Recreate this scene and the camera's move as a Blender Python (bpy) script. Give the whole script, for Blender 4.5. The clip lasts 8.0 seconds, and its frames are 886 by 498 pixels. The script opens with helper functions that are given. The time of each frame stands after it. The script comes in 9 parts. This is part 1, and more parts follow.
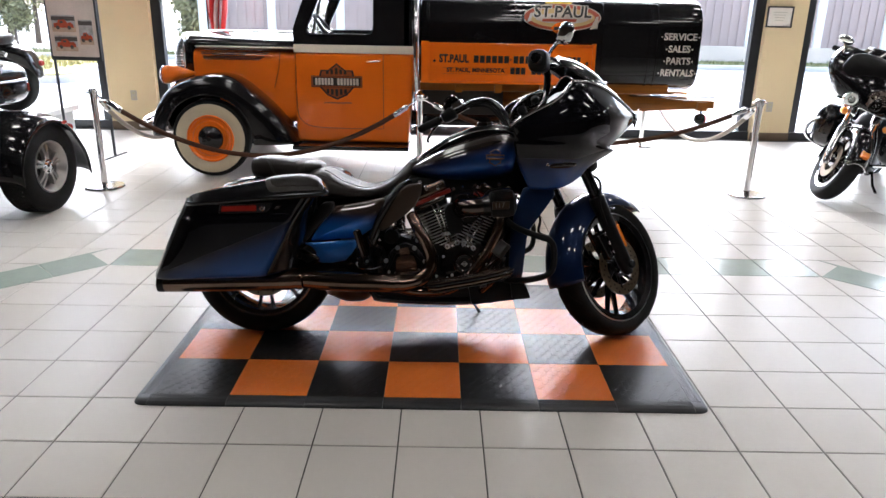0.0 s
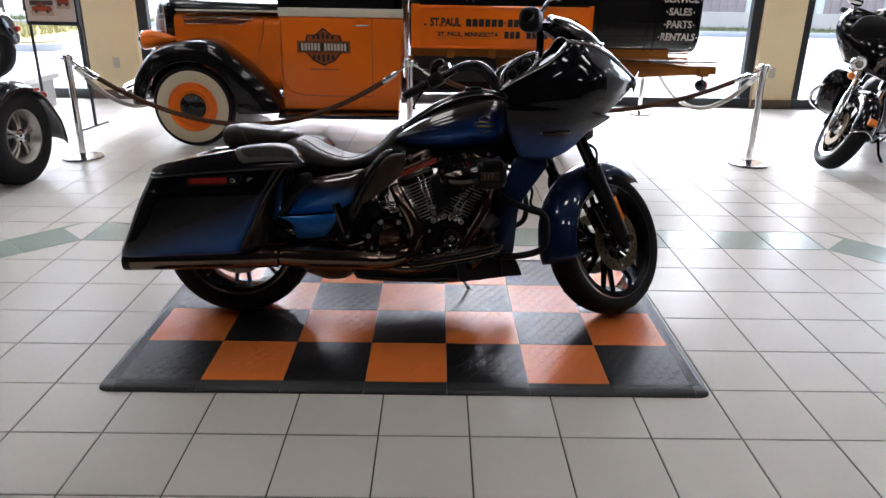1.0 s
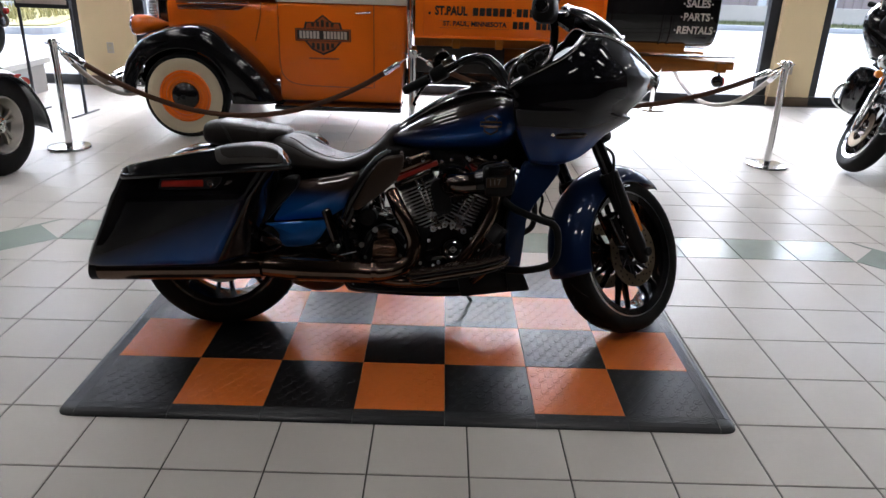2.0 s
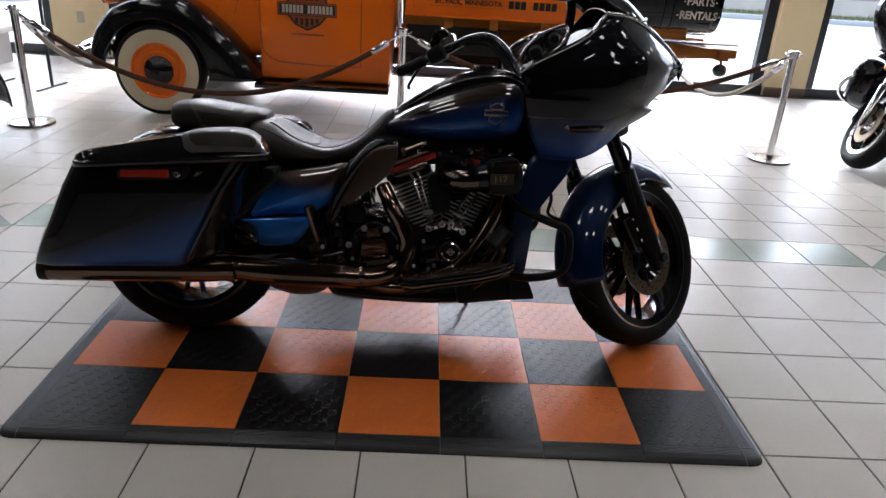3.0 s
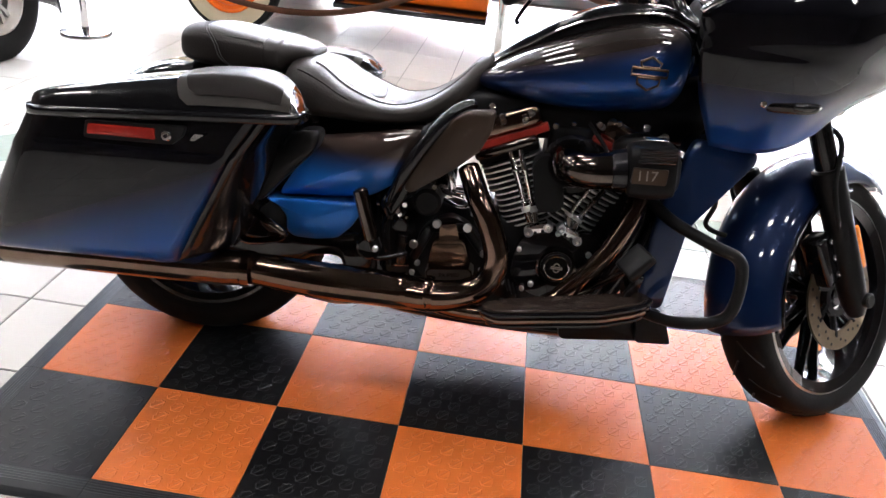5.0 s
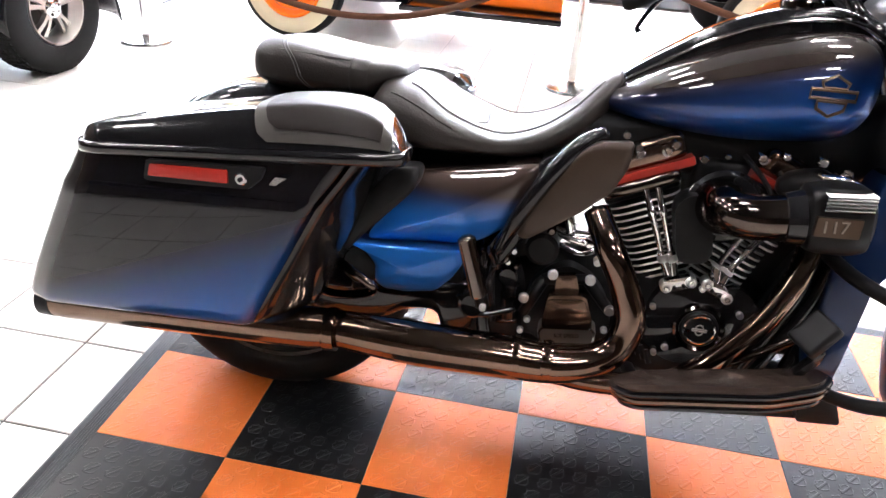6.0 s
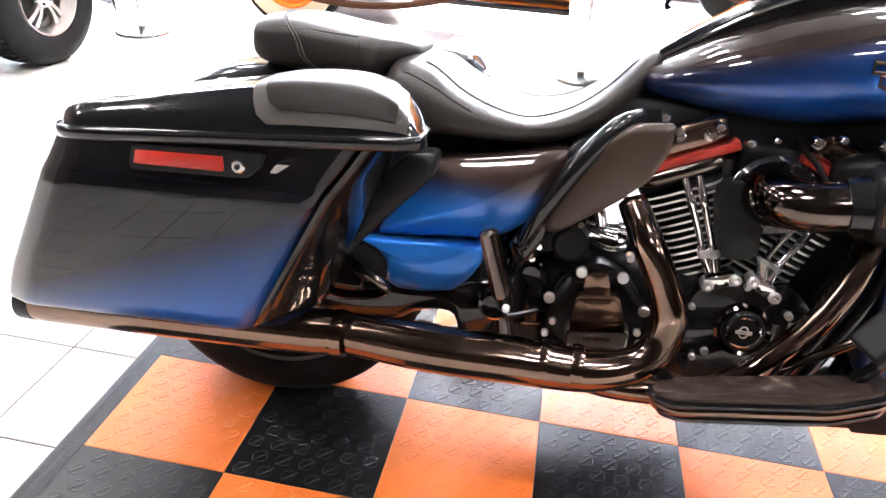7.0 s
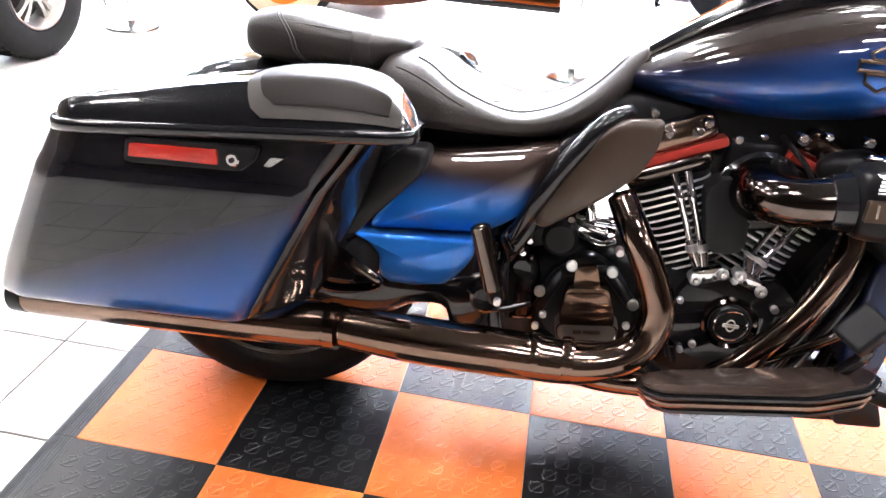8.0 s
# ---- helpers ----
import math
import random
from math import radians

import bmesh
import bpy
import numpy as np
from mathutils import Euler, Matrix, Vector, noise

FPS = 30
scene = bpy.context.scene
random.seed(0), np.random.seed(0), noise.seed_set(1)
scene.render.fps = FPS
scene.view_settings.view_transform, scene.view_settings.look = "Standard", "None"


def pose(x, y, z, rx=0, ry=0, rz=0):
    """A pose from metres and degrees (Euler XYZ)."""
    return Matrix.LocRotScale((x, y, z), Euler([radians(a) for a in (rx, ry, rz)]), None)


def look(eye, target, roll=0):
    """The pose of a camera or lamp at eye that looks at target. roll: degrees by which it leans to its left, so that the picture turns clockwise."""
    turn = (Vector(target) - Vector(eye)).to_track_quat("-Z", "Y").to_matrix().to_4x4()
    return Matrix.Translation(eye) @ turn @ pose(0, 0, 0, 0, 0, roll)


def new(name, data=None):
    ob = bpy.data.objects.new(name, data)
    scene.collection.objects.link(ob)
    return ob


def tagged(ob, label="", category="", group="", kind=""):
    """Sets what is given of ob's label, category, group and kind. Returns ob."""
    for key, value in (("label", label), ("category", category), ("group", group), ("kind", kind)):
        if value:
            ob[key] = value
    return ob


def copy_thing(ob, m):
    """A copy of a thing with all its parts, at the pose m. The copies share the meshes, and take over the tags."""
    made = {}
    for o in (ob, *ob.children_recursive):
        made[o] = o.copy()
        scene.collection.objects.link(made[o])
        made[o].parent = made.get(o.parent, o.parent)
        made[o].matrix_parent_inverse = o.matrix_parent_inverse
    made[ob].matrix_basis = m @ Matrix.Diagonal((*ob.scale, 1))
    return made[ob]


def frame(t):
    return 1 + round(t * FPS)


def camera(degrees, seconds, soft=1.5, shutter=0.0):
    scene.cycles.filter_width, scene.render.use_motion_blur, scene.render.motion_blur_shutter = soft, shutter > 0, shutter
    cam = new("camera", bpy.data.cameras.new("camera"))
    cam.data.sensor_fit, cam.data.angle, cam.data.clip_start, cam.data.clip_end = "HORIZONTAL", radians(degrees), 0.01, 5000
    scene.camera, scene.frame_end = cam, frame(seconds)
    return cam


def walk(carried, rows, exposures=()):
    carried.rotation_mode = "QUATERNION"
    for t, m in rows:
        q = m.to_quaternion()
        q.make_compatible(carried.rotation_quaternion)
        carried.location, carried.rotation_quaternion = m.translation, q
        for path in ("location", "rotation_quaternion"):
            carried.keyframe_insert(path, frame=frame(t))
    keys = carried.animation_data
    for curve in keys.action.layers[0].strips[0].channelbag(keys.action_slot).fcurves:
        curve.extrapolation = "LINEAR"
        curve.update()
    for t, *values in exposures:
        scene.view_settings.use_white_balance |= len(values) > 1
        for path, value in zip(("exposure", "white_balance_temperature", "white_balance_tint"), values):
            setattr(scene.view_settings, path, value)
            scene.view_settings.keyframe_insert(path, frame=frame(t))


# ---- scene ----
cam = camera(63.5, 8.0)
PATH = [
    (0, (1.12, -2.505, 1.471), (1.134, -0.607, 0.841), 1.1),
    (0.5, (1.139, -2.437, 1.446), (1.172, -0.553, 0.778), 0.2),
    (1, (1.17, -2.319, 1.427), (1.192, -0.449, 0.719), 1.0),
    (1.5, (1.201, -2.184, 1.417), (1.202, -0.321, 0.689), 1.4),
    (3, (1.123, -1.753, 1.369), (1.196, 0.088, 0.59), 3.7),
    (3.5, (1.128, -1.598, 1.332), (1.219, 0.216, 0.494), 3.8),
    (4, (1.147, -1.368, 1.308), (1.143, 0.429, 0.428), 4.7),
    (4.5, (1.134, -1.198, 1.272), (1.013, 0.569, 0.342), 4.1),
    (5, (1.073, -1.007, 1.248), (0.946, 0.739, 0.282), 6.1),
    (5.2, (1.029, -0.922, 1.24), (0.857, 0.819, 0.272), 5.5),
    (6.3, (0.891, -0.692, 1.181), (0.625, 1.026, 0.193), 4.5),
    (6.5, (0.891, -0.664, 1.163), (0.626, 1.052, 0.171), 4.7),
    (7, (0.855, -0.629, 1.136), (0.595, 1.091, 0.147), 4.1),
    (7.5, (0.855, -0.647, 1.143), (0.604, 1.07, 0.149), 4.5),
    (8, (0.854, -0.644, 1.137), (0.623, 1.076, 0.144), 4.7),
]

# ---- world and light ----
EXPOSURES = [(0, 2.92, 5720, 11), (0.5, 2.87, 5690, 11), (1, 2.57, 5650, 11), (1.5, 2.37, 5650, 11), (3, 2.36, 5650, 11), (3.5, 2.31, 5650, 11), (4, 2.77, 5650, 11), (4.5, 3.40, 5640, 12), (5.2, 4.20, 5650, 13),
             (6.5, 5.10, 5680, 14), (7, 5.31, 5640, 14), (8, 5.46, 5610, 14)]
walk(cam, [(t, look(eye, target, roll)) for t, eye, target, roll in PATH], EXPOSURES)

world = bpy.data.worlds.new("overcast_sky")
scene.world = world
world.use_nodes = True
wn = world.node_tree
sky = wn.nodes.new("ShaderNodeTexSky")
sky.sky_type = "NISHITA"
sky.sun_disc = False
sky.sun_elevation, sky.sun_rotation = radians(40), radians(0)
sky.air_density, sky.dust_density, sky.ozone_density = 1.0, 4.0, 1.0
# thin cloud takes most of the blue out of the sky
cloud = wn.nodes.new("ShaderNodeHueSaturation")
cloud.inputs["Saturation"].default_value = 0.6
wn.links.new(sky.outputs["Color"], cloud.inputs["Color"])
wn.links.new(cloud.outputs["Color"], wn.nodes["Background"].inputs["Color"])
wn.nodes["Background"].inputs["Strength"].default_value = 0.15

sun_data = bpy.data.lights.new("sun", "SUN")
sun_data.energy, sun_data.angle, sun_data.color = 0.6, radians(40), (1.0, 0.99, 0.97)
sun = new("sun", sun_data)
sun.matrix_world = look((2, 30 * math.cos(radians(40)), 30 * math.sin(radians(40))), (2, 0, 0))


# ---- small tools ----
def part(name, bm, material, parent=None, label="", smooth=False, angle=None):
    """Link a bmesh as one mesh object, under a thing or a part."""
    me = bpy.data.meshes.new(name)
    bmesh.ops.recalc_face_normals(bm, faces=bm.faces)
    if angle is not None:
        for e in bm.edges:
            if len(e.link_faces) == 2 and e.calc_face_angle(0) > radians(angle):
                e.smooth = False
    for f in bm.faces:
        f.smooth = smooth or angle is not None
    bm.to_mesh(me)
    bm.free()
    mats = material if isinstance(material, (list, tuple)) else [material]
    for mt in mats:
        me.materials.append(mt)
    ob = new(name, me)
    if parent is not None:
        ob.parent = parent
    if label:
        ob["label"] = label
    return ob


def thing(name, label, category, m=None, group="", kind=""):
    ob = new(name)
    ob.empty_display_size = 0.1
    if m is not None:
        ob.matrix_world = m
    return tagged(ob, label, category, group, kind)


def join(*bms):
    """Merge bmeshes into the first."""
    base = bms[0]
    for other in bms[1:]:
        me = bpy.data.meshes.new("tmp")
        other.to_mesh(me)
        base.from_mesh(me)
        bpy.data.meshes.remove(me)
        other.free()
    return base


def moved(bm, m):
    bmesh.ops.transform(bm, matrix=m, verts=bm.verts)
    return bm


def box(x0, x1, y0, y1, z0, z1, bevel=0.0, seg=2):
    bm = bmesh.new()
    bmesh.ops.create_cube(bm, size=1)
    for v in bm.verts:
        v.co = Vector((x0 + (v.co.x + 0.5) * (x1 - x0), y0 + (v.co.y + 0.5) * (y1 - y0), z0 + (v.co.z + 0.5) * (z1 - z0)))
    if bevel:
        bmesh.ops.bevel(bm, geom=list(bm.edges), offset=bevel, segments=seg, profile=0.6, affect="EDGES")
    return bm


def prism(outline, y0, y1, bevel=0.0, seg=2):
    """A plate with its outline in x and z, from y0 to y1."""
    bm = bmesh.new()
    vs = [bm.verts.new((x, y0, z)) for x, z in outline]
    f = bm.faces.new(vs)
    ret = bmesh.ops.extrude_face_region(bm, geom=[f])
    for g in ret["geom"]:
        if isinstance(g, bmesh.types.BMVert):
            g.co.y = y1
    bmesh.ops.recalc_face_normals(bm, faces=bm.faces)
    if bevel:
        es = [e for e in bm.edges if len({round(v.co.y, 5) for v in e.verts}) == 1]
        bmesh.ops.bevel(bm, geom=es, offset=bevel, segments=seg, profile=0.5, affect="EDGES")
    return bm


def ease(pts, n, closed=False):
    """A smooth curve (Catmull-Rom) through rows of numbers, n rows long."""
    p = np.array(pts, float)
    k = len(p)
    if closed:
        q = np.vstack([p[-1], p, p[0], p[1]])
        spans = k
    else:
        q = np.vstack([2 * p[0] - p[1], p, 2 * p[-1] - p[-2]])
        spans = k - 1
    out = []
    for s in np.linspace(0, spans, n, endpoint=not closed):
        i = min(int(s), spans - 1)
        u = s - i
        a, b, c, d = q[i], q[i + 1], q[i + 2], q[i + 3]
        out.append(0.5 * (2 * b + (c - a) * u + (2 * a - 5 * b + 4 * c - d) * u * u + (3 * b - a - 3 * c + d) * u ** 3))
    return np.array(out)


def loft(loops, cap=True, wrap=False):
    """Skin closed loops of equal length."""
    bm = bmesh.new()
    rows = [[bm.verts.new(Vector(p)) for p in loop] for loop in loops]
    n = len(rows[0])
    pairs = list(zip(rows, rows[1:])) + ([(rows[-1], rows[0])] if wrap else [])
    for a, b in pairs:
        for i in range(n):
            j = (i + 1) % n
            bm.faces.new((a[i], a[j], b[j], b[i]))
    if cap and not wrap:
        bm.faces.new(rows[0][::-1])
        bm.faces.new(rows[-1])
    return bm


def tube(pts, r, n=10, steps=0, closed=False, cap=True):
    """A round tube along a smooth path; r is a radius or one per point."""
    p = np.array(pts, float)
    rs = np.array(r, float) if hasattr(r, "__len__") else np.full(len(p), float(r))
    full = np.column_stack([p, rs])
    if steps:
        full = ease(full, steps, closed)
    p, rs = full[:, :3], full[:, 3]
    loops, side = [], None
    for i in range(len(p)):
        if closed:
            d = p[(i + 1) % len(p)] - p[i - 1]
        else:
            d = p[min(i + 1, len(p) - 1)] - p[max(i - 1, 0)]
        d = Vector(d).normalized()
        if side is None:
            ref = Vector((0, 0, 1)) if abs(d.z) < 0.9 else Vector((0, 1, 0))
            side = d.cross(ref).normalized()
        side = (side - d * side.dot(d)).normalized()
        up = side.cross(d)
        loops.append([Vector(p[i]) + (side * math.cos(a) + up * math.sin(a)) * rs[i] for a in np.linspace(0, 2 * math.pi, n, endpoint=False)])
    return loft(loops, cap, closed)


def lathe(profile, n=48, closed=False):
    """Turn a profile of (radius, y) about the y axis."""
    bm = bmesh.new()
    rows = []
    for a in np.linspace(0, 2 * math.pi, n, endpoint=False):
        rows.append([bm.verts.new((r * math.cos(a), y, r * math.sin(a))) for r, y in profile])
    m = len(profile)
    for k in range(n):
        a, b = rows[k], rows[(k + 1) % n]
        for i in range(m if closed else m - 1):
            j = (i + 1) % m
            bm.faces.new((a[i], a[j], b[j], b[i]))
    if not closed:
        bmesh.ops.remove_doubles(bm, verts=bm.verts, dist=1e-6)
        bmesh.ops.holes_fill(bm, edges=[e for e in bm.edges if e.is_boundary], sides=0)
    return bm


def hull(stations, n=32, m=36):
    """A smooth body along x. Rows: x, y centre, z centre, half width, height above, depth below, squareness."""
    rows = ease(stations, m)
    loops = []
    for x, yc, zc, w, up, dn, p in rows:
        w, up, dn, p = max(w, 0.002), max(up, 0.002), max(dn, 0.002), max(p, 1.2)
        loop = []
        for a in np.linspace(0, 2 * math.pi, n, endpoint=False):
            c, s = math.cos(a), math.sin(a)
            cy = math.copysign(abs(c) ** (2 / p), c)
            sz = math.copysign(abs(s) ** (2 / p), s)
            loop.append((x, yc + w * cy, zc + (up if s > 0 else dn) * sz))
        loops.append(loop)
    # rounded ends
    def tip(end, nxt):
        c = np.mean(np.array(end), axis=0)
        size = min(np.ptp([p[1] for p in end]), np.ptp([p[2] for p in end])) * 0.16
        d = math.copysign(1, c[0] - np.mean(np.array(nxt), axis=0)[0])
        return [[tuple(c + (np.array(p) - c) * f + np.array((d * size * g, 0, 0))) for p in end] for f, g in ((0.86, 0.45), (0.6, 0.8), (0.3, 0.96), (0.04, 1.0))]
    loops = tip(loops[0], loops[1])[::-1] + loops + tip(loops[-1], loops[-2])
    return loft(loops)


def sheet(grid, thick):
    """A bent plate from a grid of points."""
    g = np.array(grid, float)
    bm = bmesh.new()
    vs = [[bm.verts.new(Vector(p)) for p in row] for row in g]
    for a, b in zip(vs, vs[1:]):
        for i in range(len(a) - 1):
            bm.faces.new((a[i], a[i + 1], b[i + 1], b[i]))
    bmesh.ops.recalc_face_normals(bm, faces=bm.faces)
    bmesh.ops.solidify(bm, geom=list(bm.faces), thickness=thick)
    return bm


def rounded(poly, r, n=4):
    """A polygon of (a, b) with its corners rounded."""
    out = []
    k = len(poly)
    for i in range(k):
        p, a, b = Vector(poly[i]), Vector(poly[i - 1]), Vector(poly[(i + 1) % k])
        da, db = (a - p), (b - p)
        rr = min(r, da.length * 0.45, db.length * 0.45)
        s, e = p + da.normalized() * rr, p + db.normalized() * rr
        for t in np.linspace(0, 1, n + 1):
            out.append(tuple(s * (1 - t) ** 2 + p * 2 * t * (1 - t) + e * t * t))
    return out


def ring_plate(outer, inner, y0, y1):
    """A plate with a hole; both outlines have the same number of (x, z) points."""
    bm = bmesh.new()
    n = len(outer)
    loops = [[(x, y0, z) for x, z in outer], [(x, y1, z) for x, z in outer], [(x, y1, z) for x, z in inner], [(x, y0, z) for x, z in inner]]
    rows = [[bm.verts.new(p) for p in lp] for lp in loops]
    for k in range(4):
        a, b = rows[k], rows[(k + 1) % 4]
        for i in range(n):
            j = (i + 1) % n
            bm.faces.new((a[i], a[j], b[j], b[i]))
    return bm


def disc(r, y0, y1, n=24, bevel=0.0):
    b = min(bevel, r * 0.5)
    if b:
        return lathe([(0, y0), (r - b, y0), (r, y0 + b), (r, y1 - b), (r - b, y1), (0, y1)], n)
    return lathe([(0, y0), (r, y0), (r, y1), (0, y1)], n)


def words(text, size, material, m, name="lettering", parent=None, label="", depth=0.001, bold=0.0, wide=0.0, slant=0.0):
    """Raised letters; they stand in the x-z plane and face -y before m is applied; wide sets the length of the line."""
    cu = bpy.data.curves.new("tmp", "FONT")
    cu.body, cu.size, cu.extrude, cu.align_x, cu.align_y = text, size, depth, "CENTER", "CENTER"
    cu.resolution_u, cu.offset, cu.shear = 3, bold, slant
    ob = bpy.data.objects.new("tmp", cu)
    me = bpy.data.meshes.new_from_object(ob)
    bpy.data.objects.remove(ob)
    bpy.data.curves.remove(cu)
    bm = bmesh.new()
    bm.from_mesh(me)
    bpy.data.meshes.remove(me)
    if wide:
        xs = [v.co.x for v in bm.verts]
        moved(bm, Matrix.Diagonal((wide / (max(xs) - min(xs)), 1, 1, 1)))
    moved(bm, m @ pose(0, 0, 0, 90, 0, 0))
    return part(name, bm, material, parent, label)


# ---- materials ----
def material(name, color, rough=0.5, metal=0.0, vary=0.1, scale=8.0, bump=0.0, bump_scale=60.0, coat=0.0, coat_rough=0.03, rough_vary=0.08,
             stretch=(1, 1, 1), spec=0.5, island=0.0, sheen=0.0, detail=4.0):
    """A surface with two scales of variation in tone, gloss and relief."""
    mt = bpy.data.materials.new(name)
    mt.use_nodes = True
    nt = mt.node_tree
    b = nt.nodes["Principled BSDF"]
    co = nt.nodes.new("ShaderNodeTexCoord")
    mp = nt.nodes.new("ShaderNodeMapping")
    mp.inputs["Scale"].default_value = stretch
    nt.links.new(co.outputs["Object"], mp.inputs["Vector"])
    big = nt.nodes.new("ShaderNodeTexNoise")
    big.inputs["Scale"].default_value, big.inputs["Detail"].default_value = scale, detail
    fine = nt.nodes.new("ShaderNodeTexNoise")
    fine.inputs["Scale"].default_value, fine.inputs["Detail"].default_value = bump_scale, 3
    for node in (big, fine):
        nt.links.new(mp.outputs["Vector"], node.inputs["Vector"])
    mix = nt.nodes.new("ShaderNodeMath")
    mix.operation = "MULTIPLY_ADD"
    nt.links.new(fine.outputs["Fac"], mix.inputs[0])
    mix.inputs[1].default_value = 0.4
    nt.links.new(big.outputs["Fac"], mix.inputs[2])
    tone = nt.nodes.new("ShaderNodeMapRange")
    tone.inputs["From Min"].default_value, tone.inputs["From Max"].default_value = 0.35, 1.05
    tone.inputs["To Min"].default_value, tone.inputs["To Max"].default_value = 1 - vary, 1 + vary
    nt.links.new(mix.outputs[0], tone.inputs["Value"])
    last = tone.outputs["Result"]
    if island:
        info = nt.nodes.new("ShaderNodeObjectInfo")
        add = nt.nodes.new("ShaderNodeMath")
        add.operation = "ADD"
        nt.links.new(info.outputs["Random"], add.inputs[0])
        add.inputs[1].default_value = 0.0
        if island > 0:
            geo = nt.nodes.new("ShaderNodeNewGeometry")
            nt.links.new(geo.outputs["Random Per Island"], add.inputs[1])
        island = abs(island)
        wrap = nt.nodes.new("ShaderNodeMath")
        wrap.operation = "FRACT"
        nt.links.new(add.outputs[0], wrap.inputs[0])
        shift = nt.nodes.new("ShaderNodeMath")
        shift.operation = "MULTIPLY"
        shift.inputs[1].default_value = 37
        nt.links.new(wrap.outputs[0], shift.inputs[0])
        nt.links.new(shift.outputs[0], mp.inputs["Location"])
        rr = nt.nodes.new("ShaderNodeMapRange")
        rr.inputs["To Min"].default_value, rr.inputs["To Max"].default_value = 1 - island, 1 + island
        nt.links.new(wrap.outputs[0], rr.inputs["Value"])
        mul = nt.nodes.new("ShaderNodeMath")
        mul.operation = "MULTIPLY"
        nt.links.new(last, mul.inputs[0])
        nt.links.new(rr.outputs["Result"], mul.inputs[1])
        last = mul.outputs[0]
    col = nt.nodes.new("ShaderNodeMix")
    col.data_type, col.blend_type = "RGBA", "MULTIPLY"
    col.inputs["Factor"].default_value = 1
    col.inputs["A"].default_value = (*color, 1)
    nt.links.new(last, col.inputs["B"])
    nt.links.new(col.outputs["Result"], b.inputs["Base Color"])
    rg = nt.nodes.new("ShaderNodeMapRange")
    rg.inputs["From Min"].default_value, rg.inputs["From Max"].default_value = 0.3, 0.75
    # a surface stays either glossy or satin all over
    least, most = (0.29, 1.0) if rough > 0.275 else (0.01, 0.26)
    rg.inputs["To Min"].default_value, rg.inputs["To Max"].default_value = max(rough - rough_vary, least), min(rough + rough_vary, most)
    nt.links.new(big.outputs["Fac"], rg.inputs["Value"])
    nt.links.new(rg.outputs["Result"], b.inputs["Roughness"])
    b.inputs["Metallic"].default_value = metal
    b.inputs["Specular IOR Level"].default_value = 0.15 if coat >= 1 else spec
    b.inputs["Coat Weight"].default_value, b.inputs["Coat Roughness"].default_value = coat, coat_rough
    b.inputs["Coat IOR"].default_value = 1.42
    if bump:
        bp = nt.nodes.new("ShaderNodeBump")
        bp.inputs["Strength"].default_value, bp.inputs["Distance"].default_value = 1.0, bump
        nt.links.new(fine.outputs["Fac"], bp.inputs["Height"])
        nt.links.new(bp.outputs["Normal"], b.inputs["Normal"])
    return mt


def fade_paint(name, low, high, z0, z1, tilt=0.0, metal=0.65):
    """Clear-coated paint that is sprayed from one colour into another over a height."""
    mt = material(name, low, 0.42, metal, 0.05, 3, 0, 900, coat=1.0, coat_rough=0.012)
    nt = mt.node_tree
    b = nt.nodes["Principled BSDF"]
    b.inputs["Specular IOR Level"].default_value = 0.03
    co = nt.nodes["Texture Coordinate"]
    sep = nt.nodes.new("ShaderNodeSeparateXYZ")
    nt.links.new(co.outputs["Object"], sep.inputs[0])
    lean = nt.nodes.new("ShaderNodeMath")
    lean.operation = "MULTIPLY_ADD"
    nt.links.new(sep.outputs["X"], lean.inputs[0])
    lean.inputs[1].default_value = tilt
    nt.links.new(sep.outputs["Z"], lean.inputs[2])
    rg = nt.nodes.new("ShaderNodeMapRange")
    rg.interpolation_type = "SMOOTHSTEP"
    rg.inputs["From Min"].default_value, rg.inputs["From Max"].default_value = z0, z1
    nt.links.new(lean.outputs[0], rg.inputs["Value"])
    mix = nt.nodes.new("ShaderNodeMix")
    mix.data_type = "RGBA"
    nt.links.new(rg.outputs["Result"], mix.inputs["Factor"])
    mix.inputs["A"].default_value, mix.inputs["B"].default_value = (*low, 1), (*high, 1)
    nt.links.new(mix.outputs["Result"], b.inputs["Base Color"])
    return mt


def lamp_material(name, color, strength):
    mt = bpy.data.materials.new(name)
    mt.use_nodes = True
    b = mt.node_tree.nodes["Principled BSDF"]
    b.inputs["Base Color"].default_value = (0.8, 0.8, 0.8, 1)
    b.inputs["Emission Color"].default_value = (*color, 1)
    b.inputs["Emission Strength"].default_value = strength
    return mt


def glass_material(name, color=(1, 1, 1), rough=0.0):
    mt = bpy.data.materials.new(name)
    mt.use_nodes = True
    b = mt.node_tree.nodes["Principled BSDF"]
    b.inputs["Base Color"].default_value = (*color, 1)
    b.inputs["Transmission Weight"].default_value = 1
    b.inputs["Roughness"].default_value = rough
    b.inputs["IOR"].default_value = 1.3
    return mt


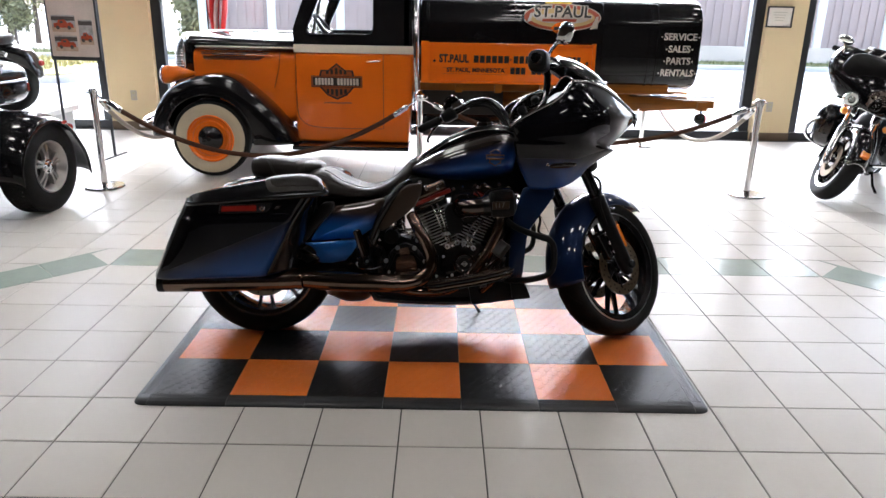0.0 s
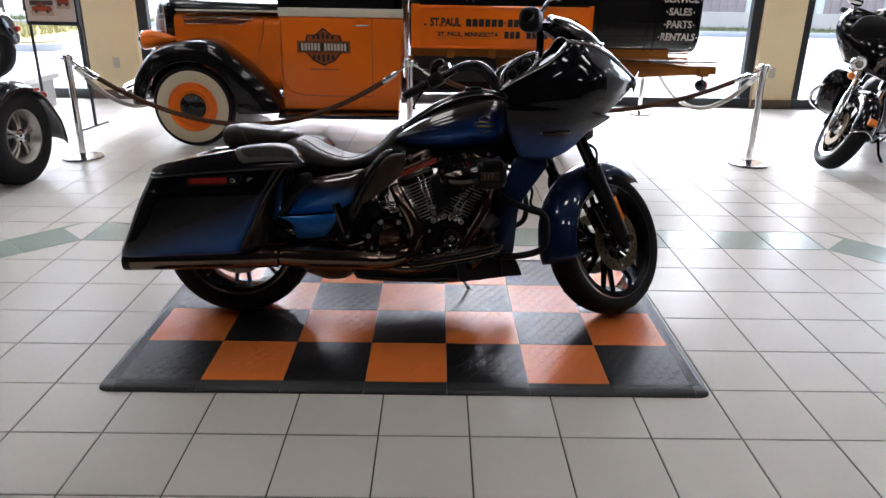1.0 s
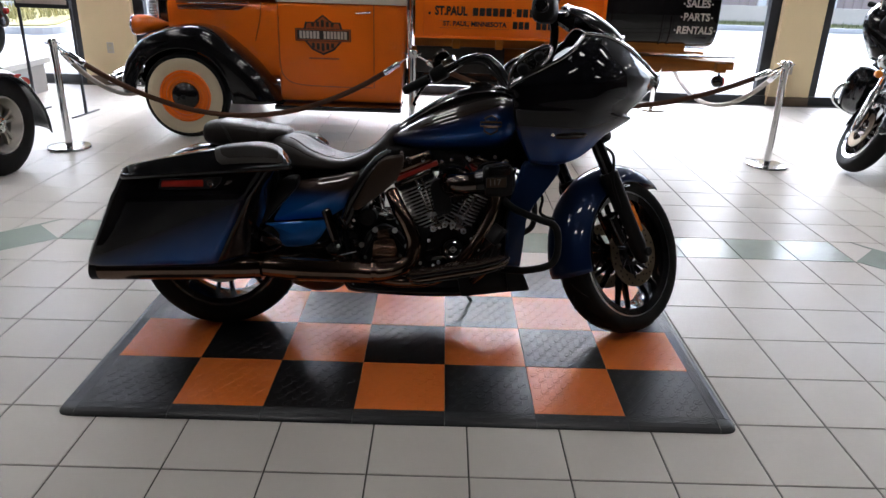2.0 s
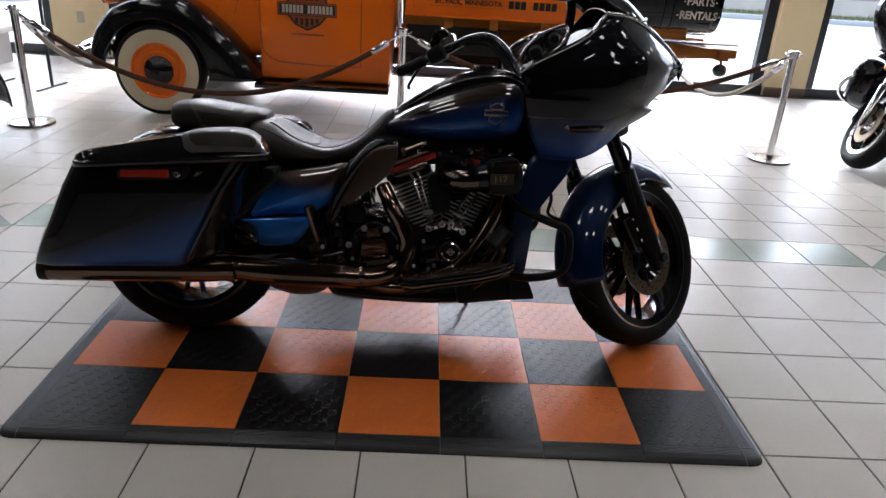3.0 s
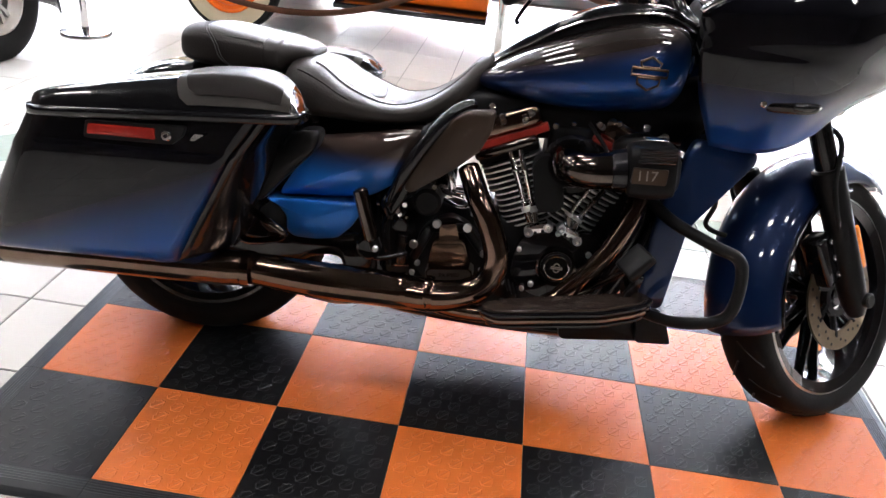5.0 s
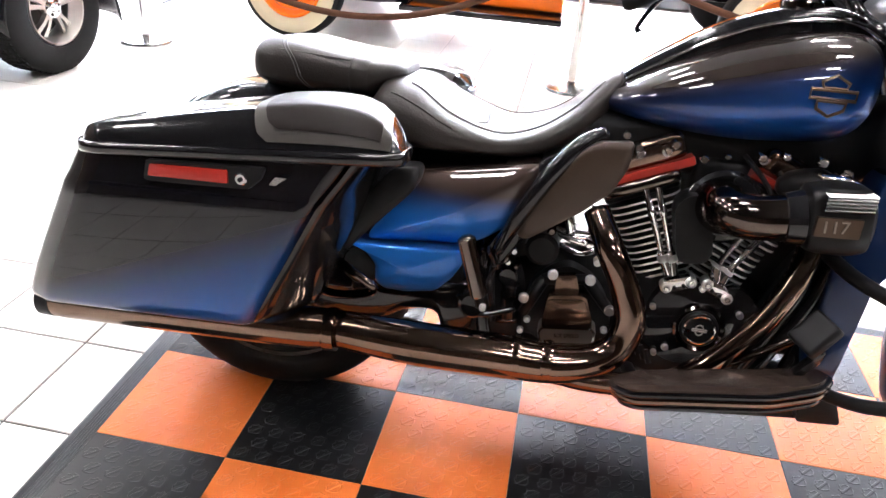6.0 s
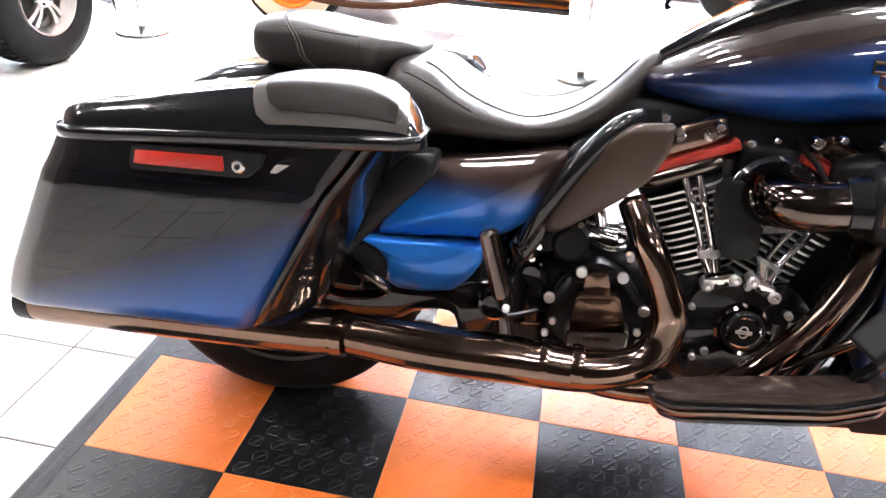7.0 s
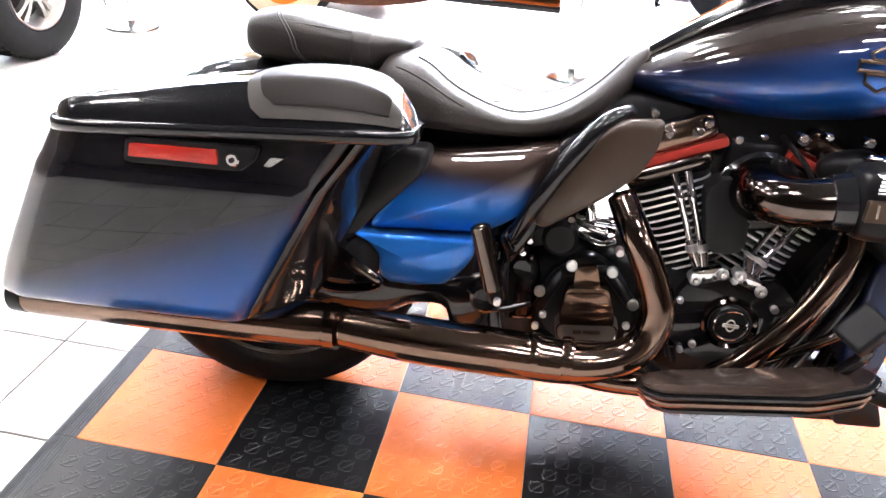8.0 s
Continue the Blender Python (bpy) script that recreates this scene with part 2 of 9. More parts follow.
TILE = material("glazed_floor_tile", (0.585, 0.555, 0.515), 0.31, 0, 0.025, 4, 0.0002, 40, island=0.025, rough_vary=0.02, spec=0.2)
GREEN_TILE = material("green_floor_tile", (0.37, 0.43, 0.38), 0.24, 0, 0.08, 6, 0.0004, 40, island=0.05)
GROUT = material("grout", (0.06, 0.055, 0.05), 0.9, 0, 0.2, 20)
CREAM = material("cream_wall_paint", (0.62, 0.5, 0.3), 0.75, 0, 0.04, 2, 0.0005, 90)
DARK_WALL = material("dark_brown_wall_paint", (0.07, 0.05, 0.036), 0.8, 0, 0.08, 2, 0.0005, 90)
OFFWHITE = material("off_white_wall_paint", (0.6, 0.56, 0.48), 0.8, 0, 0.04, 2, 0.0005, 90)
WHITE_TRIM = material("white_trim_paint", (0.75, 0.74, 0.7), 0.5, 0, 0.04, 3, 0.0003, 60)
CEILING = material("ceiling_board", (0.03, 0.029, 0.027), 0.9, 0, 0.06, 10, 0.001, 120)
FRAME_DARK = material("dark_anodised_frame", (0.035, 0.037, 0.042), 0.4, 0.5, 0.12, 10, 0.0002, 120)
BASE_BROWN = material("brown_vinyl_base", (0.13, 0.09, 0.055), 0.6, 0, 0.12, 6, 0.0003, 60)
PANE = glass_material("window_glass")
MAT_BLACK = material("black_floor_plastic", (0.007, 0.0073, 0.0083), 0.32, 0, 0.15, 9, 0.0002, 120, island=-0.1, rough_vary=0.02, spec=0.3)
MAT_EDGE = material("brushed_border_plastic", (0.018, 0.0195, 0.022), 0.33, 0, 0.2, 14, 0.0003, 160, rough_vary=0.04, spec=0.42)
MAT_ORANGE = material("orange_floor_plastic", (0.68, 0.165, 0.025), 0.32, 0, 0.06, 9, 0.0002, 120, island=-0.05, rough_vary=0.02, spec=0.36)
# lighter metal than the black edges, stands in for window reflections on them
EDGE_GLINT = material("edge_glint_metal", (0.42, 0.41, 0.4), 0.08, 1, 0.05, 12, rough_vary=0.03)
CHROME = material("chrome", (0.82, 0.82, 0.82), 0.06, 1, 0.03, 12, rough_vary=0.03)
STEEL = material("brushed_steel", (0.55, 0.54, 0.52), 0.25, 1, 0.08, 20, 0.0001, 200, stretch=(1, 1, 8))
ALU = material("cast_aluminium", (0.6, 0.6, 0.6), 0.3, 1, 0.08, 30)
GLOSS_BLACK = material("gloss_black_paint", (0.006, 0.006, 0.007), 0.25, 0, 0.1, 5, coat=1.0, coat_rough=0.02)
SATIN_BLACK = material("satin_black_coating", (0.006, 0.006, 0.0065), 0.4, 0, 0.15, 25, 0.0002, 200, spec=0.2)
BLACK_CHROME = material("smoked_black_chrome", (0.12, 0.1, 0.088), 0.1, 1, 0.05, 6, rough_vary=0.05)
RUBBER = material("tyre_rubber", (0.009, 0.009, 0.009), 0.7, 0, 0.2, 20, 0.0006, 150, spec=0.18)
LEATHER = material("black_leather", (0.026, 0.022, 0.02), 0.42, 0, 0.15, 12, 0.0006, 260, rough_vary=0.1, spec=0.36)
RED_LENS = material("red_reflector", (0.3, 0.022, 0.014), 0.2, 0, 0.1, 20, 0.0004, 300, coat=1)
AMBER_LENS = material("amber_lens", (0.8, 0.22, 0.02), 0.2, 0, 0.1, 20, 0.0004, 300, coat=1)
TRUCK_ORANGE = material("orange_truck_enamel", (0.86, 0.17, 0.004), 0.3, 0, 0.05, 3, coat=1.0, coat_rough=0.04)
TRUCK_CREAM = material("cream_truck_enamel", (0.8, 0.74, 0.6), 0.35, 0, 0.04, 4, coat=0.5)
WHITEWALL = material("whitewall_rubber", (0.6, 0.52, 0.36), 0.6, 0, 0.06, 8, 0.0003, 120)
WOOD = material("varnished_wood_beam", (0.3, 0.1, 0.008), 0.5, 0, 0.35, 6, 0.0008, 60, stretch=(0.4, 6, 6), spec=0.25)
ROPE = material("brown_velvet_rope", (0.075, 0.035, 0.021), 0.75, 0, 0.2, 40, 0.001, 250, spec=0.12)
PAPER = material("printed_paper", (0.72, 0.68, 0.62), 0.5, 0, 0.06, 3)

# ---- the showroom ----
WX0, WX1, WY0, WY1, CEIL = -7.5, 11.0, -8.0, 6.5, 4.1
WALL = 0.3


def structure(name, label, category, bm, material, parent=None, angle=None):
    ob = part(name, bm, material, parent, angle=angle)
    return tagged(ob, label, category, kind="structure")


PIER_L, PIER_R = (-2.98, -2.38), (5.01, 5.49)
WIN_TOP = 3.45
# window wall: piers, header; the openings between them are real
structure("wall_north", "cream painted header wall above the shop windows", "wall", box(WX0, WX1, WY1, WY1 + WALL, WIN_TOP, CEIL), OFFWHITE)
for k, (a, b) in enumerate((PIER_L, PIER_R)):
    structure("pier_%d" % (k + 1), "cream painted wall pier between shop windows", "pier", box(a, b, WY1 - 0.02, WY1 + WALL, 0, WIN_TOP, 0.006), CREAM)
    structure("baseboard_%d" % (k + 1), "brown vinyl baseboard at the foot of a pier", "baseboard", box(a - 0.004, b + 0.004, WY1 - 0.03, WY1 - 0.02, 0, 0.1, 0.003), BASE_BROWN)
structure("wall_east", "plain dark brown side wall of the showroom", "wall", box(WX1, WX1 + WALL, WY0, WY1 + WALL, 0, CEIL), DARK_WALL)
structure("wall_west", "plain dark brown side wall of the showroom", "wall", box(WX0 - WALL, WX0, WY0, WY1 + WALL, 0, CEIL), DARK_WALL)
structure("wall_south", "plain dark brown back wall of the showroom", "wall", box(WX0 - WALL, WX1 + WALL, WY0 - WALL, WY0, 0, CEIL), DARK_WALL)
structure("ceiling", "dark painted ceiling of the showroom", "ceiling", box(WX0 - WALL, WX1 + WALL, WY0 - WALL, WY1 + WALL, CEIL, CEIL + 0.2), CEILING)


def window(k, x0, x1, mullions):
    top = thing("window_%d" % k, "tall shop window with dark metal frame", "window", kind="structure")
    y0, y1 = WY1 + 0.06, WY1 + 0.16
    part("window_sill", box(x0, x1, y0 - 0.03, y1, 0, 0.1, 0.004), FRAME_DARK, top)
    part("window_head", box(x0, x1, y0, y1, WIN_TOP - 0.1, WIN_TOP, 0.004), FRAME_DARK, top)
    xs = [x0 + 0.06] + list(mullions) + [x1 - 0.06]
    for x in xs:
        part("window_frame", box(x - 0.06, x + 0.06, y0, y1, 0.1, WIN_TOP - 0.1, 0.004), FRAME_DARK, top)
    for a, b in zip(xs, xs[1:]):
        ob = part("pane", box(a + 0.06, b - 0.06, WY1 + 0.11, WY1 + 0.118, 0.1, WIN_TOP - 0.1), PANE, top)
        ob.visible_shadow = False
    return top


window(1, WX0, PIER_L[0], (-5.2,))
window(2, PIER_L[1], PIER_R[0], (0.9, 2.95))
window(3, PIER_R[1], WX1, (8.2,))


OUTLET_BEIGE = material("beige_outlet_plastic", (0.42, 0.36, 0.26), 0.4, 0, 0.1, 30)


def outlet(x):
    t = thing("wall_outlet", "small grey electrical outlet plate on the pier", "outlet", pose(x, WY1 - 0.02, 0.42))
    part("plate", box(-0.038, 0.038, -0.012, -0.001, -0.06, 0.06, 0.004), PLASTIC_GREY_LIGHT, t)
    for z in (-0.026, 0.026):
        part("socket", box(-0.016, 0.016, -0.014, -0.011, z - 0.014, z + 0.014, 0.001), OUTLET_BEIGE, t)


PLASTIC_GREY_LIGHT = material("grey_plastic", (0.38, 0.35, 0.3), 0.5, 0, 0.06, 20)
outlet(5.2)
outlet(-2.66)

frame_top = thing("picture_frame", "white certificate in a thin black frame on the pier", "picture frame", pose(5.152, WY1 - 0.02, 1.48))
part("frame", ring_plate([(-0.155, -0.12), (0.155, -0.12), (0.155, 0.12), (-0.155, 0.12)], [(-0.14, -0.105), (0.14, -0.105), (0.14, 0.105), (-0.14, 0.105)], -0.022, -0.001), FRAME_DARK, frame_top)
part("paper", box(-0.141, 0.141, -0.01, -0.002, -0.106, 0.106), PAPER, frame_top)
for k in range(4):
    part("text_bar", box(-0.08 + 0.01 * k, 0.08 - 0.012 * k, -0.0115, -0.009, 0.05 - 0.03 * k, 0.055 - 0.03 * k), PLASTIC_GREY_LIGHT, frame_top)

# ceiling lights
LIGHT_PANEL = lamp_material("lit_diffuser", (1.0, 0.89, 0.75), 3.3)
def ceiling_light(m=None):
    t = thing("ceiling_light", "rectangular recessed ceiling light with glowing diffuser", "ceiling light", m, "ceiling lights")
    part("frame", ring_plate([(-0.34, -0.19), (0.34, -0.19), (0.34, 0.19), (-0.34, 0.19)], [(-0.3, -0.15), (0.3, -0.15), (0.3, 0.15), (-0.3, 0.15)], 0.0, 0.03), WHITE_TRIM, t)
    part("diffuser", box(-0.3, 0.3, 0.008, 0.02, -0.15, 0.15), LIGHT_PANEL, t, "glowing warm diffuser")
    return t


first = None
for yy in (-2.7, -0.8, 1.1, 3.0, 4.9):
    for xx in (2.3, 4.9) if yy < -2 else (-5.5, -2.9, -0.3, 2.3, 4.9, 7.5):
        m = pose(xx, yy, CEIL - 0.03, -90, 0, 0)
        if first is None:
            first = ceiling_light(m)
        else:
            copy_thing(first, m)

# ---- display mat ----
T, MZ = 0.305, 0.018
mat = thing("display_mat", "raised chequered orange and black plastic tile mat", "floor mat")


def mat_tile_mesh():
    """One moulded square with rows of raised shield shapes."""
    bm = box(0.0005, T - 0.0005, 0.0005, T - 0.0005, 0.004, MZ, 0.0007, 1)
    for r in range(8):
        for c in range(6):
            cx = 0.028 + c * 0.05 + (0.025 if r % 2 else 0)
            cy = 0.0215 + r * 0.0374
            if cx > T - 0.026:
                continue
            turn = Matrix.Rotation(radians(45), 2)
            def at(px, py, z):
                q = turn @ Vector((px, py))
                return bm.verts.new((cx + q.x, cy + q.y, z))
            out = [(-0.0145, 0.0045), (-0.0125, 0.0105), (-0.006, 0.0105), (0, 0.016), (0.006, 0.0105), (0.0125, 0.0105), (0.0145, 0.0045), (0.0145, -0.0045), (0.009, -0.011), (0, -0.0155), (-0.009, -0.011), (-0.0145, -0.0045)]
            rings = [[at(px * f, py * f, MZ + dz) for px, py in out] for f, dz in ((1.16, -0.0001), (1.0, 0.0007), (0.82, 0.0001))]
            for lo, hi in zip(rings, rings[1:]):
                for i in range(12):
                    j = (i + 1) % 12
                    bm.faces.new((lo[i], lo[j], hi[j], hi[i]))
            bar = [(-0.0185, -0.0032), (0.0185, -0.0032), (0.0185, 0.0032), (-0.0185, 0.0032)]
            b0, b1 = [at(px, py, MZ) for px, py in bar], [at(px * 0.94, py * 0.6, MZ + 0.0009) for px, py in bar]
            for i in range(4):
                j = (i + 1) % 4
                bm.faces.new((b0[i], b0[j], b1[j], b1[i]))
            bm.faces.new(b1)
    return bm


ROWS, COLS = 4, 7
tile_me = {}
for nm, mt in (("black", MAT_BLACK), ("orange", MAT_ORANGE)):
    bm = mat_tile_mesh()
    me = bpy.data.meshes.new("mat_tile")
    bm.to_mesh(me)
    bm.free()
    me.materials.append(mt)
    tile_me[nm] = me
for j in range(ROWS):
    for i in range(COLS):
        ob = new("mat_tile", tile_me["orange" if (i + j) % 2 else "black"])
        ob.location = (i * T, j * T, 0)
        ob.parent = mat

EDGE = 0.062


def ramp(length, corner=False):
    """A ribbed sloping border strip, along x, sloping to -y."""
    bm = bmesh.new()
    prof = [(0.0, MZ)]
    for k in range(5):
        prof += [(-0.005 - 0.0066 * k, MZ - 0.0002), (-0.0065 - 0.0066 * k, MZ + 0.0007), (-0.008 - 0.0066 * k, MZ - 0.0002)]
    prof += [(-0.037, MZ - 0.0008), (-0.04, MZ - 0.0016), (-0.049, MZ - 0.004), (-0.056, 0.0095), (-0.0605, 0.005), (-EDGE, 0.001), (0.0, 0.001)]
    a = [bm.verts.new((0.0006, y, z)) for y, z in prof]
    b = [bm.verts.new((length - 0.0006, y, z)) for y, z in prof]
    for i in range(len(prof)):
        j = (i + 1) % len(prof)
        bm.faces.new((a[i], a[j], b[j], b[i]))
    bm.faces.new(a)
    bm.faces.new(b[::-1])
    bmesh.ops.recalc_face_normals(bm, faces=bm.faces)
    me = bpy.data.meshes.new("border_strip")
    bm.to_mesh(me)
    bm.free()
    me.materials.append(MAT_EDGE)
    return me


strip = ramp(T)
for i in range(COLS):
    for x, y, rz in ((i * T, 0, 0), ((i + 1) * T, ROWS * T, 180)):
        ob = new("border_strip", strip)
        ob.matrix_world = pose(x, y, 0, 0, 0, rz)
        ob.parent = mat
for j in range(ROWS):
    for x, y, rz in ((0, (j + 1) * T, -90), (COLS * T, j * T, 90)):
        ob = new("border_strip", strip)
        ob.matrix_world = pose(x, y, 0, 0, 0, rz)
        ob.parent = mat


def corner_piece():
    bm = bmesh.new()
    rings = [(0.02, MZ - 0.0003), (0.03, MZ - 0.0007), (0.04, MZ - 0.0016), (0.049, MZ - 0.004), (0.056, 0.0095), (0.0605, 0.005), (EDGE, 0.001)]
    n = 8
    c = bm.verts.new((0, 0, MZ))
    prev = None
    for r, z in rings:
        # a rounded square corner
        row = []
        for k in range(n + 1):
            a = math.pi / 2 * k / n
            p = 2.8
            ca, sa = math.cos(a), math.sin(a)
            q = (ca ** p + sa ** p) ** (-1 / p)
            row.append(bm.verts.new((r * ca * q, r * sa * q, z)))
        if prev is None:
            for k in range(n):
                bm.faces.new((c, row[k], row[k + 1]))
        else:
            for k in range(n):
                bm.faces.new((prev[k], row[k], row[k + 1], prev[k + 1]))
        prev = row
    me = bpy.data.meshes.new("border_corner")
    bmesh.ops.recalc_face_normals(bm, faces=bm.faces)
    bm.to_mesh(me)
    bm.free()
    me.materials.append(MAT_EDGE)
    return me


cm = corner_piece()
for x, y, rz in ((0, 0, 180), (COLS * T, 0, 270), (COLS * T, ROWS * T, 0), (0, ROWS * T, 90)):
    ob = new("border_corner", cm)
    ob.matrix_world = pose(x, y, 0, 0, 0, rz)
    ob.parent = mat

# ---- stanchions and ropes ----
def stanchion(m):
    t = thing("stanchion", "polished chrome rope stanchion post on a round base", "stanchion", m, "rope stanchions")
    part("base", moved(lathe([(0, 0), (0.155, 0), (0.16, 0.006), (0.155, 0.018), (0.12, 0.024), (0.04, 0.03), (0, 0.03)], 48), pose(0, 0, 0, 90, 0, 0)), STEEL, t, angle=30)
    part("pole", moved(lathe([(0, 0.02), (0.026, 0.02), (0.026, 0.77), (0, 0.77)], 24), pose(0, 0, 0, 90, 0, 0)), CHROME, t, angle=40)
    part("cap", moved(lathe([(0, 0.765), (0.03, 0.765), (0.034, 0.772), (0.034, 0.8), (0.04, 0.803), (0.042, 0.812), (0.03, 0.822), (0, 0.826)], 24), pose(0, 0, 0, 90, 0, 0)), CHROME, t, angle=35)
    for k in range(4):
        a = math.pi / 2 * k
        part("hook", tube([(0.03 * math.cos(a), 0.03 * math.sin(a), 0.785), (0.055 * math.cos(a), 0.055 * math.sin(a), 0.79), (0.062 * math.cos(a), 0.062 * math.sin(a), 0.8)], 0.005, 8), CHROME, t)
    return t


POSTS = [(-1.72, 3.45), (0.95, 3.5), (3.79, 3.55)]
s0 = stanchion(pose(*POSTS[0], 0))
for p in POSTS[1:]:
    copy_thing(s0, pose(*p, 0))
for p in ((3.5, 5.95), (-1.5, 5.9)):
    copy_thing(s0, pose(*p, 0))


# the same brown rope, its backlit sheen put into a paler colour
ROPE_SHEEN = material("brown_rope_sheen", (0.34, 0.29, 0.24), 0.6, 0, 0.2, 40, 0.001, 250)


def rope(p, q, sag, label, cloth=ROPE):
    t = thing("barrier_rope", label, "rope", group="barrier ropes")
    a, b = Vector((*p, 0.79)), Vector((*q, 0.79))
    d = (b - a).normalized()
    pts = []
    for u in np.linspace(0, 1, 25):
        c = a.lerp(b, u)
        c.z -= sag * 4 * u * (1 - u)
        pts.append(tuple(c))
    core = pts[1:-1]
    part("cord", tube(core, 0.02, 12), cloth, t, smooth=True)
    for e, f in ((pts[0], pts[2]), (pts[-1], pts[-3])):
        e, f = Vector(e), Vector(f)
        part("end_cap", tube([e.lerp(f, 0.45), e.lerp(f, 0.5), e.lerp(f, 0.92), e.lerp(f, 0.97)], [0.014, 0.023, 0.023, 0.02], 14), CHROME, t, "chrome rope end", smooth=True)
        part("snap_hook", tube([e.lerp(f, 0.12), e.lerp(f, 0.5)], 0.007, 8), CHROME, t)
    return t


rope(POSTS[0], POSTS[1], 0.5, "brown velvet barrier rope hung between chrome posts")
rope(POSTS[1], POSTS[2], 0.36, "brown velvet barrier rope hung between chrome posts")
# these two ropes carry the window sheen in their colour
rope(POSTS[0], (-1.5, 5.9), 0.55, "brown barrier rope, coloured pale for its sheen, running back beside the truck", ROPE_SHEEN)
rope(POSTS[2], (3.5, 5.95), 0.5, "brown barrier rope, coloured pale for its sheen, running back beside the truck", ROPE_SHEEN)

# ---- poster on a stand ----
POSTER_PAPER = material("aged_poster_print", (0.66, 0.56, 0.5), 0.35, 0, 0.25, 2.5, coat=0.3)
poster = thing("poster_stand", "printed poster with vehicle photographs on a black floor stand", "poster stand", pose(-2.445, 4.75, 0, 0, 0, -6))
part("board", box(-0.26, 0.26, -0.012, 0.012, 0.95, 1.85, 0.003), [FRAME_DARK], poster)
part("print", box(-0.24, 0.24, -0.016, -0.0125, 0.985, 1.83), POSTER_PAPER, poster, "grey-brown printed sheet")
PHOTO_SKY = material("photo_pale", (0.42, 0.4, 0.4), 0.4, 0, 0.45, 22)
PHOTO_RED = material("photo_orange_red", (0.42, 0.06, 0.02), 0.4, 0, 0.5, 40)
PHOTO_DARK = material("photo_dark", (0.07, 0.06, 0.055), 0.4, 0, 0.4, 40)
PHOTO_SAND = material("photo_sand", (0.5, 0.36, 0.26), 0.4, 0, 0.3, 20)
for x0, x1, z0, z1 in ((-0.205, 0.035, 1.215, 1.37), (-0.195, 0.035, 1.035, 1.18), (0.065, 0.205, 1.1, 1.33)):
    ph = part("photo", box(x0, x1, -0.018, -0.0155, z0, z1), PHOTO_SKY, poster, "small colour photograph of an orange vehicle")
    part("ground_patch", box(x0, x1, -0.0185, -0.0175, z0, z0 + 0.045), PHOTO_SAND, ph)
    part("shade_patch", box(x0, x1, -0.0186, -0.0176, z1 - 0.05, z1 - 0.012), PHOTO_DARK, ph)
    cx, cz, w = (x0 + x1) / 2, z0 + 0.07, (x1 - x0) * 0.42
    part("vehicle_patch", prism([(cx - w, cz - 0.03), (cx + w, cz - 0.03), (cx + w, cz), (cx + w * 0.75, cz + 0.02), (cx + w * 0.4, cz + 0.015), (cx + w * 0.1, cz + 0.045), (cx - w * 0.5, cz + 0.04), (cx - w * 0.6, cz + 0.015), (cx - w, cz + 0.01)], -0.0195, -0.0182), PHOTO_RED, ph)
    for k in (-0.6, 0.55):
        part("wheel_patch", moved(disc(0.018, -0.0003, 0.0003, 14), Matrix.Translation((cx + k * w, -0.0199, cz - 0.03))), PHOTO_DARK, ph)
    part("glass_patch", box(cx - 0.35 * w, cx - 0.02 * w, -0.0199, -0.0193, cz + 0.012, cz + 0.032), PHOTO_DARK, ph)
for sx in (-0.25, 0.25):
    part("leg", box(sx - 0.012, sx + 0.012, 0.012, 0.03, 0.012, 1.9, 0.003), FRAME_DARK, poster)
    part("foot", box(sx - 0.012, sx + 0.012, -0.2, 0.24, 0, 0.012, 0.003), FRAME_DARK, poster)
for z in (1.0, 1.8):
    part("crossbar", box(-0.238, 0.238, 0.014, 0.028, z - 0.01, z + 0.01, 0.002), FRAME_DARK, poster)

# ---- outdoors ----
ASPHALT = material("pale_weathered_concrete", (0.42, 0.42, 0.41), 0.85, 0, 0.1, 0.6, 0.002, 20)
GRASS = material("dry_grass", (0.16, 0.17, 0.06), 0.9, 0, 0.35, 1.5, 0.02, 30)
MAROON = material("maroon_fence_panel", (0.38, 0.3, 0.27), 0.7, 0, 0.12, 1.5, 0.002, 20)
CONCRETE = material("light_concrete", (0.5, 0.49, 0.47), 0.85, 0, 0.1, 1, 0.002, 30)
FOOTING = material("warm_weathered_footing", (0.66, 0.58, 0.48), 0.85, 0, 0.12, 1.5, 0.002, 30)
BARK = material("grey_bark", (0.12, 0.095, 0.075), 0.9, 0, 0.25, 8, 0.01, 30)
LEAF = material("autumn_leaves", (0.27, 0.26, 0.14), 0.8, 0, 0.35, 2, island=0.45)
structure("ground", "pale concrete yard and road outside the windows", "ground", box(-400, 400, WY1 + WALL, 700, -0.3, -0.12), ASPHALT)
structure("kerb", "low concrete kerb along the far road side", "kerb", box(-60, 70, 20.6, 20.8, -0.12, 0.02, 0.02), CONCRETE)
structure("verge", "strip of dry grass beyond the road", "verge", box(-60, 70, 20.8, 23.0, -0.12, 0.0), GRASS)
gr = bmesh.new()
rg = random.Random(4)
for k in range(5000):
    x, y = rg.uniform(-30, 40), rg.uniform(20.85, 22.9)
    h, a = rg.uniform(0.05, 0.16), rg.uniform(0, 6.28)
    dx, dy = 0.02 * math.cos(a), 0.02 * math.sin(a)
    gr.faces.new([gr.verts.new((x - dx, y - dy, 0)), gr.verts.new((x + dx, y + dy, 0)), gr.verts.new((x + dy * 2, y - dx * 2, h))])
tagged(part("grass_tufts", gr, GRASS), "dry grass tufts on the verge", "grass", kind="stuff")

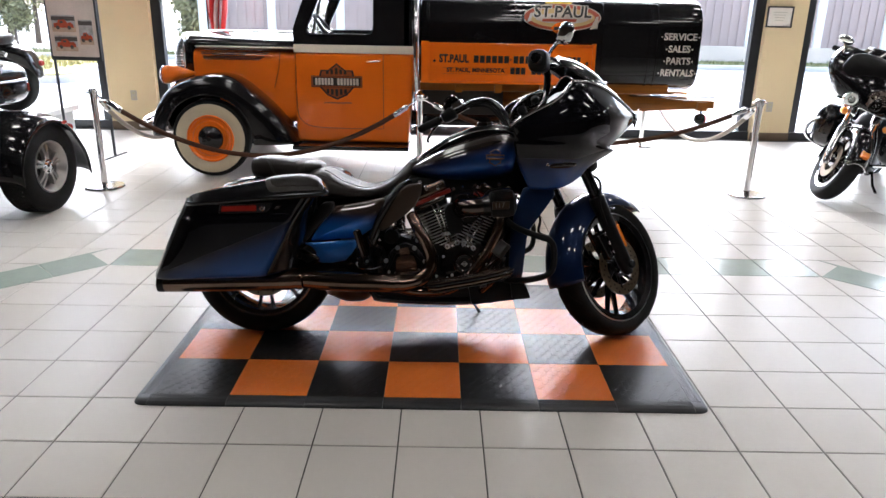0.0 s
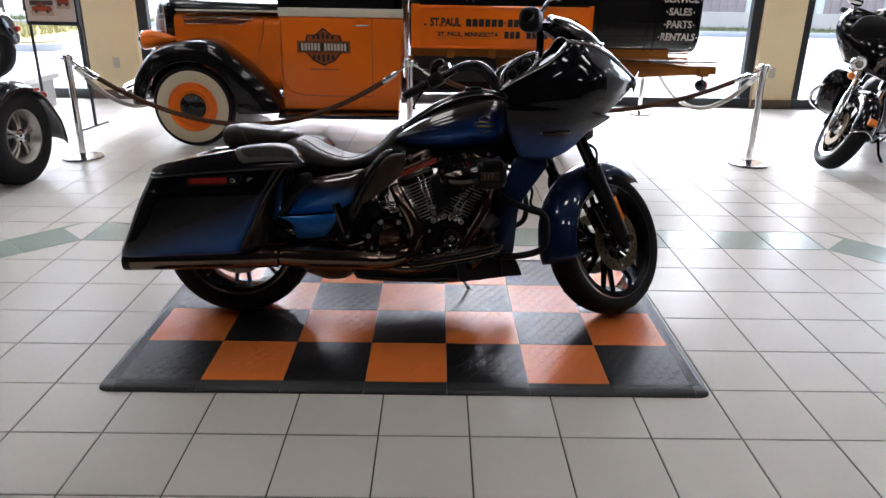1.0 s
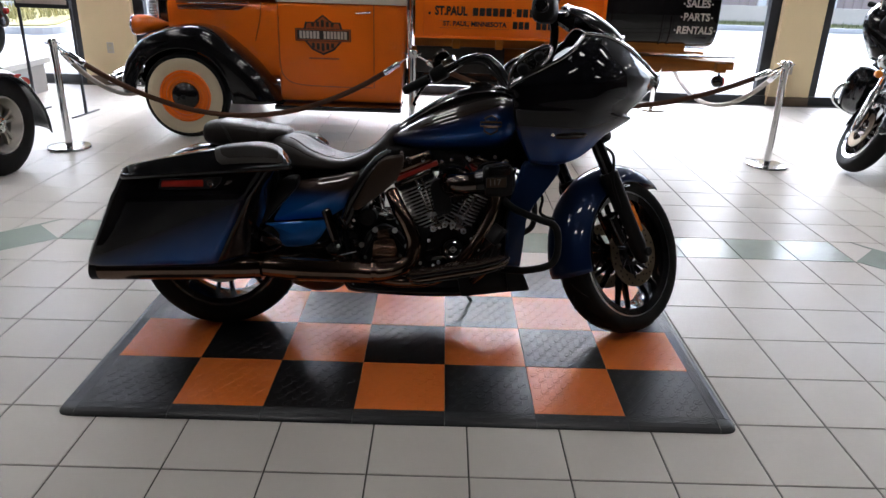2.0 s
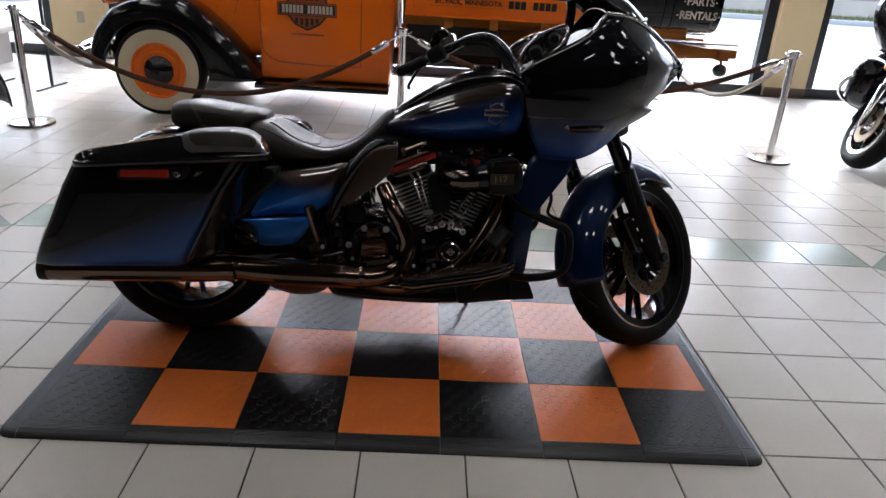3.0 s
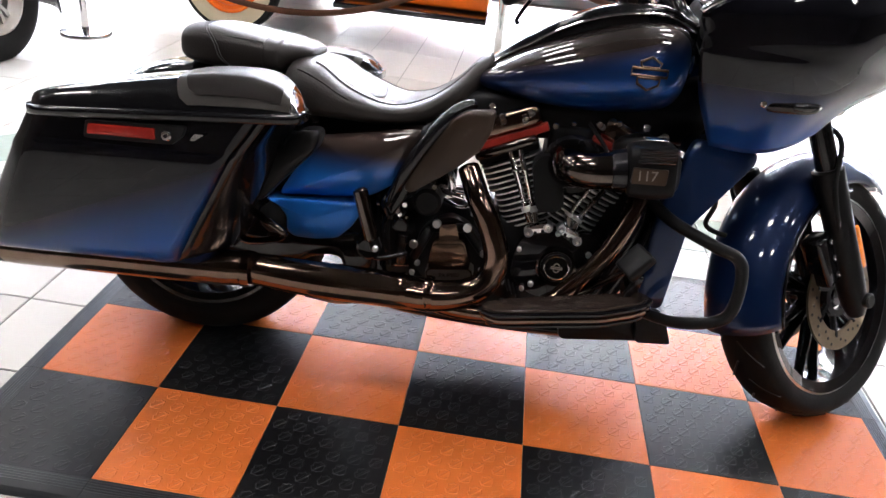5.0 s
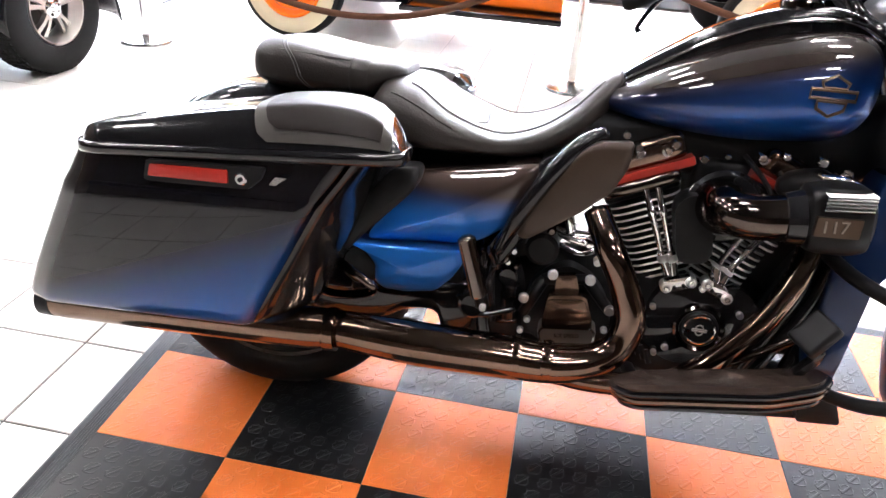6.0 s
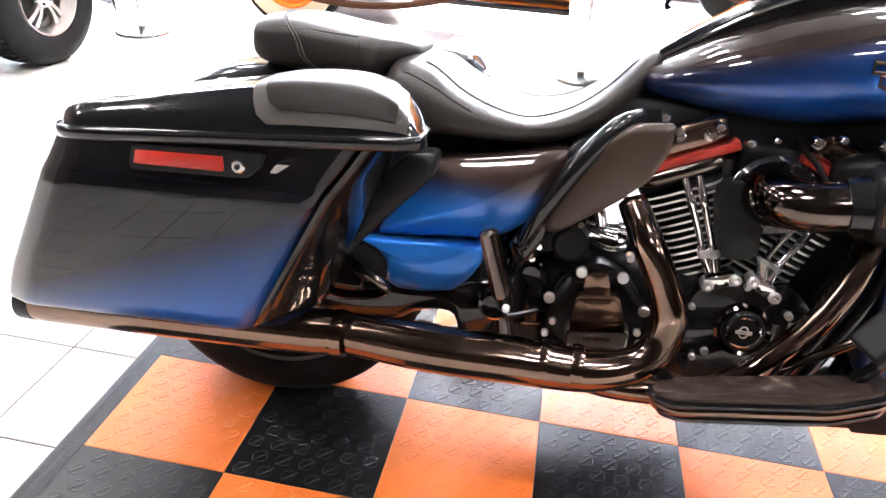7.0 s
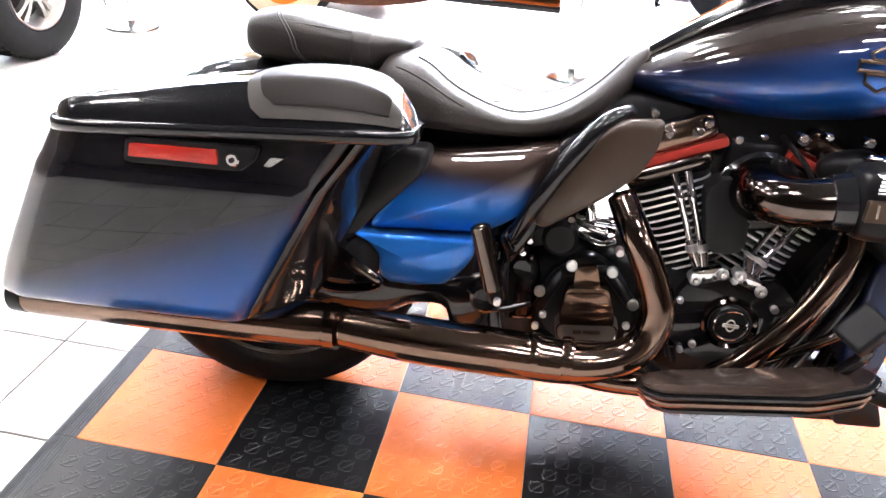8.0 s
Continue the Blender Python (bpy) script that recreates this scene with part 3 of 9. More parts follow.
# grass island in the yard, with a pale kerb round it
def slab(outline, z0, z1):
    bm = bmesh.new()
    lo, hi = [[bm.verts.new((x, y, z)) for x, y in outline] for z in (z0, z1)]
    bm.faces.new(lo[::-1])
    bm.faces.new(hi)
    for i in range(len(lo)):
        j = (i + 1) % len(lo)
        bm.faces.new((lo[i], lo[j], hi[j], hi[i]))
    return bm


ISLAND = rounded([(-15.5, 12.9), (-6.5, 12.9), (-8.2, 18.6), (-17.0, 18.6)], 0.9, 6)
CENTRE = Vector((-11.8, 15.7))
structure("island_kerb", "pale concrete kerb round a grass island in the yard", "kerb", slab(ISLAND, -0.12, 0.02), CONCRETE)
STRAW = material("straw_coloured_grass", (0.34, 0.3, 0.12), 0.9, 0, 0.4, 0.9, 0.02, 25)
structure("island_grass", "straw-coloured grass on the yard's island", "grass", slab([tuple(CENTRE + (Vector(p) - CENTRE) * 0.955) for p in ISLAND], 0.0, 0.05), STRAW)
tufts = bmesh.new()
for k in range(2500):
    x, y = rg.uniform(-15, -7.8), rg.uniform(13.3, 18.2)
    h, a = rg.uniform(0.08, 0.22), rg.uniform(0, 6.28)
    dx, dy = 0.025 * math.cos(a), 0.025 * math.sin(a)
    tufts.faces.new([tufts.verts.new((x - dx, y - dy, 0.04)), tufts.verts.new((x + dx, y + dy, 0.04)), tufts.verts.new((x + dy * 2, y - dx * 2, h + 0.04))])
tagged(part("grass_tufts", tufts, STRAW), "straw-coloured grass tufts on the island", "grass", kind="stuff")

fence = thing("sound_wall", "maroon panel fence with white posts on a concrete footing", "fence")
part("footing", box(-6.6, 60, 23.2, 23.5, -0.12, 0.5, 0.02), FOOTING, fence)
bm_panel = box(0.0, 2.2, 23.3, 23.38, 0.5, 2.7, 0.01)
for k in range(7):
    join(bm_panel, box(0.05 + 0.3 * k, 0.2 + 0.3 * k, 23.26, 23.3, 0.5, 2.7))
pm = bpy.data.meshes.new("panel")
bm_panel.to_mesh(pm)
bm_panel.free()
pm.materials.append(MAROON)
post_bm = box(-0.14, 0.14, 23.2, 23.45, 0.5, 2.85, 0.02)
qm = bpy.data.meshes.new("post")
post_bm.to_mesh(qm)
post_bm.free()
qm.materials.append(WHITE_TRIM)
for k in range(-3, 24):
    for nm, me, x in (("panel", pm, k * 2.35 + 0.075), ("post", qm, k * 2.35)):
        ob = new(nm, me)
        ob.location.x = x
        ob.parent = fence


def tree(x, y, h, seed):
    r = random.Random(seed)
    t = thing("tree", "thin autumn tree with sparse yellow-green leaves", "tree", pose(x, y, -0.1), "roadside trees")
    trunk = tube([(0, 0, 0), (r.uniform(-0.1, 0.1), 0, h * 0.4), (r.uniform(-0.2, 0.2), 0, h * 0.95)], [h * 0.022, h * 0.015, h * 0.003], 8, 10)
    tips = []
    for k in range(16):
        z = h * r.uniform(0.25, 0.9)
        a, ln = r.uniform(0, 6.28), h * r.uniform(0.14, 0.3)
        e = (ln * math.cos(a), ln * math.sin(a), z + ln * r.uniform(0.3, 0.9))
        join(trunk, tube([(0, 0, z), (e[0] * 0.5, e[1] * 0.5, z + (e[2] - z) * 0.35), e], [h * 0.008, h * 0.005, h * 0.001], 5, 6))
        tips += [(0.5 * e[0], 0.5 * e[1], z + 0.4 * (e[2] - z)), e, (e[0] * 0.8, e[1] * 0.8, e[2] + 0.2)]
    part("trunk", trunk, BARK, t, smooth=True)
    cr = bmesh.new()
    for px, py, pz in tips:
        for _ in range(60):
            c = Vector((px + r.gauss(0, h * 0.06), py + r.gauss(0, h * 0.06), pz + r.gauss(0, h * 0.05)))
            u = Vector((r.uniform(-1, 1), r.uniform(-1, 1), r.uniform(-1, 1))).normalized()
            v = u.orthogonal().normalized()
            s = r.uniform(0.05, 0.12)
            cr.faces.new([cr.verts.new(c + u * s), cr.verts.new(c + v * s * 0.5), cr.verts.new(c - u * s), cr.verts.new(c - v * s * 0.5)])
    part("crown", cr, LEAF, t)


rt = random.Random(11)
for k in range(14):
    tree(-26 + 1.7 * k + rt.uniform(-0.6, 0.6), rt.uniform(24.5, 31), rt.uniform(5, 8.5), k)
for k in range(8):
    tree(-24 + 2.3 * k + rt.uniform(-0.6, 0.6), rt.uniform(23.5, 26), rt.uniform(2.2, 3.4), 40 + k)

NAVY = material("navy_painted_steel", (0.03, 0.05, 0.12), 0.5, 0.2, 0.1, 4)
lp = thing("street_pole", "navy painted steel pole beside the road", "pole", pose(-6.75, 17.0, -0.12))
part("shaft", moved(lathe([(0, 0), (0.14, 0), (0.11, 6), (0, 6)], 16), pose(0, 0, 0, 90, 0, 0)), NAVY, lp, angle=40)
part("foot_plate", box(-0.2, 0.2, -0.2, 0.2, 0, 0.03, 0.005), NAVY, lp)

# ---- vintage tank truck ----
# local frame: x runs from the grille to the tail, y is 0 in the middle of the truck, -y faces the showroom
TC = 4.82
truck = thing("vintage_tank_truck", "restored orange and black 1930s tank truck with whitewall tyres", "truck", pose(0, TC, 0))
DARK_CABIN = material("dark_cab_trim", (0.02, 0.018, 0.016), 0.7, 0, 0.1, 10)
GOLD = material("gold_lettering_paint", (0.62, 0.45, 0.2), 0.4, 0, 0.1, 30)
SILVER_LETTER = material("silver_lettering_paint", (0.62, 0.56, 0.5), 0.4, 0.2, 0.1, 30)
BLACK_LETTER = material("black_lettering_paint", (0.015, 0.013, 0.012), 0.4, 0, 0.1, 30)
CREST_RED = material("crest_red_paint", (0.4, 0.07, 0.03), 0.4, 0, 0.1, 30)
YELLOW_PAINT = material("yellow_paint", (0.8, 0.55, 0.03), 0.4)
DARK_ORANGE = material("dark_orange_paint", (0.32, 0.07, 0.012), 0.4, 0, 0.1, 30)


def truck_wheel(x, y, side):
    w = new("wheel")
    w.parent = truck
    w.matrix_world = pose(x, TC + y, 0.345, 0, 0, 0 if side < 0 else 180)
    tyre = lathe([(0.22, 0.05), (0.25, -0.02), (0.27, -0.022), (0.335, -0.012), (0.345, 0.01), (0.345, 0.1), (0.335, 0.125), (0.24, 0.13)], 64)
    part("tyre", tyre, RUBBER, w, "black tyre", angle=40)
    part("whitewall", lathe([(0.202, -0.012), (0.25, -0.0245), (0.272, -0.0275), (0.308, -0.021), (0.308, -0.012), (0.27, -0.018), (0.25, -0.014), (0.202, 0.0)], 64, True), WHITEWALL, w, "cream whitewall ring", angle=50)
    part("rim", lathe([(0.212, -0.008), (0.211, -0.024), (0.204, -0.029), (0.195, -0.024), (0.189, -0.012), (0.184, 0.03), (0.178, 0.055), (0.172, 0.055), (0.168, 0.02), (0.162, -0.008), (0.152, -0.02), (0.14, -0.022), (0.13, -0.014), (0.124, 0.004), (0.112, 0.02), (0, 0.02), (0, 0.075), (0.2, 0.075)], 64), TRUCK_ORANGE, w, "orange pressed steel rim", angle=28)
    part("hub_cap", lathe([(0.112, 0.02), (0.112, -0.02), (0.104, -0.03), (0.085, -0.038), (0.045, -0.062), (0, -0.07)], 40), GLOSS_BLACK, w, "black domed hub cap", angle=40)
    part("hub_badge", disc(0.02, -0.073, -0.062, 20, 0.003), SATIN_BLACK, w, angle=40)


for sx in (-0.945, 2.12):
    truck_wheel(sx, -0.87, -1)
    truck_wheel(sx, 0.87, 1)

# front fenders: a broad pressed shell that follows the wheel and sweeps down to the running board
def fender(side):
    crown = ease([(-1.5, 0.36), (-1.49, 0.49), (-1.415, 0.66), (-1.278, 0.806), (-1.064, 0.885), (-0.867, 0.908), (-0.7, 0.864), (-0.514, 0.735), (-0.349, 0.59), (-0.24, 0.434), (-0.17, 0.295)], 50)
    lip = ease([(-1.345, 0.36), (-1.325, 0.46), (-1.265, 0.57), (-1.18, 0.655), (-1.06, 0.712), (-0.92, 0.728), (-0.785, 0.695), (-0.675, 0.615), (-0.6, 0.495), (-0.565, 0.385), (-0.555, 0.295)], 50)
    section = ease([(0.1, 0.46), (0.03, 0.54), (0.0, 0.63), (0.0, 0.7), (0.035, 0.775), (0.14, 0.84), (0.34, 0.885), (0.62, 0.9), (0.88, 0.903), (0.985, 0.905), (1.0, 0.895), (0.97, 0.88)], 30)
    grid = []
    for c, l in zip(crown, lip):
        grid.append([(c[0] + (l[0] - c[0]) * f, side * y, c[1] + (l[1] - c[1]) * f) for f, y in section])
    part("front_fender", sheet(grid, 0.008), GLOSS_BLACK, truck, "black swept front fender", smooth=True)
    # inner apron, closes the wheel well
    part("fender_apron", prism([(-1.46, 0.42), (-1.36, 0.66), (-1.2, 0.8), (-0.95, 0.87), (-0.75, 0.86), (-0.5, 0.7), (-0.3, 0.48), (-0.22, 0.3), (-1.4, 0.3)], side * 0.46, side * 0.48), GLOSS_BLACK, truck)


fender(-1)
fender(1)

# bonnet
NOSE = [(-1.31, 0.3), (-1.27, 0.38), (-1.16, 0.425), (-0.7, 0.55), (-0.2, 0.69)]
part("bonnet_side", hull([(x, 0, 0.86, w * 0.995, 0.26, 0.42, 7) for x, w in NOSE], 48, 24), TRUCK_ORANGE, truck, "orange bonnet side with louvres", angle=40)
part("bonnet_top", hull([(x, 0, 1.13, w * 1.004, (0.118 if x > -1.2 else 0.095), 0.012, 2.6) for x, w in NOSE], 48, 24), GLOSS_BLACK, truck, "black bonnet top", angle=50)
part("bonnet_hinge", tube([(-1.2, 0, 1.25), (-0.2, 0, 1.255)], 0.008, 8), CHROME, truck)


def along(x):
    """Half width of the bonnet."""
    return float(np.interp(x, [p[0] for p in NOSE], [p[1] for p in NOSE]))


for side in (-1, 1):
    part("belt_strip", tube([(x, side * (along(x) + 0.004), 1.124 + 0.012 * (x + 1.16)) for x in np.linspace(-1.16, -0.2, 9)], 0.009, 8), TRUCK_CREAM, truck, "cream pinstripe moulding", smooth=True)
    for k in (0, 2, 3, 5, 6, 7):
        z = 1.098 - 0.0125 * k
        x0, x1 = -1.115 + 0.004 * k, -0.4 - 0.018 * k
        mt = CHROME if k in (0, 7) else BLACK_LETTER
        part("louvre", tube([(x, side * (along(x) + 0.002), z + 0.02 * (x - x0)) for x in np.linspace(x0, x1, 9)], 0.0035 if k in (0, 7) else 0.0042, 6), mt, truck, smooth=True)
    part("louvre_badge", tube([(x, side * (along(x) + 0.003), 1.06 + 0.02 * (x + 1.0)) for x in np.linspace(-0.99, -0.66, 6)], 0.009, 6), STEEL, truck, smooth=True)
    part("cowl_seam", tube([(-0.33, side * (along(-0.33) + 0.001), 1.1), (-0.35, side * (along(-0.35) + 0.001), 0.95), (-0.4, side * (along(-0.4) + 0.001), 0.78)], 0.003, 5), DARK_ORANGE, truck)
# grille: a rounded prow with chrome bars
part("grille_shell", hull([(-1.4, 0, 0.9, 0.12, 0.18, 0.3, 2.6), (-1.39, 0, 0.92, 0.3, 0.25, 0.34, 3), (-1.355, 0, 0.93, 0.38, 0.28, 0.36, 3.4), (-1.28, 0, 0.935, 0.408, 0.285, 0.36, 4), (-1.2, 0, 0.935, 0.418, 0.285, 0.36, 4)], 44, 22), GLOSS_BLACK, truck, "black grille shell", angle=40)
part("grille_surround", tube([(-1.275, -0.418, z) for z in (0.7, 0.95, 1.12)] + [(-1.29, -0.37, 1.195), (-1.32, -0.2, 1.222), (-1.33, 0, 1.228), (-1.32, 0.2, 1.222), (-1.29, 0.37, 1.195)] + [(-1.275, 0.418, z) for z in (1.12, 0.95, 0.7)], 0.01, 8, 60), CHROME, truck, "chrome grille surround", smooth=True)
for k in range(14):
    z = 0.84 + 0.022 * k
    t = 0.014 * max(0, k - 9)
    half = [(-1.275, 0.422 - t), (-1.33, 0.413 - t), (-1.378, 0.375 - t), (-1.408, 0.27), (-1.424, 0)]
    part("grille_bar", tube([(x, -y, z) for x, y in half] + [(x, y, z) for x, y in half[-2::-1]], 0.007, 6, 34), CHROME, truck, smooth=True)
for side in (-1, 1):
    lamp = part("headlamp", hull([(-1.405, side * 0.6, 0.875, 0.075, 0.078, 0.078, 2), (-1.37, side * 0.6, 0.876, 0.08, 0.084, 0.08, 2), (-1.29, side * 0.6, 0.882, 0.07, 0.075, 0.06, 2), (-1.19, side * 0.59, 0.89, 0.035, 0.035, 0.035, 2), (-1.13, side * 0.585, 0.892, 0.008, 0.01, 0.01, 2)], 28, 24), TRUCK_ORANGE, truck, "orange teardrop headlamp", smooth=True)
    part("lens", moved(lathe([(0, -0.024), (0.045, -0.018), (0.07, -0.002), (0.078, 0.004), (0.08, 0.014), (0, 0.014)], 28), pose(-1.425, side * 0.6, 0.875, 0, 0, -90)), CHROME, lamp, "chrome-rimmed lens", smooth=True)
    part("headlamp_bracket", tube([(-1.3, side * 0.59, 0.84), (-1.27, side * 0.58, 0.7)], 0.03, 10), GLOSS_BLACK, truck)
# bumper
part("bumper", tube([(-1.56, -0.84, 0.46), (-1.64, -0.6, 0.46), (-1.68, 0, 0.46), (-1.64, 0.6, 0.46), (-1.56, 0.84, 0.46)], 0.035, 10, 30), CHROME, truck, "chrome bumper bar", smooth=True)
for side in (-1, 1):
    part("bumper_iron", box(-1.62, -1.0, side * 0.4 - 0.02, side * 0.4 + 0.02, 0.4, 0.46, 0.005), GLOSS_BLACK, truck)

# cab
CW = 0.7
lower = [(-0.2, 0.3), (-0.2, 1.1), (0.87, 1.1), (0.87, 0.9), (0.83, 0.3)]
part("cab_lower", prism(lower, -CW, CW, 0.03, 4), TRUCK_ORANGE, truck, "orange lower cab", angle=35)
part("cab_belt", prism([(-0.2, 1.1), (-0.2, 1.17), (0.86, 1.17), (0.87, 1.1)], -CW - 0.006, CW + 0.006, 0.006), TRUCK_CREAM, truck, "cream belt line", angle=35)
# upper cab: side frames with real window openings
inner = rounded([(-0.095, 1.262), (0.51, 1.268), (0.515, 1.68), (0.1, 1.68)], 0.075)
outer = rounded([(-0.2, 1.17), (0.86, 1.17), (0.85, 1.83), (0.0, 1.83)], 0.08)
outer[0:5] = [(-0.2, 1.3), (-0.2, 1.2), (-0.2, 1.17), (-0.15, 1.17), (-0.1, 1.17)]
outer[5:10] = [(0.78, 1.17), (0.82, 1.17), (0.86, 1.17), (0.86, 1.21), (0.86, 1.25)]
for side in (-1, 1):
    y0, y1 = (side * CW, side * (CW - 0.05))
    part("cab_side", ring_plate(outer, inner, y0, y1), GLOSS_BLACK, truck, "black upper cab side", angle=40)
    part("window_seal", ring_plate([(x * 1.03 - 0.007, z * 1.0 + (z - 1.46) * 0.05) for x, z in inner], inner, side * (CW + 0.004), side * (CW - 0.003)), RUBBER, truck, angle=40)
part("roof", hull([(-0.04, 0, 1.74, CW * 0.9, 0.05, 0.03, 4), (0.1, 0, 1.8, CW, 0.06, 0.03, 5), (0.45, 0, 1.82, CW, 0.07, 0.04, 5), (0.78, 0, 1.8, CW, 0.05, 0.04, 5), (0.86, 0, 1.74, CW * 0.96, 0.03, 0.03, 4)], 36, 24), GLOSS_BLACK, truck, "black cab roof", angle=50)
part("cab_back", ring_plate([(-CW, 1.17), (CW, 1.17), (CW, 1.78), (-CW, 1.78)], [(-0.3, 1.38), (0.3, 1.38), (0.3, 1.62), (-0.3, 1.62)], 0, 0.04), GLOSS_BLACK, truck).matrix_local = pose(0.83, 0, 0, 0, 0, 90)
for y in (-CW + 0.03, 0, CW - 0.03):
    part("windscreen_pillar", tube([(-0.17, y, 1.17), (-0.02, y * 0.97, 1.75)], 0.022, 8), GLOSS_BLACK, truck)
ws = bmesh.new()
ws.faces.new([ws.verts.new(p) for p in ((-0.165, -CW + 0.04, 1.18), (-0.165, CW - 0.04, 1.18), (-0.025, CW - 0.05, 1.74), (-0.025, -CW + 0.05, 1.74))])
bmesh.ops.solidify(ws, geom=list(ws.faces), thickness=0.006)
part("windscreen", ws, PANE, truck).visible_shadow = False
part("dashboard", box(-0.17, -0.02, -CW + 0.06, CW - 0.06, 1.0, 1.19, 0.02), DARK_CABIN, truck)
wheel_m = Matrix.Translation((0.06, -0.36, 1.27)) @ pose(0, 0, 0, 0, 52, 0)
sw = part("steering_wheel", moved(tube([(0.2 * math.cos(a), 0.2 * math.sin(a), 0) for a in np.linspace(0, 2 * math.pi, 32, endpoint=False)], 0.012, 8, 0, True), wheel_m), SATIN_BLACK, truck, "black steering wheel", smooth=True)
for a in (90, 210, 330):
    part("spoke", moved(tube([(0, 0, 0), (0.2 * math.cos(radians(a)), 0.2 * math.sin(radians(a)), 0)], 0.007, 6), wheel_m), STEEL, sw)
part("column", tube([(0.06, -0.36, 1.27), (-0.25, -0.36, 1.02)], 0.018, 8), SATIN_BLACK, sw)
part("bench_seat", hull([(0.35, 0, 1.0, 0.6, 0.12, 0.2, 4), (0.5, 0, 1.02, 0.62, 0.12, 0.2, 4), (0.62, 0, 1.1, 0.62, 0.3, 0.25, 4), (0.78, 0, 1.12, 0.6, 0.32, 0.25, 4)], 28, 16), DARK_CABIN, truck, smooth=True)
# door shut lines, handle, hinges
for side in (-1, 1):
    yy = side * (CW + 0.001)
    seam = [(-0.185, 1.1), (-0.185, 0.62), (-0.15, 0.5), (-0.05, 0.445), (0.2, 0.43), (0.59, 0.43)]
    part("door_seam", tube([(x, yy, z) for x, z in ease(seam, 26)], 0.0035, 5), DARK_ORANGE, truck)
    part("door_seam", tube([(0.6, yy, 1.1), (0.6, yy, 0.43)], 0.0035, 5), DARK_ORANGE, truck)
    part("door_handle", tube([(0.57, side * (CW + 0.005), 1.04), (0.57, side * (CW + 0.03), 1.04), (0.53, side * (CW + 0.036), 1.035), (0.45, side * (CW + 0.033), 1.03)], [0.012, 0.009, 0.009, 0.006], 8, 10), CHROME, truck, "chrome door handle", smooth=True)
    for z in (1.02, 0.56):
        part("hinge", tube([(-0.19, side * (CW + 0.008), z - 0.025), (-0.19, side * (CW + 0.008), z + 0.025)], 0.008, 8), TRUCK_ORANGE, truck)
    part("running_board", box(-0.22, 0.84, side * 0.62 - 0.24, side * 0.62 + 0.24, 0.25, 0.29, 0.012, 3), GLOSS_BLACK, truck, "black running board", angle=40)
# door badge: a shield and bar in plain shapes
by = -(CW + 0.0025)
shield = [(-0.19, 0.05), (-0.17, 0.12), (-0.09, 0.12), (0, 0.19), (0.09, 0.12), (0.17, 0.12), (0.19, 0.05), (0.19, -0.05), (0.11, -0.14), (0, -0.19), (-0.11, -0.14), (-0.19, -0.05)]
def badge(scale_out, y0, y1, mt, nm, lab=""):
    return part(nm, prism([(0.18 + x * scale_out, 0.85 + z * scale_out) for x, z in shield], y0, y1), mt, truck, lab)
bdg = badge(0.85, by - 0.001, by + 0.003, BLACK_LETTER, "door_badge", "black and orange shield badge with plain bars")
part("shield_field", prism([(0.18 + x * 0.77, 0.85 + z * 0.77) for x, z in shield], by - 0.002, by), DARK_ORANGE, bdg)
part("badge_bar", box(-0.05, 0.41, by - 0.004, by, 0.8, 0.9), BLACK_LETTER, bdg)
part("badge_bar_rim", ring_plate([(-0.045, 0.805), (0.405, 0.805), (0.405, 0.895), (-0.045, 0.895)], [(-0.035, 0.813), (0.395, 0.813), (0.395, 0.887), (-0.035, 0.887)], by - 0.0045, by - 0.003), DARK_ORANGE, bdg)
for k in range(14):
    if k == 6:
        continue
    x = -0.015 + 0.0285 * k
    part("bar_stroke", box(x, x + 0.021, by - 0.005, by - 0.0035, 0.82, 0.88), SILVER_LETTER, bdg)
for k in range(5):
    x = 0.085 + 0.04 * k
    part("bar_stroke", box(x, x + 0.024, by - 0.003, by - 0.0015, 0.915, 0.945 + 0.012 * (2 - abs(k - 2))), BLACK_LETTER, bdg)
    part("bar_stroke", box(x, x + 0.024, by - 0.003, by - 0.0015, 0.745 - 0.012 * (2 - abs(k - 2)), 0.785), BLACK_LETTER, bdg)
part("bar_stroke", box(0.06, 0.31, by - 0.001, by + 0.002, 0.655, 0.667), DARK_ORANGE, bdg)

# chrome stack between cab and tank
part("mirror_post", tube([(0.9, -0.78, 0.78), (0.89, -0.76, 1.1), (0.9, -0.74, 1.9)], 0.022, 12), CHROME, truck, "chrome upright pipe", smooth=True)

# tank
TX0, TX1, TZ, TA, TB = 0.92, 3.43, 1.22, 0.7, 0.4
def tank_ring(x, k=1.0, grow=0.0):
    out = []
    for a in np.linspace(0, 2 * math.pi, 80, endpoint=False):
        e = 0.5 if math.sin(a) > 0 else 0.34
        out.append((x, (TA * k + grow) * math.copysign(abs(math.cos(a)) ** e, math.cos(a)), TZ + (TB * k + grow) * math.copysign(abs(math.sin(a)) ** e, math.sin(a))))
    return out


tank = part("tank", loft([tank_ring(TX0, 0.95), tank_ring(TX0 + 0.02, 1.0)] + [tank_ring(x) for x in np.linspace(TX0 + 0.1, TX1 - 0.1, 8)] + [tank_ring(TX1 - 0.012, 1.0), tank_ring(TX1, 0.99), tank_ring(TX1 + 0.008, 0.97), tank_ring(TX1 + 0.05, 0.6), tank_ring(TX1 + 0.06, 0.1)]), GLOSS_BLACK, truck, "gloss black oval tank", angle=50)
for x in (1.0, 1.78, 1.84, 2.56, 2.98, 3.05):
    part("tank_band", loft([tank_ring(x - 0.012, 1, 0.0), tank_ring(x - 0.008, 1, 0.006), tank_ring(x + 0.008, 1, 0.006), tank_ring(x + 0.012, 1, 0.0)]), GLOSS_BLACK, tank, angle=30)


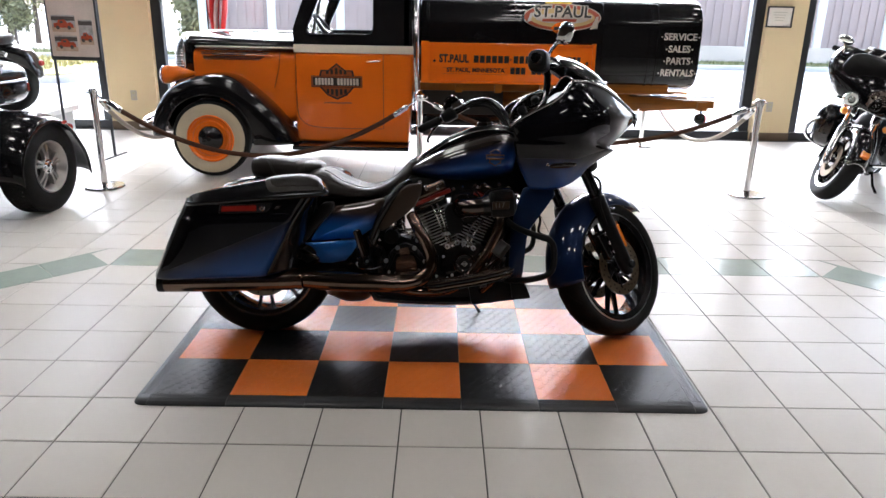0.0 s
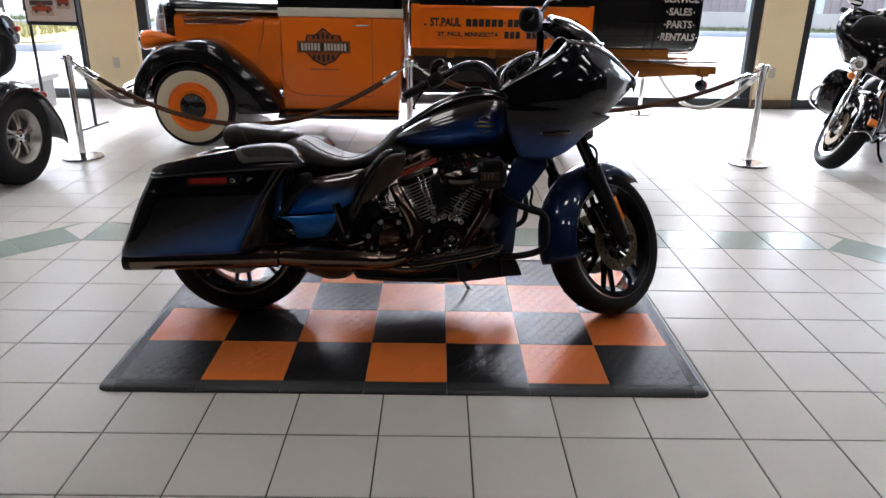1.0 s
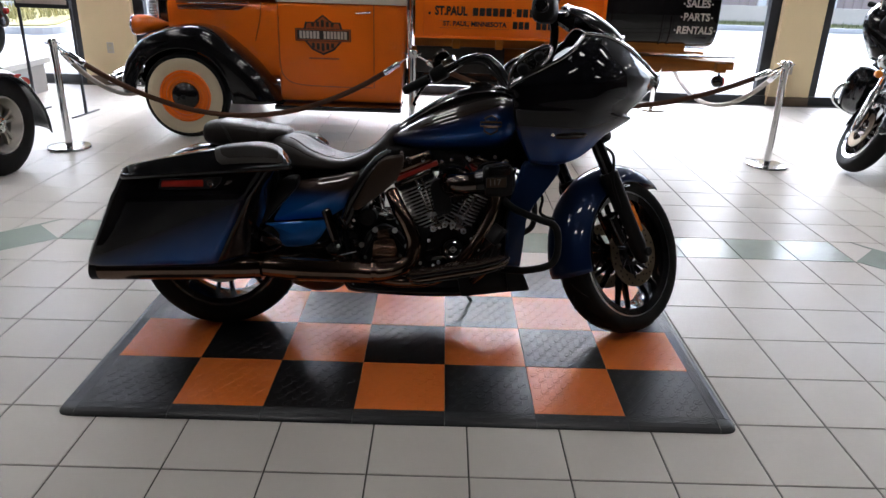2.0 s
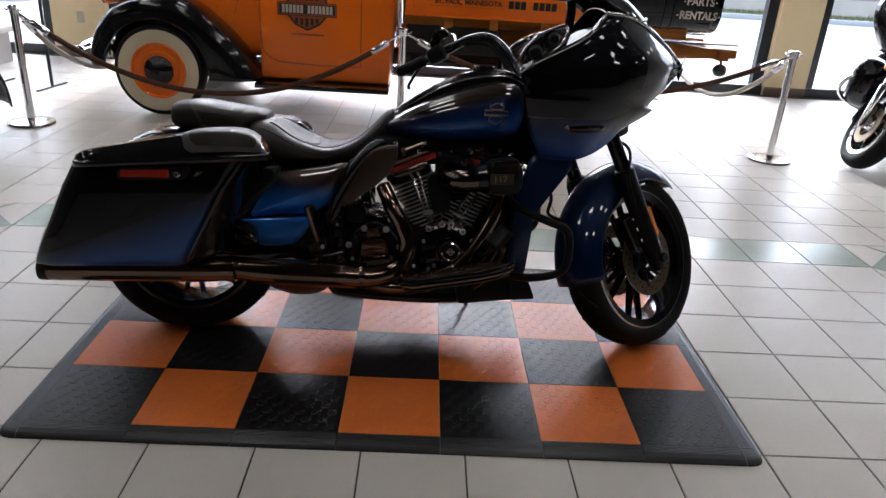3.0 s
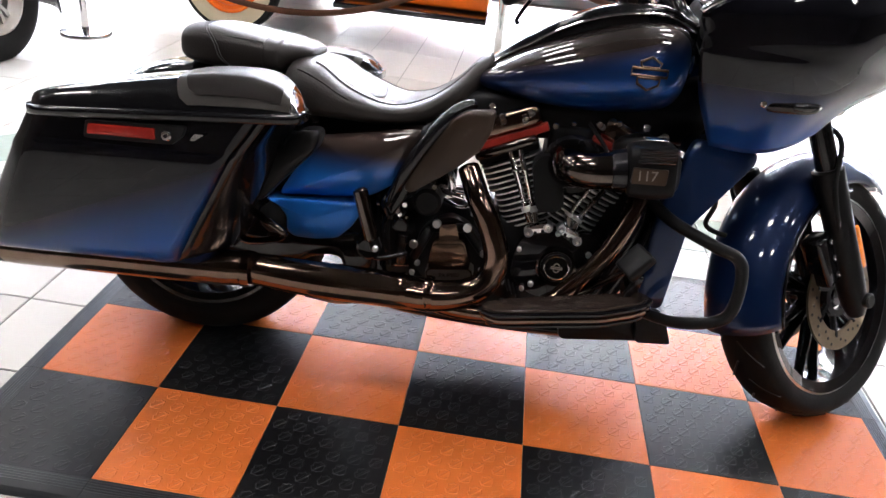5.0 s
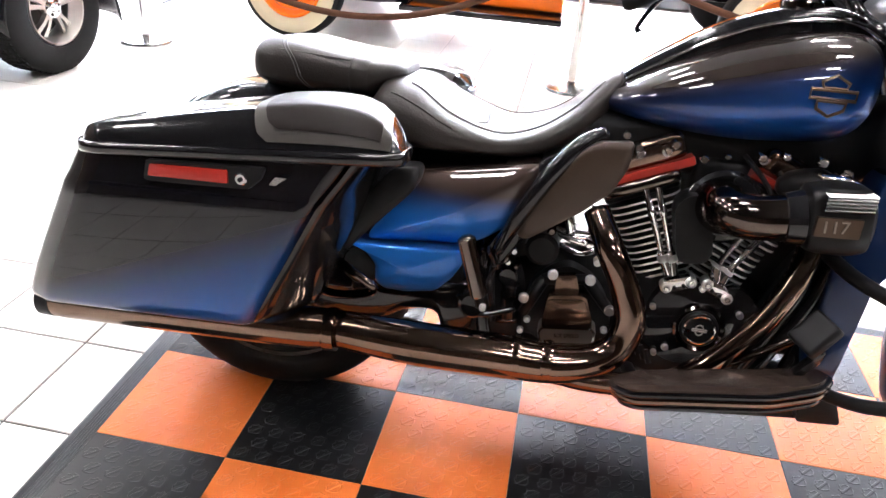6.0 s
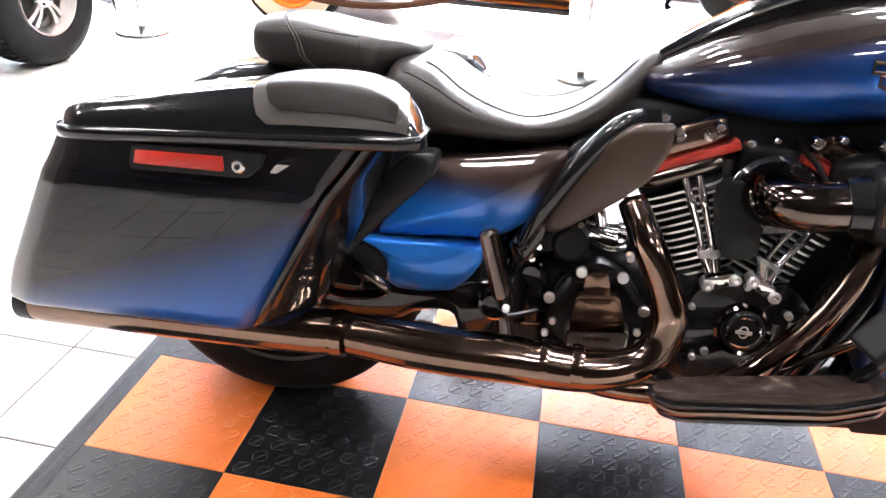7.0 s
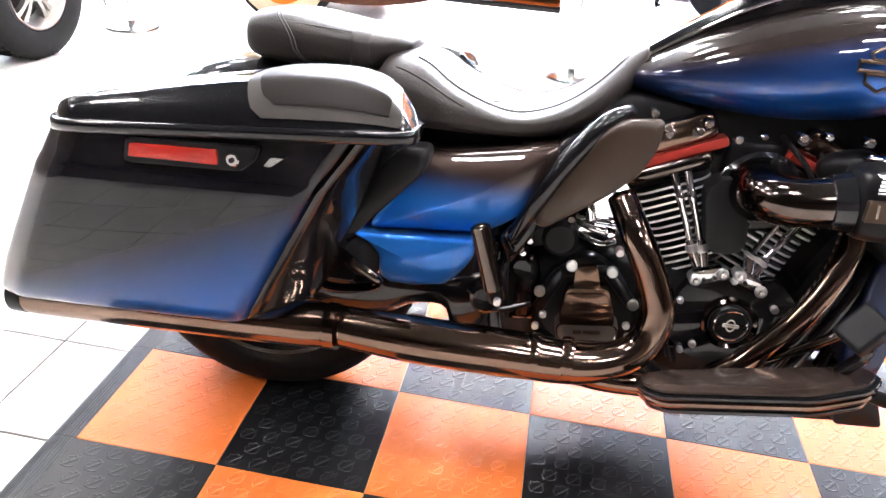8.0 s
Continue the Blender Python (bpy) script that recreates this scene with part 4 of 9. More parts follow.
def tank_y(z):
    s = min(1.0, abs((z - TZ) / TB))
    e = 0.5 if z > TZ else 0.34
    return -TA * (1 - s ** (2 / e)) ** (e / 2)


def on_tank(x, z):
    dz = 0.01
    slope = math.atan2(tank_y(z + dz) - tank_y(z - dz), 2 * dz)
    return Matrix.Translation((x, tank_y(z) - 0.0035, z)) @ Matrix.Rotation(-slope, 4, "X")


for k, w in enumerate(("SERVICE", "SALES", "PARTS", "RENTALS")):
    half = {"SERVICE": 0.165, "SALES": 0.115, "PARTS": 0.125, "RENTALS": 0.165}[w]
    words(w, 0.082, SILVER_LETTER, on_tank(3.245, 1.29 - 0.104 * k), "lettering", tank, "silver painted lettering", 0.0015, 0.0022, 2 * half - 0.035)
    for s in (-1, 1):
        part("letter_dot", moved(disc(0.007, -0.0015, 0.0015, 10), on_tank(3.245 + s * half, 1.29 - 0.104 * k)), SILVER_LETTER, tank)
# oval crest on the tank side: rings and ribbon shapes only
def oval_on_tank(cx, cz, a, b, lift, mt, nm):
    bm = bmesh.new()
    rows = []
    for r in np.linspace(0.001, 1, 8):
        row = []
        for t in np.linspace(0, 2 * math.pi, 40, endpoint=False):
            z = cz + b * r * math.sin(t)
            row.append(bm.verts.new((cx + a * r * math.cos(t), tank_y(z) - lift, z)))
        rows.append(row)
    for p, q in zip(rows, rows[1:]):
        for i in range(40):
            j = (i + 1) % 40
            bm.faces.new((p[i], p[j], q[j], q[i]))
    return part(nm, bm, mt, tank, "oval crest with plain scroll shapes" if nm == "crest" else "", smooth=True)


CX, CZ = 2.18, 1.44
oval_on_tank(CX, CZ, 0.345, 0.118, 0.004, SILVER_LETTER, "crest")
oval_on_tank(CX, CZ, 0.335, 0.11, 0.006, CREST_RED, "crest_field")
oval_on_tank(CX, CZ - 0.004, 0.29, 0.082, 0.008, GOLD, "crest_field")
oval_on_tank(CX, CZ - 0.01, 0.235, 0.045, 0.01, SILVER_LETTER, "crest_field")


def scroll(x, z, outline, mt, lift):
    part("scroll", moved(prism(outline, -0.0015, 0.0015), on_tank(CX + x, CZ + z) @ pose(0, -lift, 0)), mt, tank)


# tall dark letters over a pale band, a small shield below, a yellow flourish above
for mt, bold, lift in ((SILVER_LETTER, 0.012, 0.011), (BLACK_LETTER, 0.003, 0.014)):
    words("ST.PAUL", 0.15, mt, on_tank(CX, CZ + 0.035) @ pose(0, -lift, 0), "crest_lettering", tank, "dark lettering edged in silver", 0.001, bold, 0.5 + 2 * bold, 0.12)
scroll(-0.03, -0.028, [(-0.15, -0.012), (0.15, -0.012), (0.16, 0.012), (-0.14, 0.012)], CREST_RED, 0.013)
scroll(0.27, -0.05, [(-0.02, -0.05), (0.03, 0.06), (0.05, 0.06), (0.045, -0.04)], SILVER_LETTER, 0.012)
scroll(-0.28, 0.0, [(-0.03, -0.05), (0.0, -0.04), (0.03, 0.03), (0.0, 0.03)], SILVER_LETTER, 0.011)
scroll(0.0, -0.085, [(-0.1, -0.01), (-0.06, 0.03), (0, 0.05), (0.06, 0.03), (0.1, -0.01), (0.05, -0.05), (-0.05, -0.05)], TRUCK_ORANGE, 0.012)
scroll(0.0, -0.095, [(-0.07, -0.014), (0.07, -0.014), (0.07, 0.014), (-0.07, 0.014)], BLACK_LETTER, 0.015)
scroll(-0.01, 0.115, [(-0.13, -0.014), (0.1, -0.018), (0.1, 0.012), (0.04, 0.006), (-0.02, 0.018), (-0.08, 0.008), (-0.13, 0.014)], YELLOW_PAINT, 0.008)
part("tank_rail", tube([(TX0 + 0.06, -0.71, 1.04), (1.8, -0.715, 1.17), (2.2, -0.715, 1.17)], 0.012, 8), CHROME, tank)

# sideboard with plain bars where its writing is
SB = -0.845
side_board = part("side_board", box(0.95, 2.46, SB, SB + 0.03, 0.875, 1.21, 0.006), TRUCK_ORANGE, truck, "orange steel sideboard with dark bars of writing", angle=40)
part("top_rail", box(0.94, 2.47, SB - 0.012, SB + 0.04, 1.195, 1.215, 0.005), TRUCK_ORANGE, side_board)
part("bottom_rail", box(0.94, 2.47, SB - 0.012, SB + 0.04, 0.868, 0.89, 0.005), TRUCK_ORANGE, side_board)
for x in (0.945, 2.44):
    part("corner_post", box(x, x + 0.07 if x < 1 else x + 0.03, SB - 0.016, SB + 0.045, 0.87, 1.225, 0.005), TRUCK_ORANGE, side_board)


def bars(x, z, h, n, w, gap, mt=BLACK_LETTER, skip=()):
    for k in range(n):
        if k in skip:
            continue
        part("bar_stroke", box(x + k * (w + gap), x + k * (w + gap) + w, SB - 0.0025, SB + 0.001, z, z + h), mt, side_board)
words("ST.PAUL", 0.092, BLACK_LETTER, Matrix.Translation((1.232, SB - 0.002, 1.078)), "lettering", side_board, "black painted lettering", 0.001, 0.004, 0.262)
words("ST. PAUL, MINNESOTA", 0.05, BLACK_LETTER, Matrix.Translation((1.424, SB - 0.002, 0.983)), "lettering", side_board, "black painted lettering", 0.001, 0.002, 0.513)
bars(1.405, 1.048, 0.062, 6, 0.043, 0.0105)
bars(1.755, 1.048, 0.062, 8, 0.041, 0.0105)
bars(2.19, 1.048, 0.062, 4, 0.03, 0.0105)
part("bar_stroke", box(1.723, 1.737, SB - 0.0025, SB + 0.001, 1.073, 1.085), BLACK_LETTER, side_board)
bars(1.73, 0.955, 0.058, 8, 0.038, 0.009, skip=(3,))
for z in (0.95, 1.003):
    part("bar_stroke", box(1.14, 1.7, SB - 0.002, SB + 0.001, z - 0.001, z + 0.0015), DARK_ORANGE, side_board)
for x in (1.06, 2.4):
    part("rivet", moved(disc(0.012, -0.004, 0.002, 12, 0.002), Matrix.Translation((x, SB, 1.06))), CHROME, side_board)
for x in (1.25, 1.6, 2.0):
    part("board_bracket", box(x, x + 0.06, SB + 0.0, SB + 0.05, 0.79, 0.87, 0.004), WOOD, truck)

# wooden bed and beams
part("bed_plank", box(0.93, 3.2, -0.6, 0.6, 0.78, 0.86, 0.008), WOOD, truck, "varnished wooden bed", angle=40)
for side in (-1, 1):
    part("bed_rail", box(2.3, 3.21, side * 0.56 - 0.06, side * 0.56 + 0.06, 0.785, 0.89, 0.006), WOOD, truck)
    part("frame_beam", prism([(0.9, 0.6), (0.9, 0.76), (2.9, 0.76), (3.45, 0.71), (3.72, 0.705), (3.72, 0.64), (3.5, 0.63), (3.0, 0.6)], side * 0.4 - 0.05, side * 0.4 + 0.05, 0.006), WOOD, truck, "long varnished frame beam", angle=40)
    part("beam_plate", box(2.9, 3.72, side * 0.4 - 0.06, side * 0.4 + 0.06, 0.74, 0.752, 0.002), GLOSS_BLACK, truck)
part("rear_crossmember", box(3.55, 3.64, -0.5, 0.5, 0.62, 0.7, 0.006), WOOD, truck)
part("chassis", box(-1.2, 2.6, -0.36, 0.36, 0.42, 0.56, 0.01), GLOSS_BLACK, truck)
part("axle", tube([(2.12, -0.85, 0.345), (2.12, 0.85, 0.345)], 0.05, 12), GLOSS_BLACK, truck)
part("axle", tube([(-0.945, -0.85, 0.345), (-0.945, 0.85, 0.345)], 0.04, 12), GLOSS_BLACK, truck)
part("storage_box", box(0.95, 1.7, -0.58, 0.58, 0.56, 0.78, 0.01), DARK_CABIN, truck)
tl = part("tail_lamp", moved(lathe([(0, 0), (0.05, 0), (0.055, 0.02), (0.045, 0.06), (0.02, 0.08), (0, 0.08)], 20), pose(3.62, -0.46, 0.54, 0, 0, 90)), GLOSS_BLACK, truck, "black tail lamp with red lens", angle=40)
part("lens", moved(disc(0.04, -0.012, 0, 20, 0.004), pose(3.63, -0.46, 0.54, 0, 0, 90)), RED_LENS, tl)
part("lamp_bracket", tube([(3.6, -0.44, 0.65), (3.6, -0.46, 0.55)], 0.01, 8), GLOSS_BLACK, truck)

# flag on a stick behind the bonnet
FLAG_RED = material("red_cloth", (0.62, 0.03, 0.03), 0.7, 0, 0.1, 30)
FLAG_WHITE = material("white_cloth", (0.75, 0.75, 0.75), 0.7, 0, 0.05, 30)
FLAG_BLUE = material("blue_cloth", (0.02, 0.03, 0.12), 0.7, 0, 0.1, 30)
flag = thing("flag", "red and white striped flag hanging from a thin stand", "flag", pose(-1.475, 5.85, 0))
part("stick", tube([(0, 0, 0.03), (0, 0, 2.3)], 0.012, 10), STEEL, flag)
part("stand_foot", moved(lathe([(0, 0), (0.14, 0), (0.13, 0.03), (0.03, 0.05), (0, 0.05)], 28), pose(0, 0, 0, 90, 0, 0)), STEEL, flag, angle=40)
for k in range(7):
    rows = []
    for z in np.linspace(1.22, 2.2, 20):
        x0 = 0.02 + 0.026 * k
        sway = 0.022 * math.sin(z * 7 + k * 0.5)
        rows.append([(x0 + sway, -0.05 - 0.05 * math.sin(k * 1.7 + z * 3), z), (x0 + 0.027 + 0.022 * math.sin(z * 7 + (k + 1) * 0.5), -0.05 - 0.05 * math.sin((k + 1) * 1.7 + z * 3), z)])
    part("stripe", sheet(rows, 0.003), FLAG_RED if k % 2 == 0 else FLAG_WHITE, flag, smooth=True)
part("canton", sheet([[(0.02, -0.02 , z), (0.025, -0.05, z), (0.06, -0.075, z)] for z in np.linspace(1.95, 2.25, 6)], 0.003), FLAG_BLUE, flag)

# ---- the blue touring motorcycle ----
# local frame: x forward, y to its left, z up, origin at the rear tyre's foot; it leans on its side stand
BIKE_M = pose(0.325, 0.625, MZ + 0.0015, -9, 0, 0)
bike = thing("motorcycle", "blue and black fade touring motorcycle leaning on its stand", "motorcycle", BIKE_M)
BLUE, DEEP = (0.009, 0.066, 0.28), (0.004, 0.004, 0.006)
BAG_PAINT = fade_paint("blue_to_black_bag_paint", (0.01, 0.07, 0.28), DEEP, 0.36, 0.545, -0.42)
TANK_PAINT = fade_paint("blue_to_black_tank_paint", BLUE, (0.016, 0.011, 0.009), 0.5, 0.588, -0.3)
# blue end lightened for the bright reflections on the side cover
COVER_PAINT = fade_paint("blue_to_black_cover_paint", (0.022, 0.155, 0.57), (0.036, 0.024, 0.02), 0.515, 0.59, metal=0.5)
FAIRING_PAINT = fade_paint("blue_to_black_fairing_paint", (0.005, 0.04, 0.19), DEEP, 0.72, 0.86)
for pm in (TANK_PAINT, COVER_PAINT):
    pm.node_tree.nodes["Principled BSDF"].inputs["Coat IOR"].default_value = 1.5
# the bike's blue, darkened for the leg shield that faces away from light
BLUE_SHADED = material("metallic_blue_shaded", (0.005, 0.018, 0.065), 0.32, 0.35, 0.05, 3, coat=1.0)
MACHINED = material("machined_fin_edge", (0.75, 0.74, 0.72), 0.34, 1, 0.05, 20)
DISC_STEEL = material("brake_disc_steel", (0.2, 0.155, 0.1), 0.34, 1, 0.1, 30)
BRONZE = material("dark_bronze_plate", (0.1, 0.07, 0.05), 0.3, 0.8, 0.1, 20)
EXHAUST = material("bronze_tinted_black_chrome", (0.185, 0.132, 0.102), 0.13, 1, 0.06, 6, rough_vary=0.05)
# the same blue, with the lower panel's sky reflection put into its colour
BLUE_LIT = material("metallic_blue_lit", (0.024, 0.16, 0.56), 0.3, 0.35, 0.05, 3, coat=1.0)
DEFLECTOR = material("matte_bronze_plastic", (0.036, 0.023, 0.015), 0.36, 0.1, 0.1, 12, 0.0002, 200)
SPEAKER_FRAME = material("satin_grey_frame", (0.05, 0.046, 0.042), 0.36, 0.0, 0.08, 20, spec=0.25)
SPEAKER_CLOTH = material("dark_speaker_mesh", (0.012, 0.009, 0.008), 0.32, 0.0, 0.1, 20, 0.0002, 700, spec=0.12)
RED_BAND = material("dull_red_enamel", (0.33, 0.022, 0.012), 0.34, 0, 0.1, 10, coat=0.3)
DIGITS = material("worn_silver_digits", (0.36, 0.32, 0.27), 0.35, 0.8, 0.1, 30)
COVER_BRONZE = material("satin_bronze_cover", (0.2, 0.135, 0.1), 0.27, 0.95, 0.08, 12)
PLATE_GREY = material("satin_grey_plate", (0.17, 0.145, 0.125), 0.36, 0.8, 0.08, 20, 0.0001, 300)
# the same blue again, darkened for the dark reflections on the fender
FENDER_SHADED = material("fender_blue_shaded", (0.004, 0.014, 0.055), 0.32, 0.35, 0.05, 3, coat=1.0)
PALE_PRINT = material("pale_silver_print", (0.5, 0.47, 0.42), 0.4, 0.5, 0.05, 30)
FOOT_PAD = material("dark_brown_pad", (0.03, 0.021, 0.017), 0.2, 0, 0.12, 14, rough_vary=0.02)
SMOKE = material("smoked_acrylic", (0.01, 0.01, 0.011), 0.12, 0, 0.05, 5, coat=0.6)


def shell(outline, y0, y1, bulge=0.0, r=0.012, rings=4, edge=0.008):
    """A cushioned plate: outline in x and z, its visible face at y0, its back at y1, domed by bulge."""
    pts = rounded(outline, r)
    c = np.mean(np.array(pts), axis=0)
    s = 1 if y1 > y0 else -1
    loops = [[(x, y1, z) for x, z in pts], [(x, y0 + s * edge, z) for x, z in pts]]
    for k in range(rings + 1):
        u = k / rings
        f = 1 - (0.05 + 0.93 * u) if k else 0.985
        f = 0.985 if k == 0 else 1 - 0.96 * u
        yy = y0 - s * bulge * (1 - f * f)
        loops.append([(c[0] + (x - c[0]) * f, yy, c[1] + (z - c[1]) * f) for x, z in pts])
    return loft(loops)


def tyre_bm(R, w, rim, square=0.0):
    h = R - rim
    a, b = 0.22 - 0.1 * square, 0.07 - 0.045 * square
    prof = [(rim, -w * 0.36), (rim + h * 0.25, -w * 0.47), (rim + h * 0.55, -w * 0.5), (R - h * a, -w * 0.43), (R - h * b, -w * 0.26), (R, 0), (R - h * b, w * 0.26), (R - h * a, w * 0.43), (rim + h * 0.55, w * 0.5), (rim + h * 0.25, w * 0.47), (rim, w * 0.36)]
    return lathe([tuple(p) for p in ease(prof, 25)] + [(rim - 0.006, w * 0.3), (rim - 0.006, -w * 0.3)], 72, True)


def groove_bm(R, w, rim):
    """Curved tread cuts as thin raised bars, darkened like the shade in grooves."""
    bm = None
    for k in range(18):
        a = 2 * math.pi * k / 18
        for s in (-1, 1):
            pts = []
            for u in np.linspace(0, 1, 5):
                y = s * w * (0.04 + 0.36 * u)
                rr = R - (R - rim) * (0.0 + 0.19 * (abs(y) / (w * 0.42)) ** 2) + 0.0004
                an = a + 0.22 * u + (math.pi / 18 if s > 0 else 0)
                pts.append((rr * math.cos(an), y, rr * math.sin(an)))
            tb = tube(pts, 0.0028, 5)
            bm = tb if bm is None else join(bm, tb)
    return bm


def spokes(parent, m, mt, r0, r1, n, fork, wid, y0=-0.012, y1=0.012):
    """Pairs of cast spokes, each one a part of the wheel."""
    for k in range(n):
        a = 2 * math.pi * k / n + 0.2
        for s in (-1, 1):
            a1 = a + s * fork
            p0 = (r0 * math.cos(a + s * 0.12), 0, r0 * math.sin(a + s * 0.12))
            p1 = (r1 * math.cos(a1), 0, r1 * math.sin(a1))
            d = Vector(p1) - Vector(p0)
            nrm = Vector((-d.z, 0, d.x)).normalized()
            loops = []
            for p, w, yy in ((p0, wid * 1.15, 1.5), (p1, wid * 0.8, 1.0)):
                p = Vector(p)
                loops.append([p + nrm * w + Vector((0, y0 * yy, 0)), p + nrm * w * 0.4 + Vector((0, y0 * yy * 1.6, 0)), p - nrm * w * 0.4 + Vector((0, y0 * yy * 1.6, 0)), p - nrm * w + Vector((0, y0 * yy, 0)), p - nrm * w + Vector((0, y1 * yy, 0)), p + nrm * w + Vector((0, y1 * yy, 0))])
            part("spoke", moved(loft(loops), m), mt, parent, angle=30)


def brake_disc(r, parent, y, m=None):
    bm = lathe([(r * 0.64, y - 0.0025), (r, y - 0.0025), (r, y + 0.0025), (r * 0.64, y + 0.0025)], 56, True)
    if m is not None:
        moved(bm, m)
    d = part("brake_disc", bm, DISC_STEEL, parent, "drilled steel brake disc", angle=30)
    holes = None
    for k in range(36):
        a = 2 * math.pi * k / 36
        rr = r * (0.74, 0.82, 0.9)[k % 3]
        h = moved(disc(0.0042, y - 0.0032, y + 0.0032, 8), pose(rr * math.cos(a), 0, rr * math.sin(a)))
        holes = h if holes is None else join(holes, h)
    if m is not None:
        moved(holes, m)
    part("drilling", holes, SATIN_BLACK, d)
    return d


def lowered(ob, dz):
    ob.location.z += dz
    return ob


# rear wheel
RW = Matrix.Translation((-0.01, 0, 0.322))
rear = part("rear_wheel", moved(lathe([(0.215, -0.075), (0.236, -0.082), (0.24, -0.07), (0.222, -0.05), (0.215, 0), (0.222, 0.05), (0.24, 0.07), (0.236, 0.082), (0.215, 0.075), (0.205, 0)], 64, True), RW), GLOSS_BLACK, bike, "black cast rear wheel", angle=35)
part("tyre", moved(tyre_bm(0.322, 0.192, 0.232, 1.0), RW), RUBBER, rear, "wide black rear tyre", smooth=True)
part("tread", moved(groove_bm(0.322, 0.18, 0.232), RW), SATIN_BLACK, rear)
for sd in (-1, 1):
    part("rim_lip", moved(lathe([(0.232, sd * 0.083), (0.24, sd * 0.0865), (0.244, sd * 0.084), (0.24, sd * 0.081)], 64, True), RW), STEEL, rear, "satin metal rim lip", angle=40)
spokes(rear, RW, GLOSS_BLACK, 0.05, 0.212, 7, 0.15, 0.008)
part("rim_edge", moved(lathe([(0.236, -0.0825), (0.24, -0.0795), (0.24, -0.071), (0.2365, -0.0745)], 64, True), RW), MACHINED, rear, angle=40)
part("hub", moved(lathe([(0, -0.09), (0.03, -0.09), (0.055, -0.06), (0.06, 0.06), (0.03, 0.09), (0, 0.09)], 32), RW), GLOSS_BLACK, rear, angle=40)
brake_disc(0.146, bike, -0.075, RW)
part("rear_caliper", moved(box(-0.02, 0.09, -0.1, -0.05, 0.1, 0.16, 0.012, 3), RW), SATIN_BLACK, bike, angle=40)

# front end, built straight and then steered to the left
STEER = 40
axis_p, axis_d = Vector((1.785, 0, 0)), Vector((-0.438, 0, 0.899)).normalized()
ST = Matrix.Translation((0, 0.055, 0)) @ Matrix.Translation(axis_p) @ Matrix.Rotation(radians(STEER), 4, axis_d) @ Matrix.Translation(-axis_p)
FA = Vector((1.6, 0, 0.31))
FW = ST @ Matrix.Translation(FA)
front = part("front_wheel", moved(lathe([(0.225, -0.05), (0.252, -0.058), (0.257, -0.046), (0.235, -0.03), (0.228, 0), (0.235, 0.03), (0.257, 0.046), (0.252, 0.058), (0.225, 0.05), (0.218, 0)], 64, True), FW), GLOSS_BLACK, bike, "black cast front wheel with split spokes", angle=35)
part("tyre", moved(tyre_bm(0.322, 0.132, 0.248), FW), RUBBER, front, "black front tyre", smooth=True)
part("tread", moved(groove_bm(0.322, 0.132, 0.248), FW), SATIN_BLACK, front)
spokes(front, FW, GLOSS_BLACK, 0.05, 0.226, 7, 0.15, 0.0056, -0.009, 0.009)
part("rim_edge", moved(lathe([(0.252, -0.0585), (0.257, -0.055), (0.257, -0.0465), (0.2525, -0.0505)], 64, True), FW), MACHINED, front, "bright machined rim edge", angle=40)
part("hub", moved(lathe([(0, -0.07), (0.022, -0.07), (0.03, -0.06), (0.045, -0.04), (0.05, 0.04), (0.03, 0.06), (0.022, 0.07), (0, 0.07)], 32), FW), GLOSS_BLACK, front, angle=40)
for s in (-1, 1):
    brake_disc(0.136, bike, s * 0.072, FW)
    hubring = part("disc_carrier", moved(lathe([(0.034, s * 0.066 - 0.005), (0.052, s * 0.066 - 0.005), (0.052, s * 0.066 + 0.005), (0.034, s * 0.066 + 0.005)], 28, True), FW), SATIN_BLACK, bike, angle=40)
    for k in range(7):
        a = 2 * math.pi * k / 7
        part("carrier_arm", moved(tube([(0.048 * math.cos(a), s * 0.066, 0.048 * math.sin(a)), (0.1 * math.cos(a + 0.2), s * 0.07, 0.1 * math.sin(a + 0.2))], 0.008, 6), FW), SATIN_BLACK, hubring)


def steer(bm):
    return moved(bm, ST)


# front fender
grid = []
for a in np.linspace(radians(50), radians(194), 40):
    u = (a - radians(50)) / radians(144)
    row = []
    wide = 0.074 + 0.022 * min(1, u * 1.6)
    lip = 0.045 + 0.055 * min(1.0, max(0.0, (u - 0.02) * 2.2)) ** 0.7
    pinch = min(1.0, 0.12 + u * 7)
    for v in np.linspace(-1, 1, 21):
        ph = v * radians(100)
        r = 0.372 - (lip * (1 - math.cos(ph)) / 1.17) * (0.35 + 0.65 * pinch)
        y = wide * math.copysign(min(1.0, abs(math.sin(ph * 0.9))) ** 0.9, v) * (0.55 + 0.45 * pinch)
        row.append((FA.x + r * math.cos(a), y, FA.z + r * math.sin(a)))
    grid.append(row)
part("front_fender", steer(sheet(grid, 0.005)), FENDER_SHADED, bike, "metallic blue front fender", smooth=True)
part("fender_edge", steer(tube([(FA.x + 0.272 * math.cos(a), -0.096, FA.z + 0.272 * math.sin(a)) for a in np.linspace(radians(95), radians(194), 16)], 0.005, 6)), GLOSS_BLACK, bike, smooth=True)

